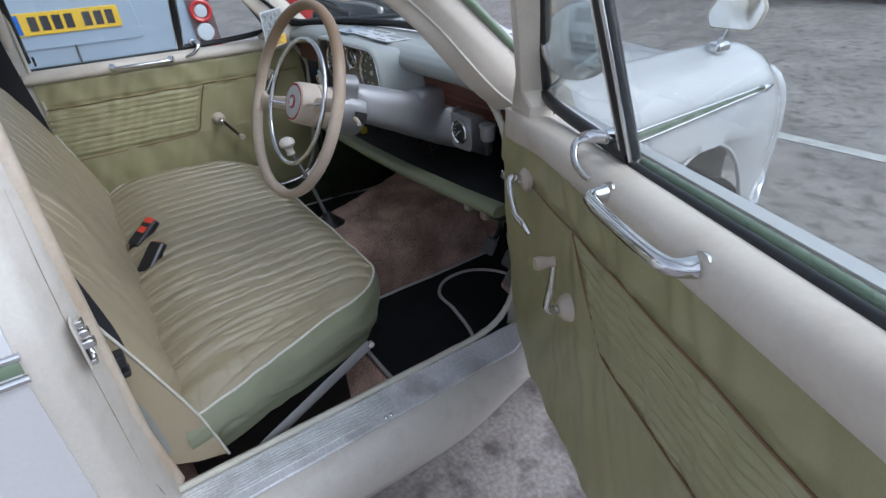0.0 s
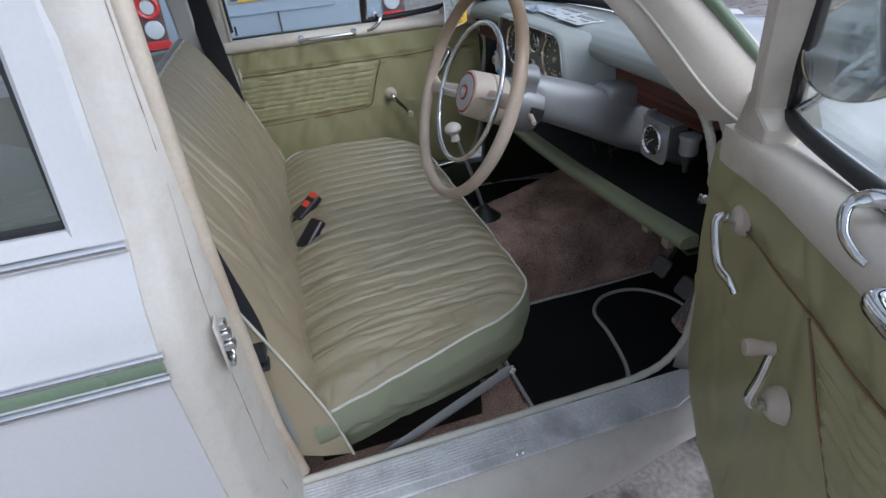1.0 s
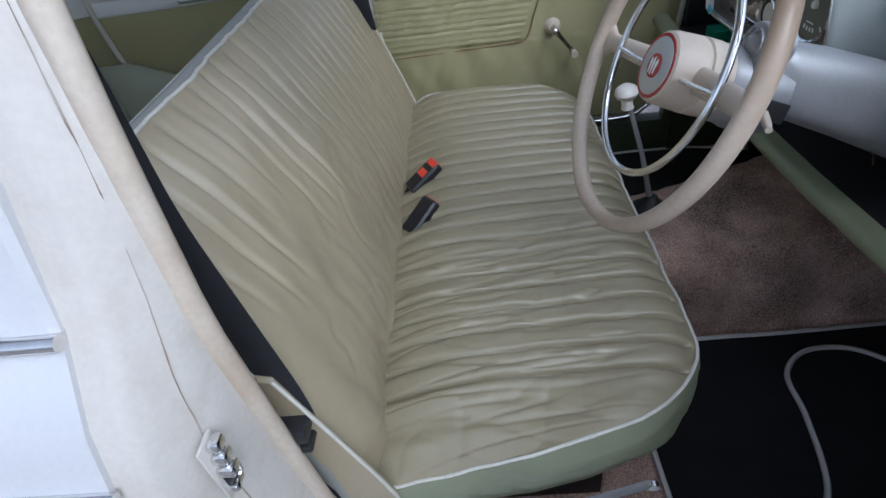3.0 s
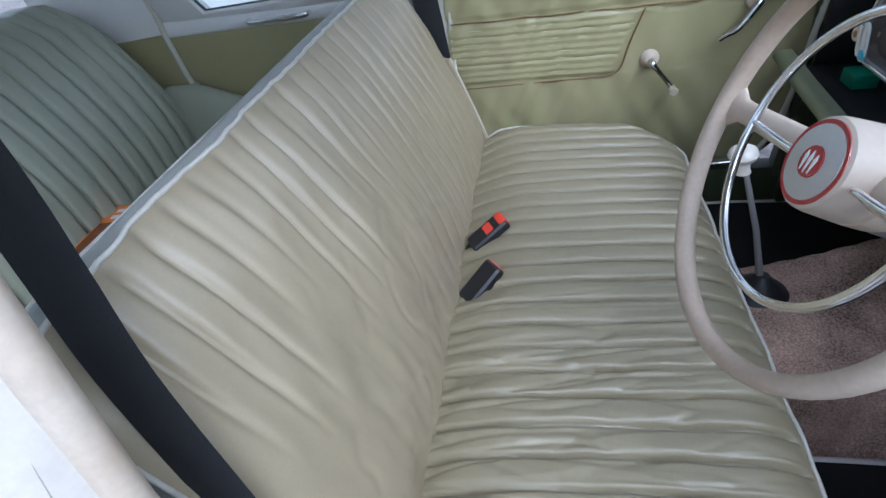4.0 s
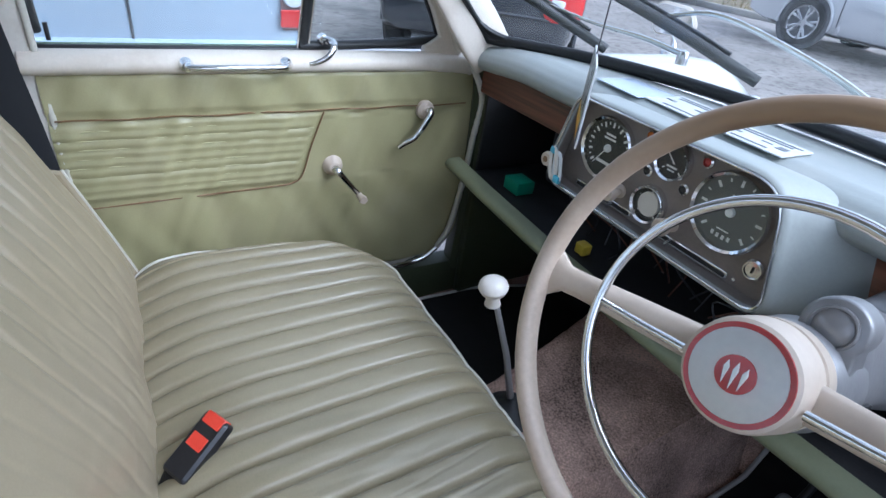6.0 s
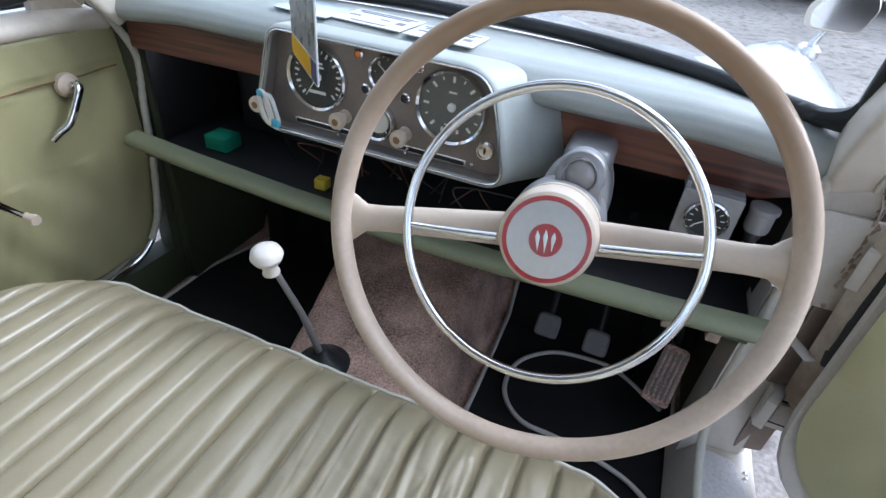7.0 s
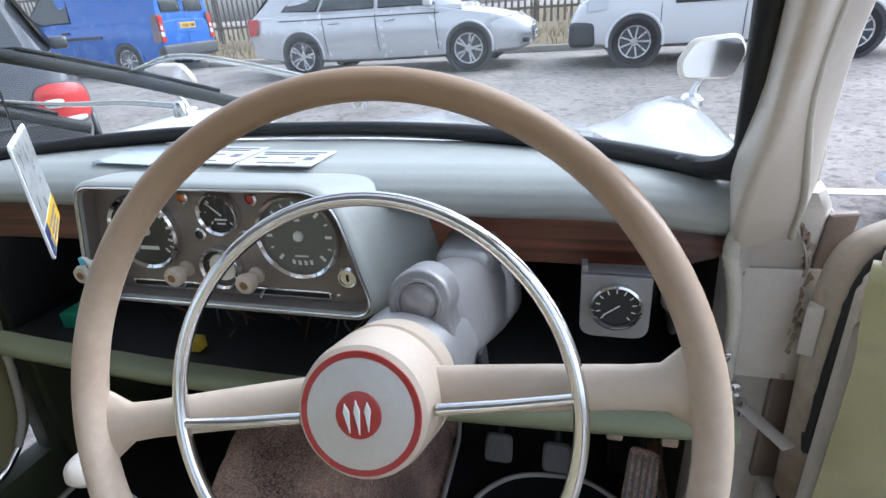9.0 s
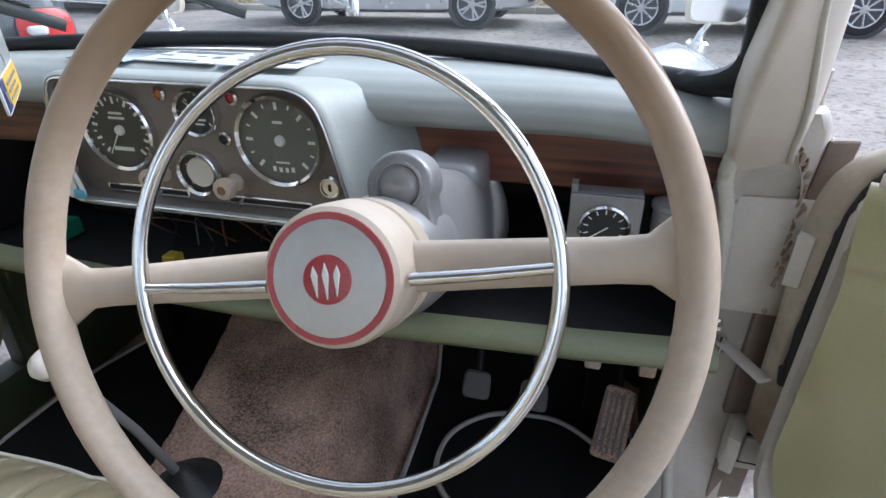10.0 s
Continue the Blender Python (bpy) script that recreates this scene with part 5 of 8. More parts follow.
tube("braided_welt", curve_pts([(0.606, -0.45, 0.372), (0.606, 0.10, 0.372), (0.606, 0.26, 0.378), (0.602, 0.33, 0.408), (0.598, 0.365, 0.47), (0.597, 0.374, 0.60), (0.596, 0.364, 0.72), (0.590, 0.352, 0.80), (0.580, 0.343, 0.86), (0.570, 0.335, 0.895), (0.567, 0.324, 0.917), (0.568, 0.310, 0.940), (0.572, 0.304, 0.962)], 8), lambda t: 0.0078 + 0.0006 * math.sin(t * 200), WELT, trim_r, n=8)

# ---- bench seats ----
def groove(x, x0, pitch, depth, width):
    k = ((x - x0) / pitch) % 1.0
    return -depth * math.exp(-((min(k, 1 - k) * pitch) / width) ** 2)


PITCH = 0.0455


def front_edge(x):
    """The cushion's front line in plan, rounded at both ends."""
    a = abs(x + 0.003) - 0.38
    t = min(max(a / 0.195, 0), 1)
    return 0.080 - 0.26 * (1 - math.sqrt(max(0, 1 - t * t)))


def piping_z(y):
    """Height of the driver's side piping: the cushion tilts up towards its front."""
    return 0.486 + 0.094 * smooth01((y + 0.45) / 0.42)


bench = thing("front_bench_seat", (0, -0.2, 0.30), "pale sage green pleated bench seat, its leathercloth creased and shiny", "car seat")


def cushion_top(u, v):
    x = -0.578 + 1.150 * u
    yf = front_edge(x)
    y = -0.405 + (yf + 0.405) * v
    crown = 0.574 + 0.013 * math.sin(math.pi * min(max(v, 0), 1)) - 0.035 * max(0, 1 - v / 0.3) ** 2
    crown -= 0.022 * max(0, (v - 0.84) / 0.16) ** 2.2
    e1, e2 = max(0.0, 1 - (x + 0.578) / 0.09), max(0.0, 1 - (0.572 - x) / 0.14)
    crown -= 0.030 * e1 ** 2
    z = crown + (piping_z(y) - crown) * e2 ** 2
    pleat = smooth01((x + 0.565) / 0.03) * smooth01((0.50 - x) / 0.03) * smooth01((0.99 - v) / 0.03)
    # the driver's part is sat in: pleats drawn flat, soft creases across and along them
    worn = smooth01((x + 0.05) / 0.25) * (1 - 0.75 * smooth01((v - 0.72) / 0.2))
    wander = 0.004 * math.sin(v * 5 + 3 * x) + worn * 0.007 * noise.noise(Vector((x * 6, y * 5, 8.0)))
    pleat *= 1 - worn * min(0.6, max(0.0, 0.05 + 0.6 * noise.noise(Vector((x * 9, y * 6, 12.0)))))
    z += groove(x, -0.535, PITCH, 0.0122, 0.0040) * pleat + 0.0046 * (1 - 0.6 * worn) * math.sin(((x + 0.535) / PITCH % 1.0) * math.pi) * pleat
    z += worn * 0.0042 * noise.noise(Vector((x * 11, y * 5 + x * 4, 2.0)))
    z += 0.0022 * noise.noise(Vector((x * 45, y * 14, 4.0)))
    cr = noise.noise(Vector((x * 14 + 4, y * 5 + x * 6, 7.0)))
    z -= 0.0026 * worn * (max(0, 0.16 - abs(cr)) / 0.16) ** 1.5
    cr = noise.noise(Vector((x * 26 - y * 5, y * 6 + x * 6, 17.0)))
    z -= 0.0020 * (0.25 + worn) * max(0, 0.25 - abs(cr)) / 0.25
    # long hard creases that follow the pleats where one sits
    cr = noise.noise(Vector((x * 30 + 2 * y, y * 2.2 - x * 3, 23.0)))
    z -= 0.0030 * worn * (max(0, 0.10 - abs(cr)) / 0.10)
    cr = noise.noise(Vector((x * 9 - y * 3, y * 16 + x * 7, 31.0)))
    z -= 0.0016 * worn * (max(0, 0.13 - abs(cr)) / 0.13) ** 1.3
    # bunched folds where the backrest presses
    back = smooth01((-0.24 - y) / 0.10) * smooth01((x + 0.30) / 0.3)
    z += 0.0065 * back * noise.noise(Vector((x * 34, y * 7 - x * 8, 6.0)))
    z -= 0.012 * worn * math.exp(-((y + 0.16) / 0.14) ** 2) * math.exp(-((x - 0.27) / 0.2) ** 2)
    return (x + wander * pleat, y, z)


sheet("cushion_top", cushion_top, 520, 90, CUSHION, bench, "pleated leathercloth cushion, creased at the driver's side", angle=179)


def skirt_line(k):
    """Plan points round the cushion's front, from the rear of one side to the rear of the other."""
    if k < 0.16:
        return (-0.578, -0.405 + (front_edge(-0.578) + 0.405) * k / 0.16)
    if k > 0.84:
        return (0.572, -0.405 + (front_edge(0.572) + 0.405) * (1 - k) / 0.16)
    x = -0.578 + 1.150 * (k - 0.16) / 0.68
    return (x, front_edge(x))


def cushion_side(u, v):
    x, y = skirt_line(u)
    if u < 0.16:
        top = cushion_top(0, u / 0.16)[2]
    elif u > 0.84:
        top = cushion_top(1, (1 - u) / 0.16)[2]
    else:
        top = cushion_top((u - 0.16) / 0.68, 1)[2]
    z = top - (0.118 + 0.022 * smooth01((y + 0.35) / 0.3)) * v
    bulge = 0.014 * math.sin(math.pi * min(v * 1.2, 1)) - 0.016 * v ** 2
    bulge += 0.007 * noise.noise(Vector((x * 14, y * 11, z * 18))) - 0.005 * max(0, 0.2 - abs(noise.noise(Vector((x * 9, y * 7 + z * 14, z * 20 - y * 8))))) / 0.2 * min(1, 3 * v)
    cx, cy = x, y + 0.35
    ln = math.hypot(cx, cy)
    return (x + cx / ln * bulge, y + cy / ln * bulge, z)


sheet("cushion_side", cushion_side, 150, 20, SEATSIDE, bench, "green leathercloth cushion side", skirt=(0, 0, -0.004), angle=80)
tube("piping", [Vector(cushion_side(k / 140, 0.0)) + Vector((0, 0, 0.001)) for k in range(141)], 0.0027, PIPING, bench, "cream piping", n=7)


# backrest
def worn_at(x):
    return smooth01((x + 0.10) / 0.3)


def back_front(u, v):
    x = -0.580 + 1.155 * u
    z = 0.480 + 0.495 * v
    y = -0.385 - 0.160 * v - 0.02 * v * v
    ends = max(0.0, 1 - (x + 0.58) / 0.07, 1 - (0.575 - x) / 0.07)
    bul = 0.030 * math.sin(math.pi * v ** 0.8) - 0.028 * ends ** 2
    pl = smooth01((x + 0.56) / 0.03) * smooth01((0.535 - x) / 0.03)
    wander = 0.004 * math.sin(v * 4 + 5 * x)
    n_pl = math.floor((x + 0.535) / PITCH + 0.5)
    j1, j2 = (math.sin(n_pl * 12.99) * 437.58) % 1.0, (math.sin(n_pl * 78.23) * 137.31) % 1.0
    dep = 0.0125 * (0.6 + 0.8 * j1) * smooth01((v - 0.42 - 0.25 * j2) / 0.42) + 0.0011 * (1 - worn_at(x))
    top = smooth01((1.0 - v) / 0.06)
    bul += groove(x, -0.535, PITCH, dep, 0.0048 + 0.0035 * smooth01((v - 0.80) / 0.15)) * pl * (0.15 + 0.85 * top)
    pk = smooth01((v - 0.80) / 0.18)
    bul += 0.006 * pk * top * math.sin((x + 0.535) / PITCH * 2 * math.pi) * 0.5
    bul += 0.009 * noise.noise(Vector((x * 9, z * 6, 9.0))) + 0.0035 * worn_at(x) * noise.noise(Vector((x * 20 + z * 8, z * 13 - x * 6, 4.4))) - 0.0018 * max(0, 0.16 - abs(noise.noise(Vector((x * 9 + z * 7, z * 10 - x * 4, 3.0))))) / 0.16 * (1 - 0.6 * v) + 0.0014 * noise.noise(Vector((x * 40, z * 22, 5.0)))
    corner = 0.05
    zc = z
    if v > 0.85:
        zc -= corner * ends ** 2 * (v - 0.85) / 0.15
        bul -= 0.014 * ((v - 0.85) / 0.15) ** 2
    return (x + wander * pl, y + bul, zc)


sheet("backrest_front", back_front, 430, 80, SEAT, bench, "pleated leathercloth backrest with worn puckered pleats", angle=179)


def back_rear(u, v):
    x, y, z = back_front(u, v)
    x = -0.580 + 1.155 * u
    ends = max(0.0, 1 - (x + 0.58) / 0.07, 1 - (0.575 - x) / 0.07)
    zc = 0.480 - 0.10 * (1 - v) + 0.495 * v - (0.05 * ends ** 2 * max(0, (v - 0.85) / 0.15))
    return (x, -0.385 - 0.165 * v - 0.105 + 0.056 * v, zc)


n_edge = 180
edge = [(0, k / 20) for k in range(20)] + [(k / n_edge, 1) for k in range(n_edge)] + [(1, 1 - k / 20) for k in range(21)]
edge_front = [Vector(back_front(u, v)) for u, v in edge]
edge_rear = [Vector(back_rear(u, v)) for u, v in edge]
rings = []
for a, b in zip(edge_front, edge_rear):
    mid = (a + b) / 2
    rings.append([a, a.lerp(b, 0.33) + (mid - Vector((0, mid.y, 0.72))).normalized() * 0.008, a.lerp(b, 0.67) + (mid - Vector((0, mid.y, 0.72))).normalized() * 0.008, b])
loft("backrest_border", rings, BORDER, bench, "grey-green border of the backrest", caps=False, closed=False, angle=80)
sheet("backrest_rear", back_rear, 20, 12, REARSEAT, bench)
tube("piping", edge_front, 0.0027, PIPING, bench, "cream piping", n=7)
tube("piping", edge_rear, 0.0027, PIPING, bench, "cream piping", n=7)
# side cheek of the backrest below the cushion's line
for s, xx in ((1, 0.572), (-1, -0.577)):
    o = [(-0.374, 0.494), (-0.350, 0.372), (-0.405, 0.388), (-0.475, 0.425), (-0.490, 0.60), (-0.480, 0.760), (-0.462, 0.755), (-0.415, 0.62)]
    prism("side_cheek", o, 0, 0.010, SEAT, bench, to=lambda a, b, h, s=s, xx=xx: (xx + s * h, a, b), bevel=0.004)
    tube("piping", curve_pts([(xx + s * 0.010, -0.462, 0.755), (xx + s * 0.010, -0.415, 0.62), (xx + s * 0.010, -0.375, 0.492), (xx + s * 0.010, -0.352, 0.374)], 4), 0.0028, WELT, bench, n=7)
block("seat_frame", (-0.54, -0.40, 0.375), (0.50, -0.02, 0.43), DARKVOID, bench, bevel=0.01)
for x in (0.47, -0.50, 0.0):
    block("seat_runner", (x - 0.02, -0.42, 0.262), (x + 0.02, -0.06, 0.38), DARKVOID, bench, bevel=0.004)
# seat link strap on the open side
link = thing("seat_adjuster_link", (0.58, -0.2, 0.38), "flat grey steel adjuster link beside the seat", "seat adjuster")
la, lb = Vector((0.583, -0.028, 0.480)), Vector((0.590, -0.335, 0.335))
tube("strap", [la, la.lerp(lb, 0.5), lb], 0.013, SHROUD, link, n=8, flat=0.22, side=(1, 0, 0))
lathe("pivot", [(0, 0.008), (0.007, 0.007), (0.008, 0)], CHROME, link, m=frame_to(la, (0, 1, 0), (0, 0, 1)), n=12)

# belt buckles on the seat
for cx, cy, cz, yaw, rl in ((-0.085, -0.345, 0.585, 28, 35), (0.046, -0.350, 0.560, 38, 40)):
    t = thing("belt_buckle", (cx, cy, cz - 0.03), "black seat belt buckle with orange-red release button" if cx < 0 else "black seat belt buckle, red only at its tip", "seat belt", "belt buckles")
    m = Matrix.Translation((cx, cy + 0.006, cz - 0.004 if cx < 0 else cz + 0.008)) @ pose(0, 0, 0, 0, 0, yaw) @ pose(0, 0, 0, rl - 5, 0, 0) @ Matrix.Scale(0.82, 4)
    o = rounded([(-0.026, -0.055, 0.008), (0.026, -0.055, 0.008), (0.026, 0.048, 0.008), (-0.026, 0.048, 0.008)], 4)
    prism("housing", o, -0.013, 0.013, BLACKPL, t, to=plane_to(m), bevel=0.005)
    prism("release_button", rounded([(-0.019, 0.030, 0.003), (0.019, 0.030, 0.003), (0.019, 0.0495, 0.003), (-0.019, 0.0495, 0.003)], 3), -0.006, 0.0142 if cx < 0 else 0.008, BELTRED, t, to=plane_to(m), bevel=0.001)
    if cx < 0:
        prism("red_label", rounded([(-0.016, -0.008, 0.002), (0.016, -0.008, 0.002), (0.016, 0.014, 0.002), (-0.016, 0.014, 0.002)], 3), 0.011, 0.0142, BELTRED, t, to=plane_to(m), bevel=0.0005)
    tube("webbing", [m @ Vector((0, -0.05, 0)), m @ Vector((0, -0.09, -0.02))], 0.022, WEBBING, t, n=8, flat=0.12, side=m.to_3x3() @ Vector((0, 0, 1)))


# lap and shoulder belts
def belt(name_label, pts, width, face, parent_loc):
    t = thing("seat_belt", parent_loc, name_label, "seat belt", "seat belts")
    tube("webbing", pts, width / 2, WEBBING, t, n=8, flat=0.06, side=face)
    return t


br = belt("black seat belt hanging down the driver's door pillar", curve_pts([(0.521, -0.546, 1.25), (0.530, -0.529, 1.10), (0.539, -0.521, 1.03), (0.553, -0.509, 0.945), (0.568, -0.482, 0.82), (0.577, -0.462, 0.70), (0.580, -0.468, 0.60), (0.585, -0.475, 0.40)], 5), 0.052, (1.0, 0.05, 0.0), (0.58, -0.47, 0.38))
block("belt_guide", (0.565, -0.505, 0.668), (0.607, -0.440, 0.690), BLACKPL, br, "black plastic belt guide", bevel=0.004)
block("belt_guide", (0.565, -0.505, 0.648), (0.607, -0.440, 0.660), BLACKPL, br, bevel=0.004)
belt("black seat belt hanging down the passenger door pillar", curve_pts([(-0.555, -0.535, 1.30), (-0.615, -0.530, 1.10), (-0.632, -0.520, 0.95), (-0.634, -0.505, 0.80), (-0.634, -0.49, 0.60), (-0.634, -0.48, 0.42)], 5), 0.062, (0.97, 0.1, 0.1), (-0.634, -0.50, 0.40))


# rear bench
rear = thing("rear_bench_seat", (0, -1.2, 0.30), "grey-green pleated rear bench seat", "car seat")


def rear_back(u, v):
    x = -0.60 + 1.2 * u
    z = 0.46 + 0.545 * v
    y = -1.25 - 0.04 * v - 0.12 * v * v
    ends = max(0.0, 1 - (x + 0.60) / 0.10, 1 - (0.60 - x) / 0.10)
    b = 0.04 * math.sin(math.pi * v ** 0.9) - 0.03 * ends ** 2
    b += groove(x, -0.55, 0.052, 0.012, 0.006) + 0.004 * math.sin(((x + 0.55) / 0.052 % 1.0) * math.pi)
    b -= 0.05 * max(0, (v - 0.88) / 0.12) ** 2
    return (x, y + b, z - 0.07 * ends ** 2 * v)


sheet("backrest", rear_back, 400, 30, REARSEAT, rear, "pleated grey-green backrest", skirt=(0, -0.08, 0), angle=80)


def rear_cushion(u, v):
    x = -0.62 + 1.24 * u
    y = -1.30 + 0.46 * v
    z = 0.570 + 0.02 * math.sin(math.pi * v) + 0.02 * v - 0.06 * max(0, (v - 0.85) / 0.15) ** 2
    return (x, y, z + groove(x, -0.55, 0.052, 0.007, 0.006))


sheet("cushion", rear_cushion, 160, 16, REARSEAT, rear, "pleated grey-green cushion", skirt=(0, 0, -0.29), angle=80)
for s in (1, -1):
    def bolster(u, v, s=s):
        y = -1.30 + 0.42 * u
        a = math.pi * v
        zt = 0.74 - 0.40 * max(0, (y + 1.20))
        return (s * (0.612 + 0.05 * math.cos(a)), y, 0.45 + (zt - 0.45) * math.sin(a) ** 0.6)
    sheet("side_bolster", bolster, 14, 14, REARSEAT, rear, "dark green side bolster")
    tube("piping", [(s * 0.600, -1.20, 0.46), (s * 0.598, -1.178, 0.60), (s * 0.604, -1.172, 0.70), (s * 0.615, -1.20, 0.745)], 0.004, REARSEAT, rear, n=6)

# paperback manual on the rear seat
bc = Vector((-0.19, -1.25, 0.606)) + Vector((0.99, 0.15, 0)) * 0.135 + Vector((-0.15, 0.99, 0)) * 0.095
book = thing("book", bc, "orange soft-cover workshop book lying on the rear seat", "book")
mb = frame_to(bc, (0.15, -0.99, 0.0), (0.99, 0.15, 0.06)) @ Matrix.Rotation(radians(180), 4, "Z")
o = rounded([(-0.095, -0.135, 0.003), (0.095, -0.135, 0.003), (0.095, 0.135, 0.003), (-0.095, 0.135, 0.003)], 2)
prism("pages", inset(o, 0.002), -0.010, 0.008, PAPER, book, to=plane_to(mb), bevel=0.001)
prism("cover", o, 0.008, 0.010, BOOKORANGE, book, "orange cover with white lettering bars", to=plane_to(mb), bevel=0.0004)
prism("cover_picture", rounded([(-0.090, -0.090, 0.002), (0.090, -0.090, 0.002), (0.090, 0.055, 0.002), (-0.090, 0.055, 0.002)], 2), 0.0098, 0.0106, BOOKBROWN, book, to=plane_to(mb), bevel=0.0003)
for q_ in ((-0.075, 0.100, 0.14, 0.016), (-0.075, 0.072, 0.15, 0.016), (-0.075, -0.120, 0.11, 0.014)):
    bars(book, "lettering_bar", mb @ Matrix.Translation((0, 0, 0.0101)), [q_], PRINT)

# ---- dashboard ----
dash = thing("dashboard", (0, 0.36, 0.70), "pale mint-grey dashboard with dark wood strips and an open parcel shelf", "dashboard")


def dash_depth(x):
    return 0.505 - 0.165 * abs(x / 0.572) ** 2.6


DASHROW = [(0.392, 0.925), (0.346, 0.927), (0.333, 0.936), (0.329, 0.949), (0.334, 0.962), (0.349, 0.974), (0.375, 0.982)]


def dash_top(u, v):
    x = -0.600 + 1.185 * u
    k = v * 12
    if k <= 6:
        i = min(int(k), 5)
        t = k - i
        y = DASHROW[i][0] * (1 - t) + DASHROW[i + 1][0] * t
        z = DASHROW[i][1] * (1 - t) + DASHROW[i + 1][1] * t
    else:
        t = (k - 6) / 6
        y = 0.375 + (max(dash_depth(x) + 0.02, 0.38) - 0.375) * t
        z = 0.982 - 0.004 * t
    droop = 0.010 * smooth01((abs(x) - 0.40) / 0.2)
    return (x, y - 0.012 * smooth01((abs(x) - 0.45) / 0.15), z - droop + 0.0008 * noise.noise(Vector((x * 8, y * 8, 0))))


sheet("dash_top", dash_top, 60, 36, DASH, dash, "pale mint-grey painted dash roll", angle=70)
for x0, x1 in ((-0.60, -0.232), (0.190, 0.572)):
    lo = 0.858
    sl = -1 if x0 < 0 else 1
    o = rounded([(x0, 0.930, 0.0), (x1, 0.930, 0.0), (x1 if sl < 0 else x1 - 0.002, lo + (0.0 if sl < 0 else 0.022), 0.012), (x1 - (0.0 if sl < 0 else 0.055), lo, 0.012), (x0 if sl < 0 else x0 + 0.045, lo, 0.004)], 5)
    prism("wood_strip", o, 0.374, 0.388, WOOD, dash, "dark mahogany veneer strip", to=lambda a, b, h: (a, h - 0.01 * smooth01((abs(a) - 0.45) / 0.15), b), bevel=0.003)
# Added near-black sheets: they stand for shade at the shelf's open ends.
block("shelf_side", (-0.600, 0.385, 0.662), (-0.590, 0.82, 0.925), DARKVOID, dash, "black sheet added for the shade beside the shelf", bevel=0.002)
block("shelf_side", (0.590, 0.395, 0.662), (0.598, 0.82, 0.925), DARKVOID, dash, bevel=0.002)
# parcel shelf: padded green lip, black tray behind
lip = [(0.0, -0.018), (-0.014, -0.013), (-0.020, 0.0), (-0.014, 0.014), (0.0, 0.019), (0.025, 0.019), (0.03, -0.018)]
loft("shelf_lip", [[(x, 0.312 + 0.85 * a - 0.012 * math.cos(x * 2.6), 0.668 + 0.052 * x * x + 0.72 * b) for a, b in lip] for x in (-0.600, -0.45, -0.2, 0.0, 0.2, 0.45, 0.602)], SHELF, dash, "pale green padded shelf lip", angle=60)
# The tray's near-black carries the shade under the dash roll.
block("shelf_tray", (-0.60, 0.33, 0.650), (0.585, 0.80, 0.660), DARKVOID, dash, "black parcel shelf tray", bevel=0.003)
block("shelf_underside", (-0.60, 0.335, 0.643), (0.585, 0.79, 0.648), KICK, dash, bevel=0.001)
for x in (0.535, 0.47):
    block("shelf_bracket", (x - 0.010, 0.318, 0.640), (x + 0.010, 0.335, 0.660), RUSTY, dash, bevel=0.003)

# instrument binnacle
BY = 0.300
outer = rounded([(-0.252, 0.812, 0.045), (0.196, 0.812, 0.036), (0.153, 0.984, 0.060), (-0.206, 0.984, 0.035)], 8)
inner = inset(outer, 0.0095)


def hood_ring(outline, y, right, up):
    """The hood's outline at depth y, swept outwards on the driver's side and down at the top as it runs into the dash roll."""
    return [(a + right * smooth01((a - 0.02) / 0.16), y, b - up * smooth01((b - 0.90) / 0.08)) for a, b in outline]


hood = [hood_ring(inner, BY - 0.012, 0, 0), hood_ring(inset(outer, 0.0084), BY - 0.0185, 0, 0), hood_ring(inset(outer, 0.0045), BY - 0.0215, 0, 0),
        hood_ring(inset(outer, 0.0012), BY - 0.019, 0, 0), hood_ring(outer, BY - 0.013, 0.001, 0), hood_ring(outer, BY + 0.004, 0.010, 0.001), hood_ring(outer, BY + 0.024, 0.026, 0.003), hood_ring(outer, BY + 0.048, 0.046, 0.007),
        hood_ring(outer, BY + 0.075, 0.064, 0.014), hood_ring(outer, BY + 0.10, 0.078, 0.024)]
loft("recess_wall", [hood_ring(inset(outer, k), y, 0, 0) for k, y in ((0.0098, BY - 0.014), (0.0105, BY - 0.008), (0.0115, BY + 0.0045))], PANEL, dash, "taupe wall of the instrument recess", caps=False, angle=70)
loft("binnacle_hood", hood, DASH, dash, "pale painted binnacle hood", caps=False, angle=70)
inner2 = inset(outer, 0.007)
panel = prism("instrument_panel", inner2, BY + 0.004, BY + 0.012, PANEL, dash, "taupe instrument panel", to=lambda a, b, h: (a, h, b), bevel=0.001)
tube("chrome_bezel", [(a, BY - 0.0205, b) for a, b in inset(outer, 0.0075)], 0.0022, CHROME, dash, "thin bright bezel", closed=True, n=6)
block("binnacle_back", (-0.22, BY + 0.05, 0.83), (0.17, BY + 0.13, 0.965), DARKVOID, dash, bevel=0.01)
PF = frame_to((0, BY + 0.004, 0), (1, 0, 0), (0, 0, 1))  # panel plane: x right, y up, z to the driver


def on_panel(x, z, lift=0.0):
    return PF @ Matrix.Translation((x, z, lift))


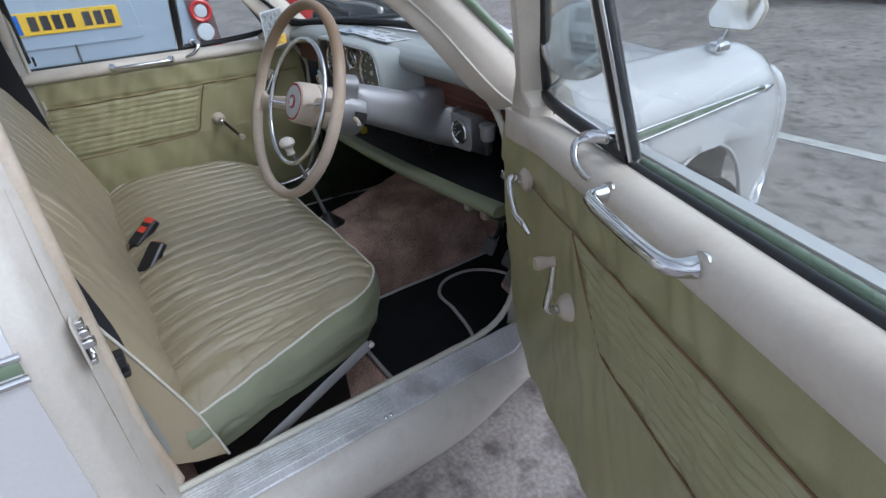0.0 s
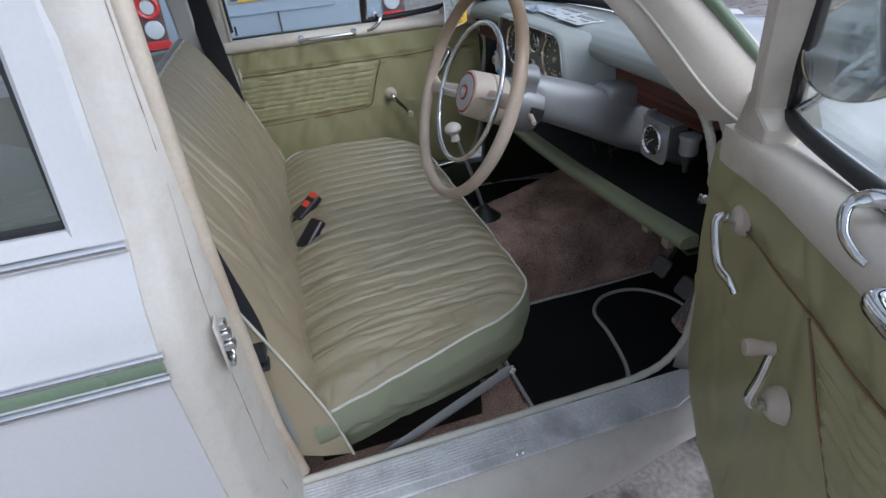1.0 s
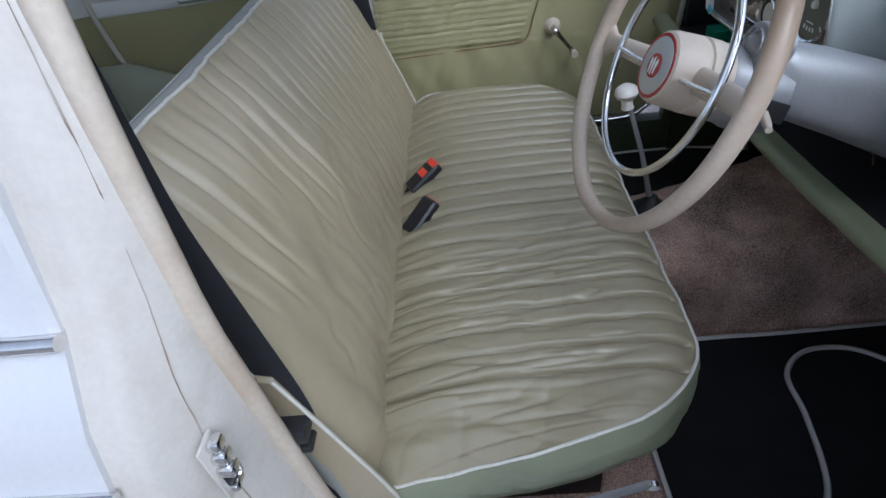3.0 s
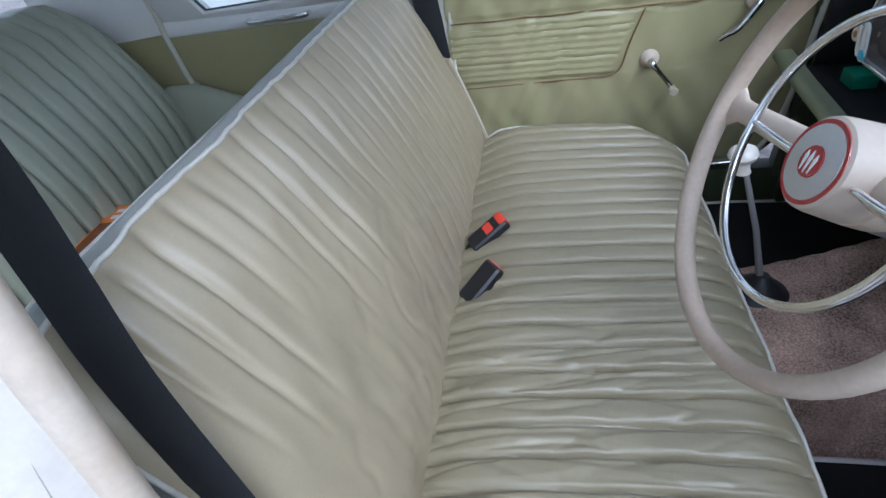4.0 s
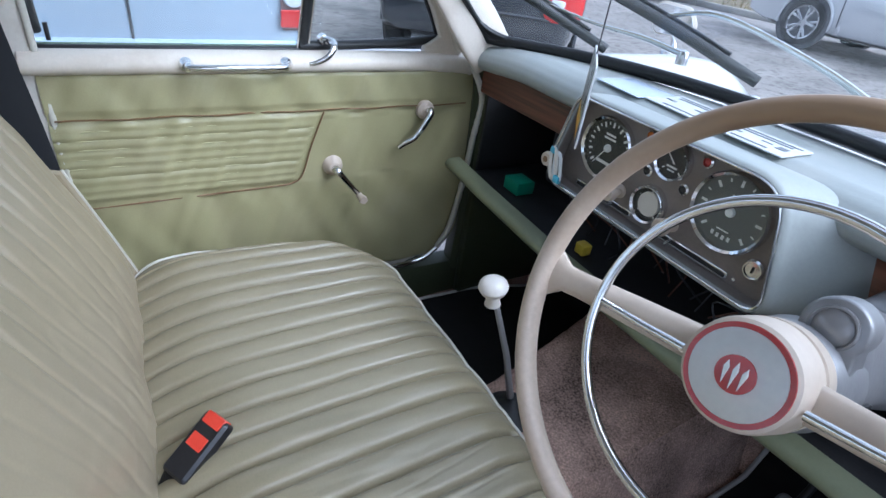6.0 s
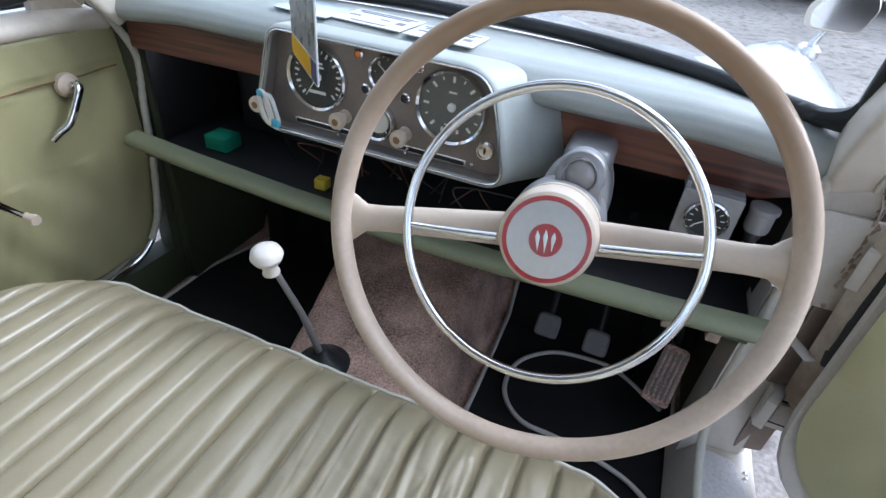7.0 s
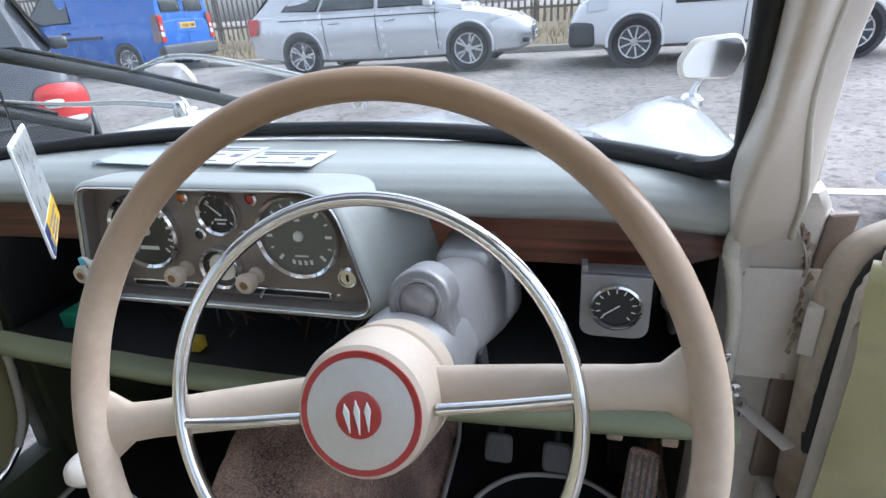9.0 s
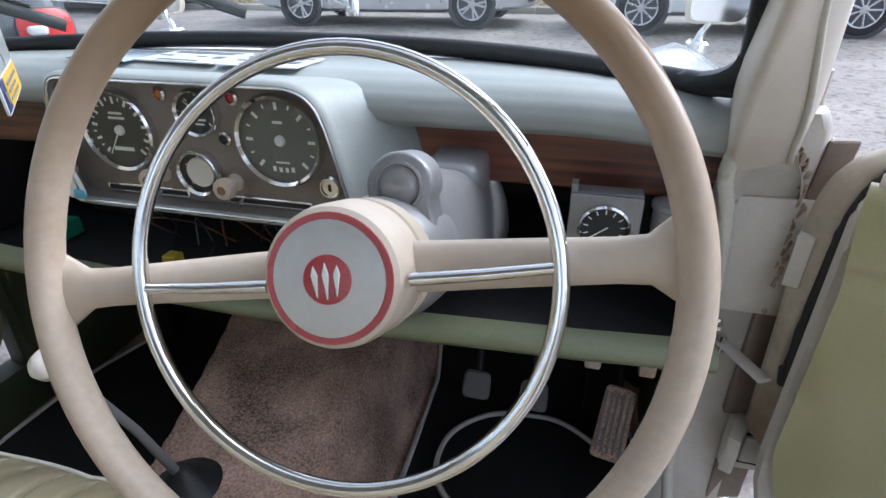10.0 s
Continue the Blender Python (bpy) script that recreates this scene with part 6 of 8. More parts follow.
def gauge(x, z, r, face, ticks, ring=0.006, needle=None, hub=0.0):
    g = lathe("gauge", [(r, 0.0), (r, 0.010), (r - ring * 0.4, 0.013), (r - ring, 0.010), (r - ring, 0.002)], CHROME, panel, "chrome-rimmed round gauge", m=on_panel(x, z), n=44)
    lathe("dial", [(0, 0.003), (r - ring, 0.003)], face, g, m=on_panel(x, z), n=36)
    rows_v, rows_f = [], []
    m = on_panel(x, z, 0.0036)
    for k in range(ticks):
        a = radians(225 - 270 * k / (ticks - 1))
        big = k % 2 == 0
        r0, r1, w = (r - ring) * (0.72 if big else 0.8), (r - ring) * 0.90, r * (0.035 if big else 0.02)
        c, s_ = math.cos(a), math.sin(a)
        b = len(rows_v)
        rows_v += [m @ Vector(p) for p in ((r0 * c - w * s_, r0 * s_ + w * c, 0), (r1 * c - w * s_, r1 * s_ + w * c, 0), (r1 * c + w * s_, r1 * s_ - w * c, 0), (r0 * c + w * s_, r0 * s_ - w * c, 0))]
        rows_f.append((b, b + 1, b + 2, b + 3))
    solid("dial_marks", rows_v, rows_f, PRINT, g, fix=False)
    if needle is not None:
        a = radians(needle)
        tube("needle", [on_panel(x, z, 0.006) @ Vector((-0.15 * r * math.cos(a), -0.15 * r * math.sin(a), 0)), on_panel(x, z, 0.006) @ Vector((0.72 * r * math.cos(a), 0.72 * r * math.sin(a), 0))], lambda t: 0.0012 - 0.0006 * t, PRINT, g, n=6)
    if hub:
        lathe("dial_hub", [(0, 0.008), (hub * 0.8, 0.0075), (hub, 0.005), (hub, 0.003)], PRINT, g, m=on_panel(x, z), n=20)
    gl = lathe("gauge_glass", [(0, 0.0095), (r - ring, 0.0095)], DIALGLASS, g, m=on_panel(x, z), n=30)
    gl.visible_shadow = False
    return g


g1 = gauge(-0.134, 0.911, 0.052, DIAL, 21, needle=235, hub=0.0065)
bars(g1, "dial_lettering", on_panel(-0.134, 0.911, 0.004), [(-0.016, -0.026, 0.030, 0.005), (-0.012, 0.014, 0.024, 0.003), (-0.010, 0.020, 0.02, 0.003)], PRINT)
g2 = gauge(0.089, 0.913, 0.055, DIALGREY, 13, needle=None, hub=0.0065)
bars(g2, "dial_lettering", on_panel(0.089, 0.913, 0.004), [(-0.014, -0.037, 0.004, 0.006), (-0.006, -0.038, 0.004, 0.006), (0.002, -0.038, 0.004, 0.006), (0.010, -0.037, 0.004, 0.006), (-0.009, -0.027, 0.018, 0.002), (-0.006, 0.02, 0.012, 0.003)], PRINT)
g3 = gauge(-0.014, 0.940, 0.0285, DIAL, 7, 0.0045, needle=140)
bars(g3, "dial_lettering", on_panel(-0.014, 0.940, 0.004), [(-0.009, -0.010, 0.018, 0.0025), (-0.006, -0.015, 0.012, 0.002)], PRINT)
g4 = gauge(-0.029, 0.865, 0.030, DIAL, 5, 0.005)
lathe("clock_face", [(0, 0.0060), (0.0185, 0.0058), (0.019, 0.003)], KNOBWHITE, g4, "white round lens", m=on_panel(-0.029, 0.865), n=30)
for x, z, c in ((-0.063, 0.959, AMBERLENS), (0.034, 0.959, RED), (-0.050, 0.910, BLACKPL), (0.015, 0.910, BLACKPL)):
    w = lathe("warning_lamp", [(0.0085, 0), (0.0085, 0.004), (0.006, 0.006), (0.0055, 0.002)], CHROME, panel, m=on_panel(x, z), n=18)
    lathe("lamp_lens", [(0, 0.004), (0.005, 0.0035), (0.0055, 0.001)], c, w, m=on_panel(x, z), n=14)
for x, z in ((-0.088, 0.858), (0.017, 0.855), (-0.238, 0.852)):
    k = lathe("pull_knob", [(0.011, 0), (0.011, 0.003), (0.006, 0.005), (0.006, 0.014), (0.012, 0.018), (0.0135, 0.026), (0.0115, 0.031), (0, 0.032)], IVORY, panel, "ivory pull knob", m=on_panel(x, z), n=24)
    lathe("knob_mark", [(0, 0.0328), (0.005, 0.0326), (0.006, 0.031)], BROWNSEAM, k, m=on_panel(x, z), n=16)
for x0, x1, z in ((-0.182, -0.055, 0.8325), (0.001, 0.119, 0.832)):
    sl = prism("slide_control", rounded([(x0, z - 0.0055, 0.003), (x1, z - 0.0055, 0.003), (x1, z + 0.0055, 0.003), (x0, z + 0.0055, 0.003)], 3), 0.0, 0.0025, CHROME, panel, "bright-edged slide control slot", to=plane_to(PF), bevel=0.0006)
    prism("slot", rounded([(x0 + 0.003, z - 0.0032, 0.002), (x1 - 0.003, z - 0.0032, 0.002), (x1 - 0.003, z + 0.0032, 0.002), (x0 + 0.003, z + 0.0032, 0.002)], 3), 0.0015, 0.003, DARKVOID, sl, to=plane_to(PF), bevel=0.0003)
    xk = x0 + (0.022 if x0 > -0.05 else 0.085)
    tube("slider", [on_panel(xk, z, 0.002) @ Vector((0, 0, 0)), on_panel(xk, z - 0.003, 0.012) @ Vector((0, 0, 0)), on_panel(xk + 0.004, z - 0.003, 0.013) @ Vector((0, 0, 0))], 0.003, CHROME, sl, n=8)
ign = lathe("ignition_lock", [(0.0145, 0), (0.0145, 0.005), (0.012, 0.008), (0.0105, 0.008), (0.0095, 0.006), (0, 0.0062)], CHROME, panel, "bright ignition lock", m=on_panel(0.1465, 0.861), n=26)
block("keyhole", (0.1450, BY - 0.0035, 0.857), (0.1480, BY - 0.0018, 0.866), DARKVOID, ign, bevel=0.0006)
for x, z in ((0.140, 0.965), (0.128, 0.833), (-0.2, 0.966)):
    lathe("panel_screw", [(0, 0.002), (0.0025, 0.0015), (0.003, 0)], CHROME, panel, m=on_panel(x, z), n=10)

# looped fob hung on the left-hand knob
fob = thing("key_fob", (-0.228, 0.278, 0.850), "white and pale blue looped fob hung on a dash knob", "key fob")
for dx, dz, mm in ((0.0, 0.0, KNOBWHITE), (0.012, -0.004, PAPER)):
    tube("loop", curve_pts([(-0.230 + dx, 0.276, 0.872 + dz), (-0.218 + dx, 0.274, 0.876 + dz), (-0.210 + dx, 0.273, 0.858 + dz), (-0.205 + dx, 0.272, 0.838 + dz), (-0.213 + dx, 0.272, 0.828 + dz), (-0.222 + dx, 0.273, 0.842 + dz)], 5, closed=True), 0.0042, mm, fob, closed=True, n=8, flat=0.5, side=(0, 1, 0))
block("blue_tab", (-0.206, 0.268, 0.824), (-0.190, 0.276, 0.838), BLUEPL, fob, "blue tab", bevel=0.003)
block("blue_tab", (-0.232, 0.272, 0.868), (-0.218, 0.279, 0.880), BLUEPL, fob, bevel=0.003)

# rally plates laid on the dash top
for nm, x0, x1, y0, y1, yaw, lines in (("rally_plate", -0.020, 0.092, 0.356, 0.428, -2, 1), ("rally_plate", -0.150, -0.026, 0.366, 0.452, -4, 1), ("rally_plate", -0.255, -0.150, 0.36, 0.445, -5, 0)):
    cx, cy = (x0 + x1) / 2, (y0 + y1) / 2
    t = thing(nm, (cx, cy, 0.982), "printed plaque lying on the dash top", "plaque", "plaques on the dash")
    m = Matrix.Translation((cx, cy, 0.9832)) @ pose(0, 0, 0, 0, 0, yaw)
    w, h = (x1 - x0) / 2, (y1 - y0) / 2
    prism("plaque", rounded([(-w, -h, 0.002), (w, -h, 0.002), (w, h, 0.002), (-w, h, 0.002)], 2), 0, 0.0018, PAPER if lines else BLUEGREYCAR, t, to=plane_to(m), bevel=0.0004)
    if lines:
        bars(t, "lettering", m @ Matrix.Translation((0, 0, 0.0018)), [(-w + 0.008, h - 0.014, 2 * w - 0.016, 0.005), (-w + 0.014, h - 0.024, 2 * w - 0.03, 0.005), (-w * 0.5, -h + 0.008, w, 0.005), (-w + 0.01, -0.006, 0.02, 0.006), (0.005, -0.004, 0.016, 0.004), (w - 0.026, -0.012, 0.014, 0.014)], PRINTGREY)

# clutter on the shelf
gb = thing("small_green_box", (-0.47, 0.42, 0.661), "small green plastic box on the parcel shelf", "box")
block("box", (-0.495, 0.40, 0.661), (-0.44, 0.45, 0.692), GREENBOX, gb, bevel=0.003)
loom = thing("wiring_loom", (-0.12, 0.40, 0.663), "loose wires with a yellow connector behind the dash", "wires")
for k in range(9):
    a = Vector((-0.30 + 0.05 * k, 0.45 + random.uniform(-0.03, 0.05), 0.663))
    pts = [a, a + Vector((random.uniform(-0.04, 0.06), random.uniform(-0.04, 0.03), random.uniform(0.03, 0.07))), a + Vector((random.uniform(0.02, 0.10), random.uniform(-0.05, 0.02), random.uniform(0.02, 0.06))), a + Vector((random.uniform(0.02, 0.12), random.uniform(-0.05, 0.05), 0.0))]
    tube("wire", curve_pts(pts, 6), 0.0018, COPPER if k % 2 else BLACKPL, loom, n=5)
block("connector", (-0.205, 0.372, 0.661), (-0.180, 0.395, 0.683), YELLOWPL, loom, "yellow connector", bevel=0.003)
heater = thing("heater_unit", (-0.42, 0.62, 0.661), "black heater housing under the dash", "heater")
block("housing", (-0.50, 0.52, 0.661), (-0.30, 0.74, 0.86), BLACKPL, heater, bevel=0.02, seg=4)

# extra gauge on a bracket under the dash, with a switch beside it
xg = thing("accessory_gauge", (0.455, 0.33, 0.86), "round dial on a grey bracket under the dash", "gauge")
o = rounded([(0.420, 0.793, 0.018), (0.496, 0.793, 0.018), (0.496, 0.872, 0.003), (0.420, 0.872, 0.003)], 6)
MX = frame_to((0, 0.325, 0), (1, 0, 0), (0, 0, 1))
bracket = prism("bracket", o, 0, 0.004, SHROUD, xg, "grey metal bracket", to=plane_to(MX), bevel=0.001)
block("bracket_tab", (0.420, 0.326, 0.870), (0.427, 0.345, 0.881), SHROUD, xg, bevel=0.001)
block("bracket_flange", (0.420, 0.329, 0.868), (0.496, 0.352, 0.8725), SHROUD, xg, bevel=0.001)
mg = MX @ Matrix.Translation((0.459, 0.836, 0.004)) @ Matrix.Diagonal((0.91, 0.91, 0.95, 1.0))
lathe("gauge_rim", [(0.031, 0), (0.031, 0.008), (0.0285, 0.010), (0.0265, 0.006)], CHROME, xg, m=mg, n=36)
lathe("dial", [(0, 0.004), (0.027, 0.004)], DIAL, xg, m=mg, n=30)
tick_v, tick_f = [], []
for k in range(11):
    a = radians(225 - 27 * k)
    c, s_ = math.cos(a), math.sin(a)
    b = len(tick_v)
    tick_v += [mg @ Vector(p) for p in ((0.019 * c - 0.0008 * s_, 0.019 * s_ + 0.0008 * c, 0.0046), (0.0245 * c - 0.0008 * s_, 0.0245 * s_ + 0.0008 * c, 0.0046), (0.0245 * c + 0.0008 * s_, 0.0245 * s_ - 0.0008 * c, 0.0046), (0.019 * c + 0.0008 * s_, 0.019 * s_ - 0.0008 * c, 0.0046))]
    tick_f.append((b, b + 1, b + 2, b + 3))
solid("dial_marks", tick_v, tick_f, PRINT, xg, fix=False)
tube("needle", [mg @ Vector((0.004, 0.003, 0.006)), mg @ Vector((-0.015, -0.012, 0.006))], 0.0008, PRINT, xg, n=6)
sw = thing("toggle_switch_unit", (0.53, 0.335, 0.80), "grey cylindrical switch with black body under the dash", "switch")
lathe("barrel", [(0, 0.0), (0.015, 0.0), (0.0165, 0.004), (0.0165, 0.028), (0.019, 0.030), (0.019, 0.036), (0.012, 0.039), (0, 0.040)], SHROUD, sw, m=Matrix.Translation((0.525, 0.345, 0.826)), n=20)
lathe("stem", [(0, 0.0), (0.005, 0.001), (0.006, 0.012), (0.010, 0.026), (0.011, 0.040), (0, 0.041)], BLACKPL, sw, m=Matrix.Translation((0.525, 0.345, 0.790)), n=16)
kk = thing("ignition_key", (0.578, 0.345, 0.752), "bright key standing in a lock under the dash", "key")
lathe("lock", [(0, 0.012), (0.007, 0.011), (0.009, 0)], CHROME, kk, m=frame_to((0.580, 0.352, 0.758), (1, 0, 0), (0, 0, 1)), n=16)
tube("key_bow", curve_pts([(0.578, 0.340, 0.760), (0.583, 0.336, 0.772), (0.587, 0.335, 0.774), (0.588, 0.336, 0.768), (0.583, 0.340, 0.758)], 4), 0.0018, CHROME, kk, n=8)

# hanging card behind the screen
card = thing("hanging_card", (-0.035, 0.12, 1.05), "small photo card with a yellow band hanging on a thread", "card")
mc = frame_to((-0.004, 0.090, 1.043), (-0.731, 0.682, 0.0), (0, 0, 1))
o = rounded([(-0.060, -0.043, 0.004), (0.060, -0.043, 0.004), (0.060, 0.043, 0.004), (-0.060, 0.043, 0.004)], 3)
prism("board", o, -0.001, 0.001, PAPER, card, to=plane_to(mc), bevel=0.0003)
for hh, sg in ((0.001, 1), (-0.001, -1)):
    prism("photo", rounded([(-0.057, -0.018, 0.001), (0.057, -0.018, 0.001), (0.057, 0.040, 0.001), (-0.057, 0.040, 0.001)], 2), hh, hh + sg * 0.0006, CARDPHOTO, card, "grey photograph print", to=plane_to(mc), bevel=0.0002)
    prism("yellow_band", rounded([(-0.034, -0.041, 0.001), (0.058, -0.041, 0.001), (0.058, -0.020, 0.001), (-0.034, -0.020, 0.001)], 2), hh, hh + sg * 0.0006, CARDYELLOW, card, "yellow band", to=plane_to(mc), bevel=0.0002)
    prism("navy_patch", rounded([(-0.058, -0.041, 0.001), (-0.036, -0.041, 0.001), (-0.036, -0.020, 0.001), (-0.058, -0.020, 0.001)], 2), hh, hh + sg * 0.0006, CARDNAVY, card, "navy patch", to=plane_to(mc), bevel=0.0002)
mb2 = mc @ Matrix.Translation((0, 0, 0.0017))
bars(card, "lettering", mb2, [(-0.030, -0.027, 0.07, 0.0022), (-0.030, -0.032, 0.055, 0.0018), (-0.030, -0.037, 0.06, 0.0018), (-0.053, -0.036, 0.012, 0.008)], PRINTGREY)
tube("thread", [mc @ Vector((0, 0.042, 0)), mc @ Vector((0.004, 0.12, 0.0)), Vector((-0.01, 0.05, 1.33))], 0.0008, BLACKPL, card, n=5)

# ---- steering ----
WC, WX = Vector((0.295, 0.004, 0.934)), Vector((0.984, 0.113, 0.139))
WN = Vector((0.04, -1.0, 0.40)).normalized()
WX = (WX - WN * WX.dot(WN)).normalized()
WU = WN.cross(WX)
WM = frame_to(WC, WX, WU)  # z to the driver
WH = WM @ Matrix.Translation((0, 0, -0.006))
wheel = thing("steering_wheel", WC, "two-spoke beige steering wheel with a chrome horn ring", "steering wheel")


def on_wheel(x, y, z):
    return WM @ Vector((x, y, z))


ring_pts = [on_wheel(0.195 * math.cos(a), 0.195 * math.sin(a), 0.0) for a in [2 * math.pi * k / 96 for k in range(96)]]
NZ = WM.to_3x3() @ Vector((0, 0, 1))
tube("rim", ring_pts, 0.0097, RIMTAN, wheel, "worn beige rim", closed=True, n=16, flat=1.25, side=NZ)
for s in (1, -1):
    st = []
    for t in [k / 10 for k in range(11)]:
        x = 0.035 + (0.190 - 0.035) * t
        half = 0.0165 - 0.0045 * t + 0.014 * max(0, (t - 0.86) / 0.14) ** 2
        z = -0.036 + 0.014 * t + 0.014 * t * t
        th = 0.010 - 0.002 * t
        st.append([on_wheel(s * x, half * math.sin(a) * 1.0, z + th * math.cos(a)) for a in [2 * math.pi * k / 14 for k in range(14)]])
    loft("spoke", st, IVORY, wheel, "ivory spoke")
    tube("horn_ring_arm", [on_wheel(s * 0.045, -0.004, -0.010), on_wheel(s * 0.085, -0.003, -0.007), on_wheel(s * 0.127, -0.001, -0.005)], lambda t: 0.0040 - 0.0008 * t, CHROME, wheel, "chrome horn ring arm", n=10)
lathe("hub", [(r_ * 0.93, h_) for r_, h_ in [(0.0, -0.075), (0.046, -0.075), (0.049, -0.060), (0.049, -0.040), (0.0462, -0.0385), (0.0462, -0.036), (0.0485, -0.034), (0.0465, -0.004), (0.0445, 0.004), (0.041, 0.0065)]], IVORY, wheel, "ivory hub", m=WH, n=48)
lathe("red_ring", [(0.0385, 0.0062), (0.0382, 0.0074), (0.0342, 0.0070), (0.0338, 0.0058)], RED, wheel, "red enamel ring", m=WH, n=48)
lathe("hub_disc", [(0.0344, 0.0060), (0.034, 0.0078), (0.020, 0.0086), (0.0, 0.0088)], SILVERHUB, wheel, "turned silver hub disc", m=WH, n=48)
lathe("emblem", [(0.0145, 0.0082), (0.0142, 0.0102), (0, 0.0106)], RED, wheel, "red round emblem with three white darts", m=WH, n=32)
for k in (-1, 0, 1):
    o = [(0.0072 * k, 0.0098 - 0.0016 * abs(k)), (0.0020 + 0.0068 * k, 0.0030), (0.0060 * k, -0.0112 + 0.0014 * abs(k)), (-0.0020 + 0.0068 * k, 0.0030)]
    prism("dart", o, 0.0100, 0.0118, PRINT, wheel, to=plane_to(WH), bevel=0.0004)
tube("horn_ring", [on_wheel(0.129 * math.cos(a), 0.129 * math.sin(a), -0.005) for a in [2 * math.pi * k / 80 for k in range(80)]], 0.0047, CHROME, wheel, "chrome horn ring", closed=True, n=12)

PANELLENS = surface("clear_grey_lens", (0.21, 0.205, 0.205), 0.12, var=0.06, big=30, bump=0.05, coat=0.6)
column = thing("steering_column", on_wheel(0, 0, -0.2), "silver-grey painted steering column shroud with an indicator housing", "steering column")
lathe("column_collar", [(0.0, -0.074), (0.043, -0.074), (0.046, -0.080), (0.047, -0.105), (0.050, -0.112), (0.050, -0.150), (0.0, -0.150)], SHROUD, column, "silver-grey collar", m=WM, n=36)
st = []
for y, cx, zt, zb, wt, wb in ((0.126, 0.296, 0.930, 0.872, 0.014, 0.032), (0.129, 0.296, 0.938, 0.866, 0.019, 0.040), (0.137, 0.295, 0.946, 0.861, 0.024, 0.045), (0.165, 0.292, 0.944, 0.848, 0.029, 0.048), (0.22, 0.289, 0.926, 0.820, 0.034, 0.050), (0.28, 0.288, 0.904, 0.788, 0.037, 0.051), (0.34, 0.287, 0.880, 0.757, 0.040, 0.052), (0.40, 0.286, 0.858, 0.730, 0.042, 0.052), (0.50, 0.284, 0.82, 0.68, 0.04, 0.05)):
    ring_s = []
    for k in range(32):
        a = 2 * math.pi * k / 32
        c, q = math.cos(a), math.sin(a)
        zz = (zt + zb) / 2 + (zt - zb) / 2 * math.copysign(abs(q) ** 0.75, q)
        share = smooth01((zz - zb) / (zt - zb))
        ring_s.append((cx + (wb + (wt - wb) * share) * math.copysign(abs(c) ** 0.75, c), y - 0.10 * (zz - 0.9), zz))
    st.append(ring_s)
loft("shroud", st, SHROUD, column, "silver-grey pressed shroud", angle=50)
block("column_bracket", (0.255, 0.300, 0.842), (0.322, 0.40, 0.900), SHROUD, column, "grey pressed bracket over the column", bevel=0.016, seg=4)
ML = frame_to((0.301, 0.110, 0.950), (1, 0.05, 0), (0, 0.30, 1))
key_o = [(0.0255 * math.cos(radians(a)), 0.0255 * math.sin(radians(a))) for a in range(-25, 206, 15)] + [(-0.0265, -0.022), (-0.029, -0.036), (-0.032, -0.046), (-0.034, -0.054), (0.034, -0.054), (0.032, -0.046), (0.029, -0.036), (0.0265, -0.022)]
loft("lens_housing", [[ML @ Vector((a * k, b * k + q, h)) for a, b in key_o] for k, q, h in ((0.90, 0, 0.0), (0.97, 0, -0.0015), (1.0, 0, -0.005), (1.0, 0, -0.020), (0.98, 0.001, -0.036))], SHROUD, column, "silver-grey keyhole-shaped indicator housing", angle=45)
lathe("housing_lens", [(0.0185, -0.001), (0.0180, 0.003), (0.0165, 0.0035), (0.0150, 0.0010), (0.010, 0.0045), (0, 0.006)], PANELLENS, column, "round grey lens", m=ML, n=30)
block("column_slot", (-0.009, -0.022, -0.150), (0.009, 0.002, -0.120), DARKVOID, column, bevel=0.002, to=lambda p: on_wheel(0.0545 + p.x * 0.2, p.y, p.z))
tube("indicator_stalk", [on_wheel(0.045, -0.012, -0.125), on_wheel(0.075, -0.022, -0.118), on_wheel(0.090, -0.026, -0.112)], lambda t: 0.006 - 0.002 * t, IVORY, column, n=8)
tube("column_tube", [on_wheel(0, 0, -0.40), on_wheel(0, -0.01, -0.75)], 0.022, DARKVOID, column, n=14)

# gear lever
gear = thing("gear_lever", (-0.058, 0.165, 0.45), "floor gear lever with a white mushroom knob", "gear lever")
g0, g1_ = Vector((-0.056, 0.160, 0.462)), Vector((-0.088, 0.092, 0.712))
tube("lever", [g0, g0.lerp(g1_, 0.5) + Vector((0.004, 0.004, 0)), g1_], lambda t: 0.0065 - 0.002 * t, SHROUD, gear, n=10)
mk = frame_to(g1_ + Vector((0, 0, -0.008)), (1, 0, 0), (0.0, 0.95, 0.15))
lathe("knob", [(0, 0.036), (0.012, 0.035), (0.021, 0.028), (0.0235, 0.020), (0.020, 0.012), (0.012, 0.006), (0.011, -0.008), (0.013, -0.014), (0.0, -0.014)], KNOBWHITE, gear, "white plastic knob", m=mk, n=28)
lathe("boot", [(0.052, -0.012), (0.050, 0.004), (0.036, 0.012), (0.030, 0.022), (0.020, 0.028), (0.010, 0.044), (0, 0.045)], BLACKRUB, gear, "black rubber gaiter", m=Matrix.Translation(g0 + Vector((0, 0, -0.018))), n=26)

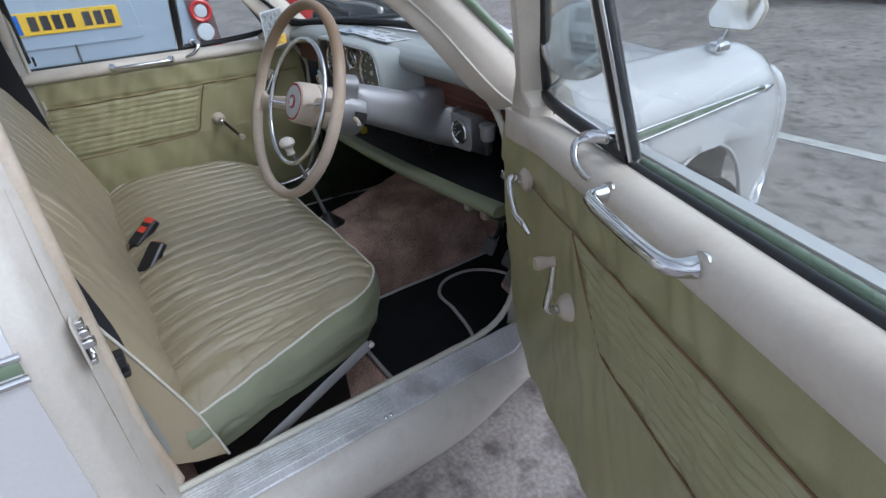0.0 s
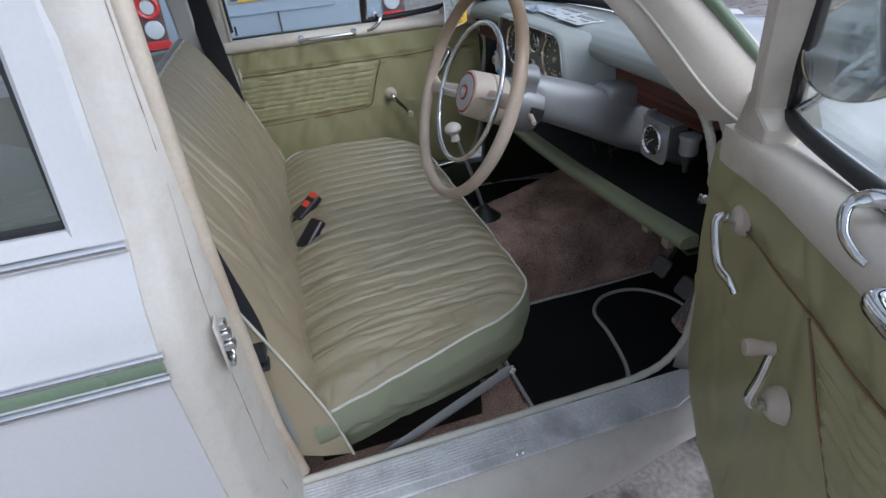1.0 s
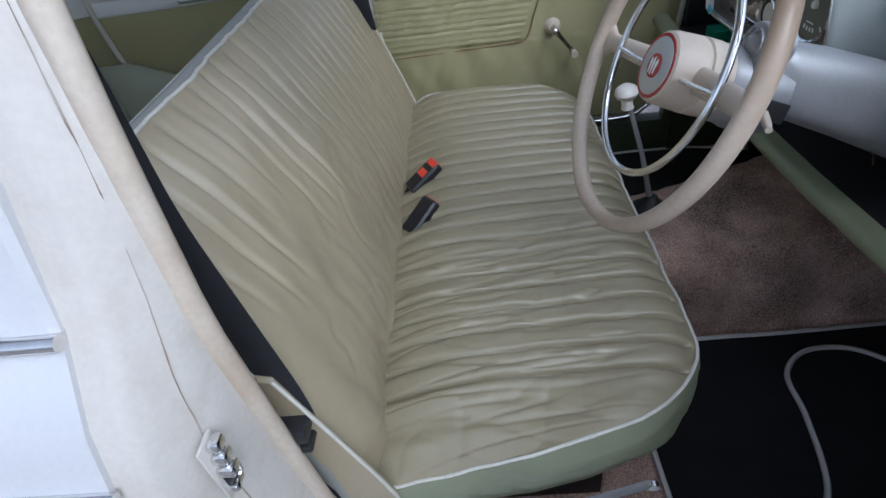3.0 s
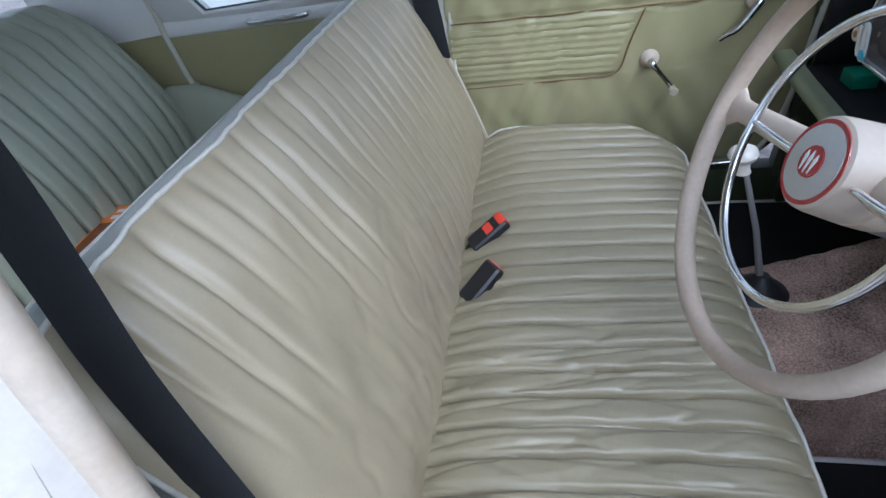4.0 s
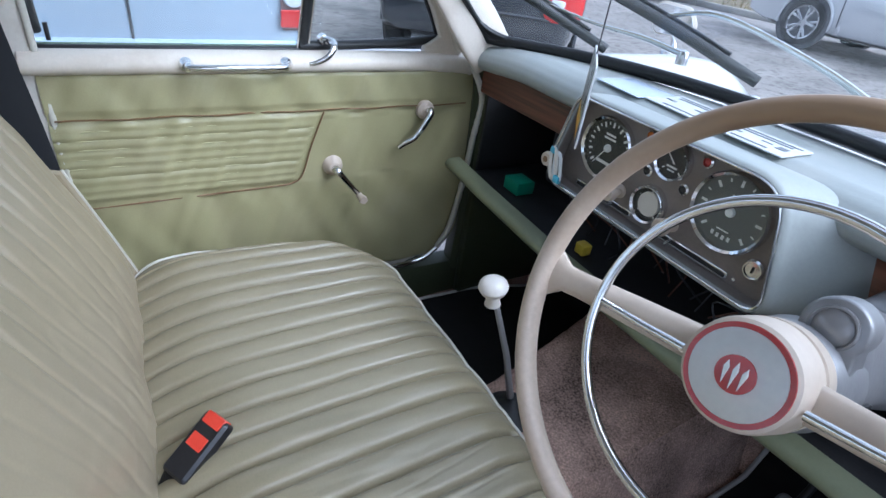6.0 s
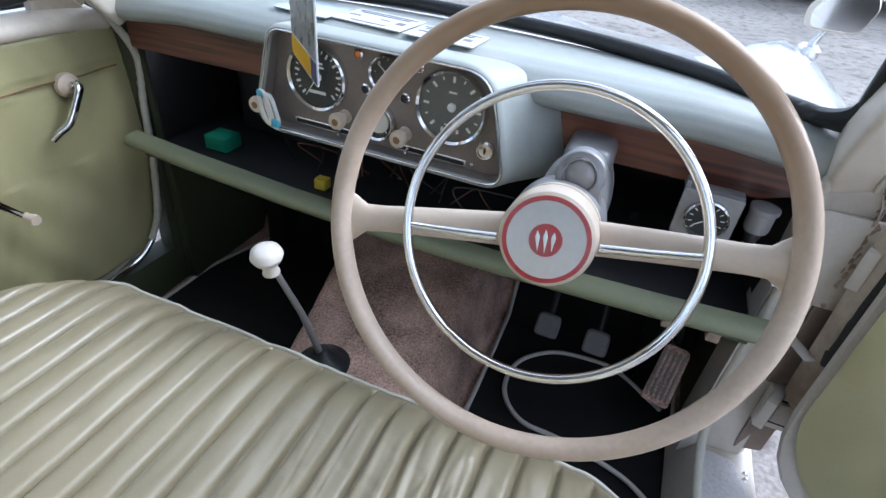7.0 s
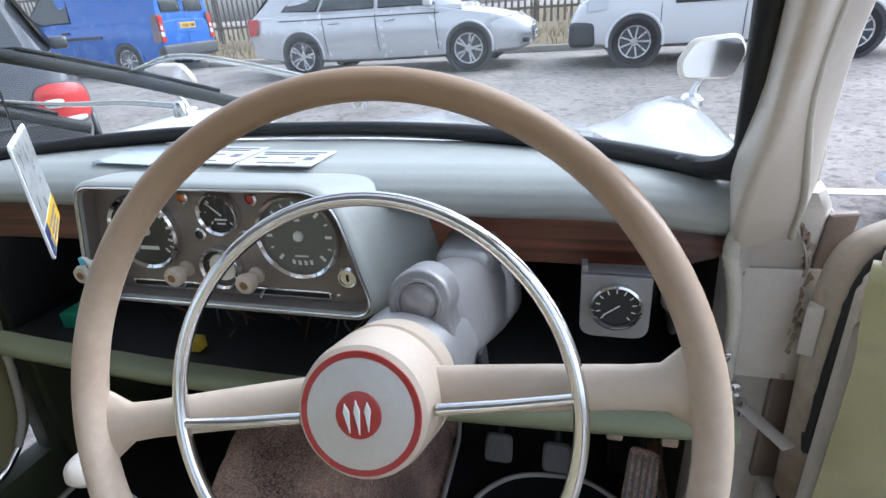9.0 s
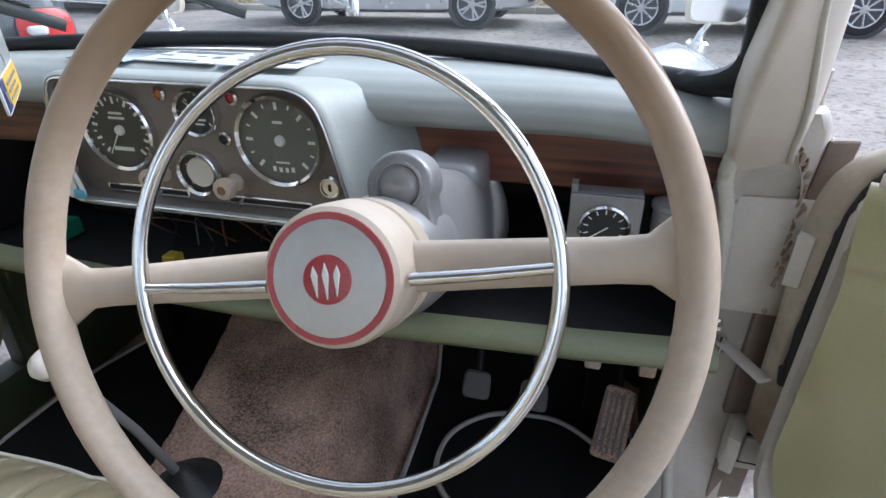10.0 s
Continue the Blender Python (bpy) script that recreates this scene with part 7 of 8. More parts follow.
# ---- footwells ----
def mat_thing(label, edge_l, edge_r, y0, y1):
    """A mat between two side lines (functions of y), lying on the floor and up the toe board."""
    t = thing("floor_mat", (edge_l(0.3), y0, FLOOR_Z), label, "floor mat", "floor mats")

    def f(u, v):
        y = y0 + (y1 - y0) * v
        return (edge_l(y) + (edge_r(y) - edge_l(y)) * u, y, FLOOR_Z + 0.010 + 0.003 * noise.noise(Vector((u * 4, y * 9, 1))) + 2.0 * max(0, y - 0.648))
    sheet("mat", f, 16, 40, MAT, t, "black mat", skirt=(0, 0, -0.008))
    ring_m = [f(k / 16, 0) for k in range(17)] + [f(1, k / 40) for k in range(1, 41)] + [f(1 - k / 16, 1) for k in range(1, 17)] + [f(0, 1 - k / 40) for k in range(1, 40)]
    tube("binding", ring_m, 0.0052, MATEDGE, t, "grey bound edge", closed=True, n=6)
    return t


mat_thing("black floor mat with grey binding in the driver's footwell", lambda y: 0.174 + 0.006 * math.sin(5 * y), lambda y: 0.588 - 0.10 * smooth01((y - 0.55) / 0.25), 0.048, 0.80)
mat_thing("black floor mat with grey binding in the passenger footwell", lambda y: -0.605 + 0.06 * smooth01((y - 0.40) / 0.3), lambda y: -0.176 - 0.22 * min(max(0.0, y - 0.15), 0.45), -0.02, 0.80)
heel = thing("heel_mat", (0.4, 0.3, FLOOR_Z), "black rubber heel mat with a pale curved edge", "floor mat", "floor mats")
tube("edge", [(x, y, FLOOR_Z + 0.0195) for x, y, _ in curve_pts([(0.575, 0.255, 0), (0.50, 0.303, 0), (0.38, 0.330, 0), (0.290, 0.340, 0), (0.238, 0.400, 0), (0.242, 0.490, 0), (0.303, 0.557, 0), (0.385, 0.578, 0), (0.46, 0.570, 0), (0.56, 0.50, 0)], 8)], 0.0055, MATEDGE, heel, n=6)
prism("pad", [(x, y) for x, y, _ in curve_pts([(0.575, 0.255, 0), (0.50, 0.303, 0), (0.38, 0.330, 0), (0.290, 0.340, 0), (0.238, 0.400, 0), (0.242, 0.490, 0), (0.303, 0.557, 0), (0.385, 0.578, 0), (0.46, 0.570, 0), (0.56, 0.50, 0)], 5)], FLOOR_Z + 0.013, FLOOR_Z + 0.018, MAT, heel, bevel=0.001)
for nm, x, y, z, w, h in (("clutch_pedal", 0.282, 0.545, 0.375, 0.027, 0.030), ("brake_pedal", 0.392, 0.535, 0.380, 0.027, 0.030)):
    t = thing(nm, (x, y, z), "hanging pedal with a grey rubber pad", "pedal", "pedals")
    m = frame_to((x, y, z), (1, 0, 0), (0, 0.5, 0.86))
    prism("pad", rounded([(-w, -h, 0.012), (w, -h, 0.012), (w * 0.95, h * 0.8, 0.014), (-w * 0.95, h * 0.8, 0.014)], 5), -0.006, 0.008, RUBBERGREY, t, to=plane_to(m), bevel=0.004)
    tube("arm", curve_pts([(x, y + 0.006, z), (x, y + 0.04, z + 0.05), (x - 0.01, y + 0.07, z + 0.16), (x - 0.01, y + 0.06, z + 0.30)], 5), 0.007, DARKVOID, t, n=8)
acc = thing("accelerator_pedal", (0.522, 0.43, 0.41), "worn metal accelerator treadle with brown rubber", "pedal", "pedals")
ma = frame_to((0.525, 0.435, 0.445), (0.97, -0.2, 0), (0.06, 0.45, 0.89))
prism("treadle", rounded([(-0.026, -0.062, 0.008), (0.026, -0.062, 0.008), (0.024, 0.058, 0.012), (-0.022, 0.058, 0.012)], 4), -0.004, 0.006, CARPET, acc, to=plane_to(ma), bevel=0.002)
for k in range(5):
    x = -0.018 + 0.009 * k
    block("tread_bar", (x - 0.0022, -0.05, 0.005), (x + 0.0022, 0.05, 0.009), RUBBERGREY, acc, bevel=0.001, to=lambda p: ma @ p)
tube("linkage", [ma @ Vector((0, 0.04, -0.004)), (0.53, 0.55, 0.55), (0.53, 0.80, 0.62)], 0.005, DARKVOID, acc, n=8)

# ---- neighbouring vehicles, built pointing along +y at the origin and then set in place ----
def vehicle(name, label, category, L, W, st, roof_st, paint, wheel_r, axles, plate_front, plate_rear, spokes=5, bumper=None, windows=(), group="parked vehicles", lamp_z=0.7, rear_lamp=None, strip=False):
    """st: stations (y, half width share, low z, belt z); roof_st: stations (y, half width share at belt, belt z, roof z, roof share)."""
    t = thing(name, (0, 0, 0), label, category, group)
    hw = W / 2
    rings = []
    for y, k, zl, zb in st:
        w = hw * k
        r = [(0, zl), (w * 0.80, zl), (w * 0.94, zl + 0.05), (w * 0.985, zl + 0.20), (w, (zl + zb) / 2 + 0.02), (w * 0.995, zb - 0.12), (w * 0.955, zb - 0.02), (w * 0.90, zb), (w * 0.45, zb + 0.025), (0, zb + 0.03)]
        rings.append([(x, y, z) for x, z in r] + [(-x, y, z) for x, z in reversed(r[1:-1])])
    body = loft("body", rings, paint, t, angle=38)
    rr = []
    for y, k, zb, zr, kr in roof_st:
        w, wr = hw * k, hw * kr
        r = [(0, zb - 0.04), (w, zb - 0.04), (w * 0.985, zb + 0.02), (wr * 1.02, zr - 0.07), (wr * 0.92, zr - 0.015), (wr * 0.5, zr), (0, zr + 0.005)]
        rr.append([(x, y, z) for x, z in r] + [(-x, y, z) for x, z in reversed(r[1:-1])])
    loft("roof", rr, paint, t, angle=38)
    for y in axles:
        for s in (1, -1):
            lathe("wheel_arch", [(0, 0.0), (wheel_r + 0.055, 0.0), (wheel_r + 0.055, 0.012), (0, 0.012)], BUMPER, t, m=frame_to((s * (hw - 0.010), y, wheel_r + 0.01), (0, 1, 0), (0, 0, 1)) if s > 0 else frame_to((s * (hw - 0.010), y, wheel_r + 0.01), (0, -1, 0), (0, 0, 1)), n=40)
            road_wheel(t, (s * (hw - 0.082), y, wheel_r), wheel_r, 0.20, spokes=spokes, axis=(s, 0, 0))
            lip = [(s * (hw + 0.002), y - (wheel_r + 0.055) * math.cos(a), wheel_r + 0.01 + (wheel_r + 0.055) * math.sin(a)) for a in [math.pi * (k - 1) / 18 for k in range(21)]]
            tube("arch_lip", lip, 0.022, bumper if bumper and strip else paint, t, n=8)
    for nm, pts in windows:
        solid(nm, [tuple(Vector(p)) for p in pts], [tuple(range(len(pts)))], CARGLASS, t, fix=False)
        tube("window_rubber", pts, 0.010, BLACKRUB, t, closed=True, n=6)
    return t, body, hw


def plate(t, m, col, w=0.52, h=0.111):
    p = prism("number_plate", rounded([(-w / 2, -h / 2, 0.01), (w / 2, -h / 2, 0.01), (w / 2, h / 2, 0.01), (-w / 2, h / 2, 0.01)], 3), 0, 0.008, col, t, "number plate with plain bars", to=plane_to(m), bevel=0.002)
    bars(p, "characters", m @ Matrix.Translation((0, 0, 0.008)), [(-0.175 + 0.056 * k + (0.03 if k > 3 else 0), -0.036, 0.040, 0.072) for k in range(7)], GREYPRINT, 0.001)
    if col is PLATEYELLOW:
        bars(p, "blue_band", m @ Matrix.Translation((0, 0, 0.008)), [(-w / 2 + 0.008, -0.048, 0.04, 0.096)], BLUECAR, 0.001)
    return p


def lamp(t, name, outline, m, mat_, depth=0.03):
    return prism(name, outline, -0.01, depth, mat_, t, to=plane_to(m), bevel=0.008)


def side_windows(hw, spec, s):
    return [(n, [(s * (hw * kx + 0.006), y, z) for y, z, kx in pts]) for n, pts in spec]


def hatch_estate(name, label, paint, L=4.75, W=1.84, H=1.48, plate_col=PLATEYELLOW, spokes=5, drop=0.0, plate_z=0.75, boot=0.0, slatted=False):
    f, r = L / 2, -L / 2
    st = [(r, 0.80, 0.42, 0.86), (r + 0.06, 0.88, 0.32, 0.93), (r + 0.35, 0.97, 0.24, 0.96), (r + 1.0, 1.0, 0.20, 0.96), (0, 1.0, 0.19, 0.95), (f - 1.3, 1.0, 0.20, 0.93), (f - 0.6, 0.97, 0.22, 0.82), (f - 0.2, 0.88, 0.25, 0.72), (f - 0.03, 0.74, 0.30, 0.62), (f, 0.66, 0.36, 0.52)]
    if slatted:
        st[-3:] = [(f - 0.25, 0.90, 0.24, 0.86), (f - 0.07, 0.68, 0.25, 0.87), (f, 0.42, 0.27, 0.82)]
    roof = [(r + 0.10 + boot, 0.80, 0.92, 1.00, 0.70), (r + 0.45 + boot, 0.90, 0.95, 1.30, 0.68), (r + 1.0 + 0.5 * boot, 0.92, 0.95, H - 0.03, 0.70), (-0.1, 0.93, 0.95, H, 0.70), (0.45, 0.93, 0.94, H - 0.07, 0.70), (0.95, 0.93, 0.94, 1.20, 0.74), (1.35, 0.92, 0.93, 0.97, 0.84)]
    hw = W / 2
    spec = [("side_window", [(0.94, 0.985, 0.915), (0.40, 1.365, 0.735), (0.02, 1.405, 0.725), (0.02, 0.985, 0.925)]),
            ("side_window", [(-0.06, 0.985, 0.925), (-0.06, 1.405, 0.725), (-0.80, 1.385, 0.725), (-0.98, 0.99, 0.92)]),
            ("side_window", [(-1.05, 0.995, 0.915), (-0.88, 1.375, 0.725), (-1.35, 1.31, 0.715), (-1.68, 1.02, 0.875)])]
    spec = spec[:2] if boot else spec
    wins = side_windows(hw, spec, 1) + side_windows(hw, spec, -1)
    t, body, hw = vehicle(name, label, "car", L, W, st, roof, paint, 0.325, (f - 0.93, r + 1.02), None, None, spokes, windows=wins)
    for s in (1, -1):
        for y in (0.95, -0.02, -0.92):
            tube("door_gap", [(s * (hw * 0.985 + 0.003), y + 0.02, 0.34), (s * (hw + 0.003), y, 0.6), (s * (hw * 0.997 + 0.002), y - 0.01, 0.84), (s * (hw * 0.93), y - 0.01, 0.955)], 0.006, BUMPER, t, n=5)
        tube("side_moulding", [(s * (hw + 0.004), 1.0, 0.86), (s * (hw + 0.004), -1.7, 0.875)], 0.007, BUMPER, t, n=6)
        for y in (0.12, -0.82):
            tube("door_handle", [(s * (hw + 0.015), y, 0.80), (s * (hw + 0.03), y + 0.05, 0.80), (s * (hw + 0.03), y + 0.14, 0.805), (s * (hw + 0.015), y + 0.19, 0.805)], 0.014, CHROME, t, n=8)
        mm = frame_to((s * (hw + 0.07), 0.86, 1.0), (0, 1, 0), (0, 0, 1))
        block("door_mirror", (s * (hw + 0.08) - 0.09, 0.80, 0.94), (s * (hw + 0.08) + 0.09, 0.93, 1.07), paint, t, bevel=0.04, seg=4)
        ho = rounded([(-0.30, -0.06, 0.03), (0.16, -0.09, 0.05), (0.22, 0.0, 0.05), (0.10, 0.08, 0.04), (-0.28, 0.03, 0.03)], 4)
        solid("headlamp", [(s * (hw * (0.99 - 0.30 * max(0, (a + 0.25) / 0.5) ** 1.5)) + s * 0.012, f - 0.38 + a * 0.95, 0.68 + b) for a, b in ho], [tuple(range(len(ho)))], CLEARLENS, t, fix=False)
        if not slatted:
            block("fog_lamp", (s * hw * 0.80 - 0.07, f - 0.12, 0.36), (s * hw * 0.80 + 0.07, f - 0.02, 0.43), BUMPER, t, bevel=0.02)
        if drop > 0.11:
            def lens_at(cx, cz, wx, wz, lift, fl):
                def f_(u, v):
                    c, q = math.cos(2 * math.pi * u), math.sin(2 * math.pi * u)
                    px, pz = cx + wx * v * math.copysign(abs(c) ** 0.6, c), cz + wz * v * math.copysign(abs(q) ** 0.6, q)
                    return (s * px, r - lift - 0.020 * (1 - v ** fl) + 1.1 * max(0, px - 0.66) ** 1.6, pz)
                return f_
            sheet("lamp_surround", lens_at(0.695, 0.665, 0.162, 0.138, 0.014, 4), 32, 5, BUMPER, t, skirt=(0, 0.12, 0))
            tail = sheet("tail_lamp", lens_at(0.695, 0.665, 0.154, 0.130, 0.018, 4), 32, 6, REDLENS, t, "large red tail lamp", skirt=(0, 0.12, 0))
            sheet("clear_insert", lens_at(0.645, 0.672, 0.068, 0.036, 0.026, 8), 24, 3, CLEARLENS, tail, skirt=(0, 0.02, 0))
            sheet("clear_strip", lens_at(0.735, 0.562, 0.072, 0.022, 0.026, 8), 24, 3, CLEARLENS, tail, skirt=(0, 0.02, 0))
            continue
        tail = loft("tail_lamp", [[(s * (hw * 0.58), r - 0.01, 0.66 - drop), (s * (hw * 0.55), r - 0.01, 0.90 - drop), (s * hw * 0.9, r + 0.06, 0.93 - drop), (s * hw * 0.9, r + 0.06, 0.66 - drop)], [(s * (hw * 0.62), r + 0.05, 0.66 - drop), (s * (hw * 0.62), r + 0.05, 0.88 - drop), (s * hw * 0.985, r + (0.30 if not boot else 0.14), 0.93 - drop), (s * hw * 0.99, r + (0.25 if not boot else 0.12), 0.70 - drop)]], REDLENS, t, angle=30)
        block("clear_insert", (s * hw * 0.72 - 0.09, r - 0.004, 0.75 - drop), (s * hw * 0.72 + 0.07, r + 0.03, 0.80 - drop), CLEARLENS, tail, bevel=0.01)
    if slatted:
        for z0, z1, w0, w1, nb in ((0.315, 0.55, 0.30, 0.385, 4), (0.69, 0.845, 0.27, 0.25, 4)):
            g = prism("grille", rounded([(-w0, z0, 0.03), (w0, z0, 0.03), (w1, z1, 0.03), (-w1, z1, 0.03)], 4), -0.05, 0.006, BUMPER, t, "dark grille with bright slats", to=lambda a, b, h: (a, f + h, b), bevel=0.004)
            tube("grille_surround", [(a, f + 0.006, b) for a, b in rounded([(-w0, z0, 0.03), (w0, z0, 0.03), (w1, z1, 0.03), (-w1, z1, 0.03)], 4)], 0.008, CHROME, g, closed=True, n=6)
            for k in range(nb):
                z = z0 + (z1 - z0) * (k + 0.6) / nb
                w = w0 + (w1 - w0) * (k + 0.6) / nb - 0.01
                tube("grille_slat", [(-w, f + 0.008, z), (w, f + 0.008, z)], 0.013, SILVERCAR if z0 < 0.5 else CHROME, g, n=8, flat=0.6, side=(0, 0, 1))
        block("front_lip", (-0.40, f - 0.10, 0.235), (0.40, f + 0.05, 0.285), paint, t, bevel=0.015)
    else:
        block("grille", (-0.42, f - 0.10, 0.34), (0.42, f + 0.012, 0.58), BUMPER, t, bevel=0.03)
        tube("grille_bar", [(-0.42, f + 0.012, 0.57), (0.42, f + 0.012, 0.57)], 0.014, CHROME, t, n=8)
    ws = [(-0.62, 1.32, 0.98), (0.62, 1.32, 0.98), (0.56, 0.47, 1.395), (-0.56, 0.47, 1.395)]
    solid("windscreen", [(x, y + 0.012, z + 0.02) for x, y, z in ws], [(0, 1, 2, 3)], CARGLASS, t, fix=False)
    rw = [(-0.60, r + 0.12 + boot, 1.01), (0.60, r + 0.12 + boot, 1.01), (0.54, r + 0.42 + boot, 1.30), (-0.54, r + 0.42 + boot, 1.30)]
    solid("rear_window", [(x, y - 0.02, z + 0.012) for x, y, z in rw], [(3, 2, 1, 0)], CARGLASS, t, fix=False)
    plate(t, frame_to((0, f + 0.025, 0.53 if slatted else 0.45), (-1, 0, 0), (0, 0, 1)), PLATEWHITE)
    if plate_z > 0.4:
        plate(t, frame_to((0, r - 0.005, plate_z), (1, 0, 0), (0, 0, 1)), PLATEYELLOW)
    if plate_z > 0.4:
        tube("bumper_crease", [(-0.8 * hw, r - 0.01, 0.55), (0.8 * hw, r - 0.01, 0.55)], 0.012, BUMPER, t, n=6)
    return t


def small_van(name, label, paint, L=4.4, W=1.80, H=1.83, cargo=True, plate_col=PLATEYELLOW, spokes=9, bumper=BUMPER, rear_bumper=True, plate_z=0.93):
    f, r = L / 2, -L / 2
    hw = W / 2
    st = [(r, 0.93, 0.40, 1.00), (r + 0.05, 0.97, 0.30, 1.04), (r + 0.6, 1.0, 0.24, 1.05), (0.3, 1.0, 0.22, 1.05), (f - 1.1, 1.0, 0.22, 1.03), (f - 0.5, 0.96, 0.24, 0.95), (f - 0.12, 0.86, 0.28, 0.80), (f, 0.74, 0.34, 0.62)]
    roof = [(r + 0.03, 0.93, 1.02, 1.70, 0.80), (r + 0.15, 0.95, 1.04, H - 0.02, 0.81), (0.0, 0.95, 1.04, H, 0.82), (0.55, 0.95, 1.04, H - 0.04, 0.80), (1.0, 0.94, 1.03, 1.52, 0.80), (1.55, 0.93, 1.02, 1.06, 0.86)]
    spec = [("side_window", [(1.32, 1.10, 0.925), (0.78, 1.60, 0.835), (0.10, 1.66, 0.83), (0.06, 1.12, 0.94)])]
    if not cargo:
        spec += [("side_window", [(-0.05, 1.12, 0.94), (-0.02, 1.66, 0.83), (-0.85, 1.66, 0.82), (-0.90, 1.12, 0.94)]), ("side_window", [(-1.0, 1.12, 0.935), (-0.97, 1.66, 0.82), (-1.75, 1.64, 0.815), (-1.85, 1.12, 0.925)])]
    wins = side_windows(hw, spec, 1) + side_windows(hw, spec, -1)
    t, body, hw = vehicle(name, label, "van", L, W, st, roof, paint, 0.315, (f - 0.86, r + 0.88), None, None, spokes, bumper, wins)
    for s in (1, -1):
        tube("side_moulding", [(s * (hw + 0.006), f - 1.35, 0.80), (s * (hw + 0.006), r + 1.4, 0.80)], 0.028, bumper, t, n=6)
        for y in (1.02, -0.02, -1.02):
            tube("door_gap", [(s * (hw * 0.985 + 0.003), y, 0.32), (s * (hw + 0.003), y, 0.7), (s * (hw * 0.96), y, 1.04)], 0.006, BUMPER, t, n=5)
        block("door_handle", (s * (hw + 0.02) - 0.02, 0.10, 0.90), (s * (hw + 0.02) + 0.02, 0.28, 0.94), bumper, t, bevel=0.012)
        block("door_mirror", (s * (hw + 0.10) - 0.10, 1.12, 1.04), (s * (hw + 0.10) + 0.10, 1.25, 1.24), bumper, t, bevel=0.04, seg=4)
        loft("headlamp", [[(s * hw * 0.60, f - 0.10, 0.70), (s * hw * 0.60, f - 0.13, 0.82), (s * hw * 0.90, f - 0.24, 0.88), (s * hw * 0.92, f - 0.22, 0.72)], [(s * hw * 0.60, f - 0.30, 0.70), (s * hw * 0.60, f - 0.30, 0.83), (s * hw * 0.97, f - 0.50, 0.92), (s * hw * 0.985, f - 0.48, 0.76)]], CLEARLENS, t, angle=30)
        cluster = loft("tail_lamp", [[(s * hw * 0.80, r - 0.012, 0.63), (s * hw * 0.76, r - 0.012, 1.16), (s * hw * 0.93, r + 0.0, 1.16), (s * hw * 0.975, r + 0.0, 0.63)], [(s * hw * 0.80, r + 0.05, 0.63), (s * hw * 0.76, r + 0.05, 1.16), (s * hw * 0.955, r + 0.12, 1.14), (s * hw * 1.0 + s * 0.004, r + 0.14, 0.63)]], DARKLENS, t, angle=30)
        ml_ = frame_to((s * hw * 0.865, r - 0.012, 0), (1, 0, 0), (0, 0, 1))
        lathe("red_ring_lens", [(0.066, 0), (0.066, 0.014), (0.055, 0.020), (0.042, 0.014), (0.040, 0)], REDLENS, cluster, m=ml_ @ Matrix.Translation((0, 0.905, 0)), n=28)
        lathe("clear_lens", [(0.040, 0), (0.036, 0.010), (0, 0.014)], CLEARLENS, cluster, m=ml_ @ Matrix.Translation((0, 0.905, 0)), n=24)
        lathe("clear_lens", [(0.052, 0), (0.048, 0.012), (0, 0.018)], CLEARLENS, cluster, m=ml_ @ Matrix.Translation((0.0, 0.785, 0)), n=24)
        prism("red_lens", rounded([(-0.066, 0.645, 0.01), (0.070, 0.645, 0.01), (0.066, 0.725, 0.01), (-0.062, 0.725, 0.01)], 3), 0, 0.014, REDLENS, cluster, to=plane_to(ml_), bevel=0.004)
        prism("red_lens", rounded([(-0.055, 0.99, 0.01), (0.060, 0.99, 0.01), (0.050, 1.13, 0.01), (-0.055, 1.13, 0.01)], 3), 0, 0.014, REDLENS, cluster, to=plane_to(ml_), bevel=0.004)
    ws = [(-0.66, 1.50, 1.09), (0.66, 1.50, 1.09), (0.60, 0.74, 1.70), (-0.60, 0.74, 1.70)]
    solid("windscreen", [(x, y + 0.015, z + 0.02) for x, y, z in ws], [(0, 1, 2, 3)], CARGLASS, t, fix=False)
    for s in (1, -1):
        block("rear_window", (s * 0.36 - 0.29, r + 0.0, 1.20), (s * 0.36 + 0.29, r + 0.06, 1.62), CARGLASS, t, bevel=0.02, to=lambda p: Vector((p.x, p.y - 0.008 + 0.05 * max(0, p.z - 1.05), p.z)))
    tube("door_gap", [(0, r - 0.004, 0.5), (0, r - 0.004, 1.0), (0, r + 0.03, 1.68)], 0.006, BUMPER, t, n=5)
    block("front_bumper", (-hw * 0.93, f - 0.34, 0.26), (hw * 0.93, f + 0.03, 0.60), bumper, t, bevel=0.08, seg=4)
    if rear_bumper:
        block("rear_bumper", (-hw * 0.96, r - 0.05, 0.32), (hw * 0.96, r + 0.16, 0.58), bumper, t, bevel=0.05, seg=4)
    plate(t, frame_to((0, f + 0.035, 0.42), (-1, 0, 0), (0, 0, 1)), PLATEWHITE)
    recess = prism("plate_recess", rounded([(-0.36, 0.80, 0.03), (0.36, 0.80, 0.03), (0.33, 1.06, 0.05), (-0.33, 1.06, 0.05)], 4), 0, 0.012, paint, t, to=lambda a, b, h: (a, r - h, b), bevel=0.006)
    plate(t, frame_to((0, r - 0.013, plate_z), (1, 0, 0), (0, 0, 1)), PLATEYELLOW)
    return t


def put(t, x, y, heading, z=None):
    """heading: degrees anticlockwise from +y."""
    t.location = (x, y, ground_z(x, y) if z is None else z)
    t.rotation_euler = (0, 0, radians(heading))
    return t


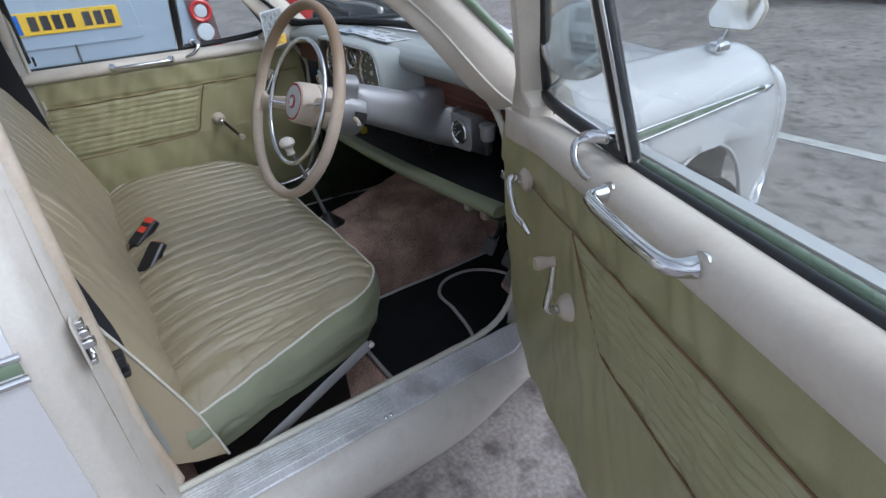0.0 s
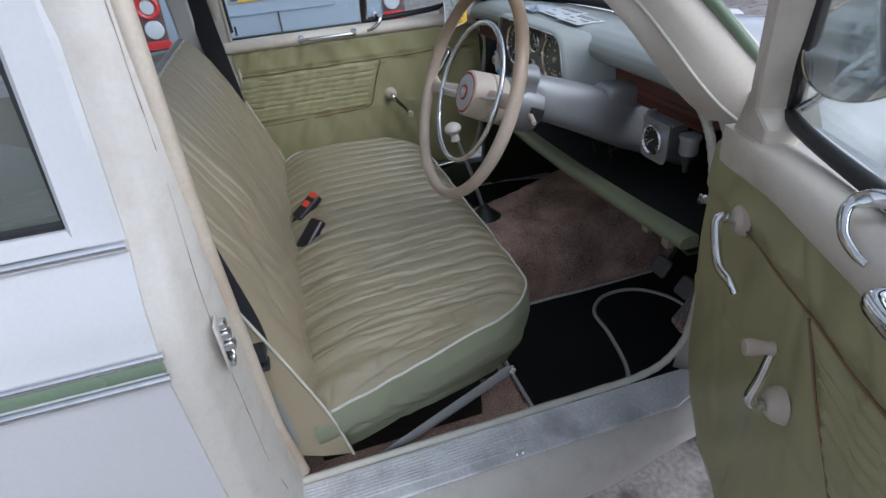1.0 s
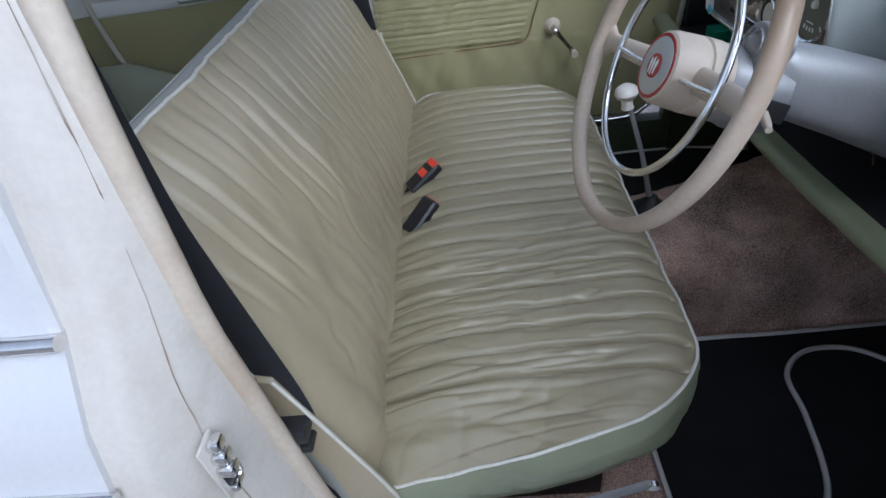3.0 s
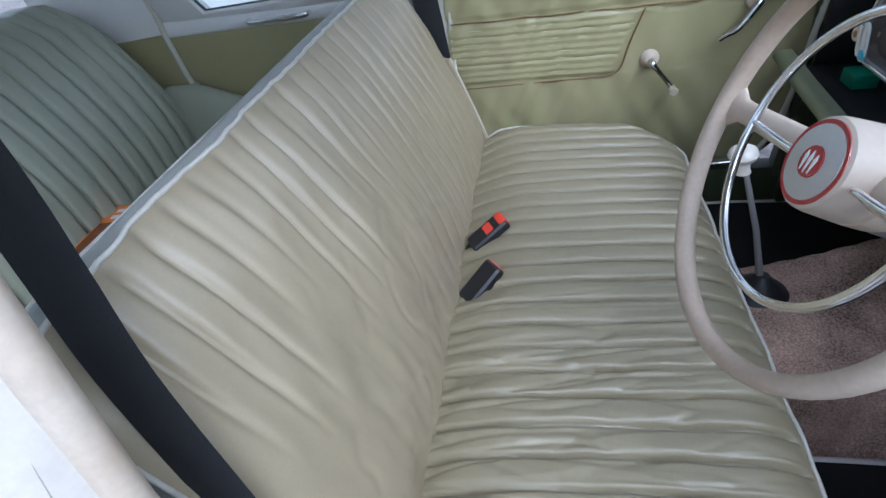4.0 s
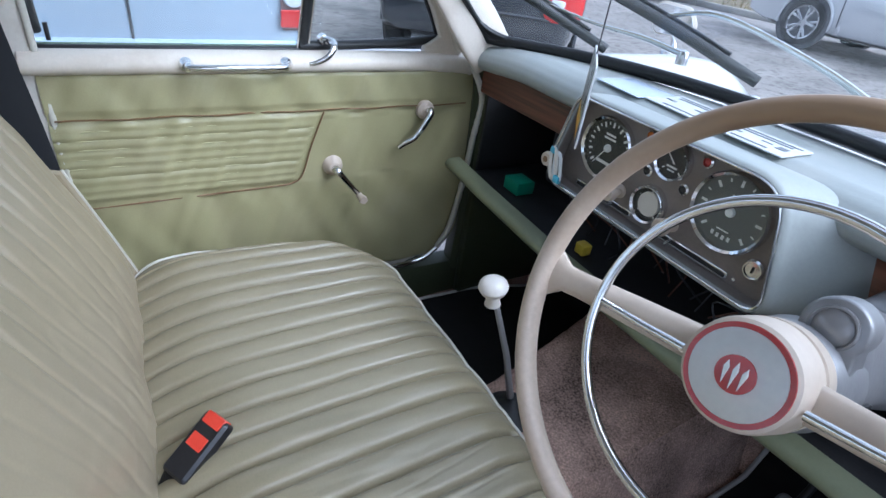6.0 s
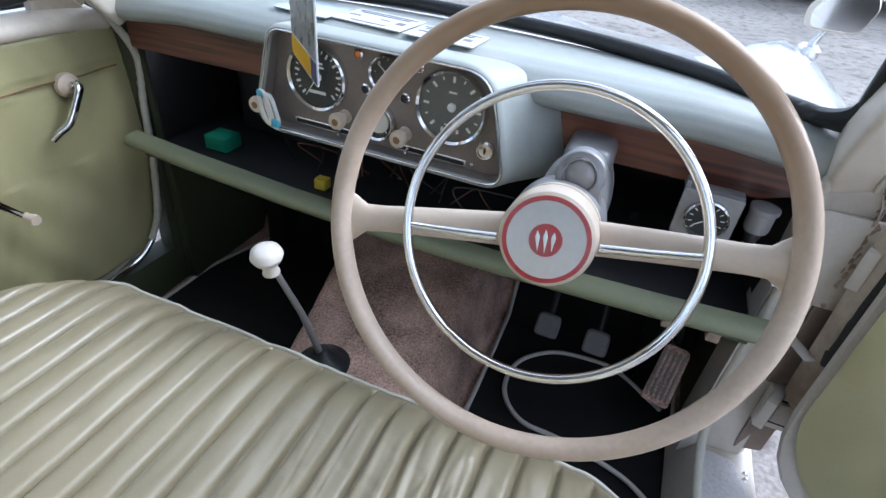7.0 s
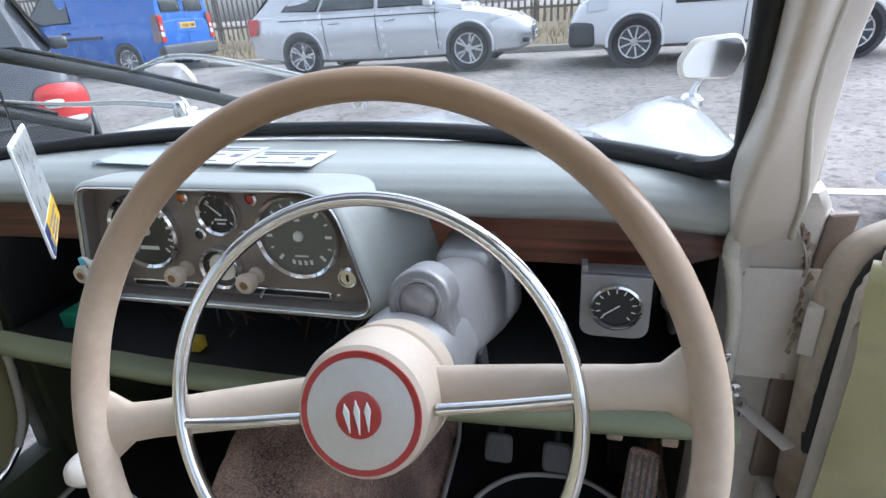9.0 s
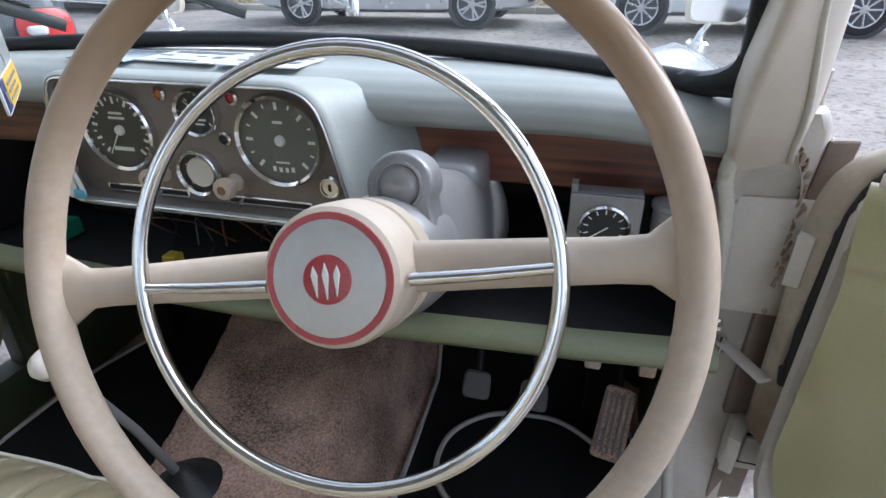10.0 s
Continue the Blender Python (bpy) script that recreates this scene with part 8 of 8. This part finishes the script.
# the row across the yard
put(hatch_estate("silver_hatchback", "silver five-door hatchback with alloy wheels, parked near the kerb", SILVERCAR), -2.86, 9.2, -89)
put(small_van("white_van", "white small van with dark grey bumper, parked along the kerb", WHITECAR), 2.30, 9.0, 92)
put(small_van("blue_van", "bright blue small van with yellow rear plate, parked at the kerb", BLUECAR, L=4.2), -10.1, 10.4, 90)
put(hatch_estate("dark_saloon", "dark grey saloon with red tail lamps ahead of the bonnet", DARKCAR, L=4.3, W=1.76, boot=0.8, drop=0.12), -5.10, 3.45, 52)
# beside the saloon: tailgates towards it
van = small_van("pale_blue_van", "pale blue-silver van with a yellow rear plate beside the saloon", BLUEGREYCAR, L=4.3, W=1.62, H=1.8, bumper=BLUEGREYCAR)
put(van, -2.36 - 2.15, -0.28, 90)
put(hatch_estate("white_hatchback", "white hatchback with large red tail lamps beside the saloon", WHITECAR, L=3.95, W=1.72, H=1.46, drop=0.12, plate_z=0.36), -3.17 - 1.975, -2.72, 90)
put(hatch_estate("grey_saloon", "pale silver car with slatted chrome grilles facing the saloon", PALESILVER, L=4.5, slatted=True), 4.05, 2.25, 90)
put(hatch_estate("white_car", "white car with a dark slatted grille parked beside the driver's side", WHITECAR, L=4.4, slatted=True), 3.4 + 2.2, -2.2, 90)

# kerb, verge, fence
kerb = thing("kerb", (0, 10.9, 0.21), "weathered concrete kerb stones along the verge", "kerb", kind="structure")
me_k = None
for k in range(60):
    x = -30 + 0.915 * k
    o = block("kerb_stone", (0, 0, 0), (0.905, 0.14, 0.13), KERB, kerb, bevel=0.02) if me_k is None else attach(new("kerb_stone", me_k), kerb)
    me_k = o.data
    o.location = (x, 10.9, 0.21)


def bank_f(u, v):
    x, y = -60 + 120 * u, 11.03 + 9 * v
    return (x, y, 0.30 + 0.07 * min(v * 9, 1) + 0.6 * smooth01((v - 0.1) / 0.7) + 0.12 * noise.noise(Vector((x * 0.4, y * 0.6, 0))) * min(1, 4 * v))


sheet("verge", bank_f, 160, 24, BANKSOIL, None, skirt=(0, 0, -0.25))
verge = bpy.data.objects["verge"]
tagged(verge, "bank of brown earth and dry grass behind the kerb", "verge", kind="structure")
tv, tf = [], []
rg = random.Random(5)
for k in range(9000):
    x, v = rg.uniform(-20, 12), rg.random() ** 1.4 * 0.6
    y = 11.05 + 9 * v
    z = bank_f((x + 60) / 120, v)[2] - 0.01
    h, a, w = rg.uniform(0.06, 0.28), rg.uniform(0, 6.28), rg.uniform(0.006, 0.014)
    lx, ly = rg.uniform(-0.1, 0.1), rg.uniform(-0.1, 0.1)
    b = len(tv)
    tv += [(x - w * math.cos(a), y - w * math.sin(a), z), (x + w * math.cos(a), y + w * math.sin(a), z), (x + lx, y + ly, z + h)]
    tf.append((b, b + 1, b + 2))
tagged(solid("dry_grass", tv, tf, GRASS, fix=False), "tufts of long dry grass on the bank", "grass", kind="stuff")
fence = thing("steel_fence", (-2, 14.2, 0.5), "weathered steel palisade fence on the bank", "fence")
me_p = None
for k in range(225):
    x = -22 + 0.16 * k
    o = block("pale", (-0.03, -0.006, 0), (0.03, 0.006, 1.8), FENCE, fence, bevel=0.004, seg=1) if me_p is None else attach(new("pale", me_p), fence)
    me_p = o.data
    o.location = (x, 14.2, 0.65)
for z in (0.95, 2.1):
    block("rail", (-22, 14.21, z), (14, 14.25, z + 0.06), FENCE, fence, bevel=0.005)
for k in range(13):
    block("post", (-22 + 3 * k, 14.25, 0.3), (-21.92 + 3 * k, 14.33, 2.3), FENCE, fence, bevel=0.005)
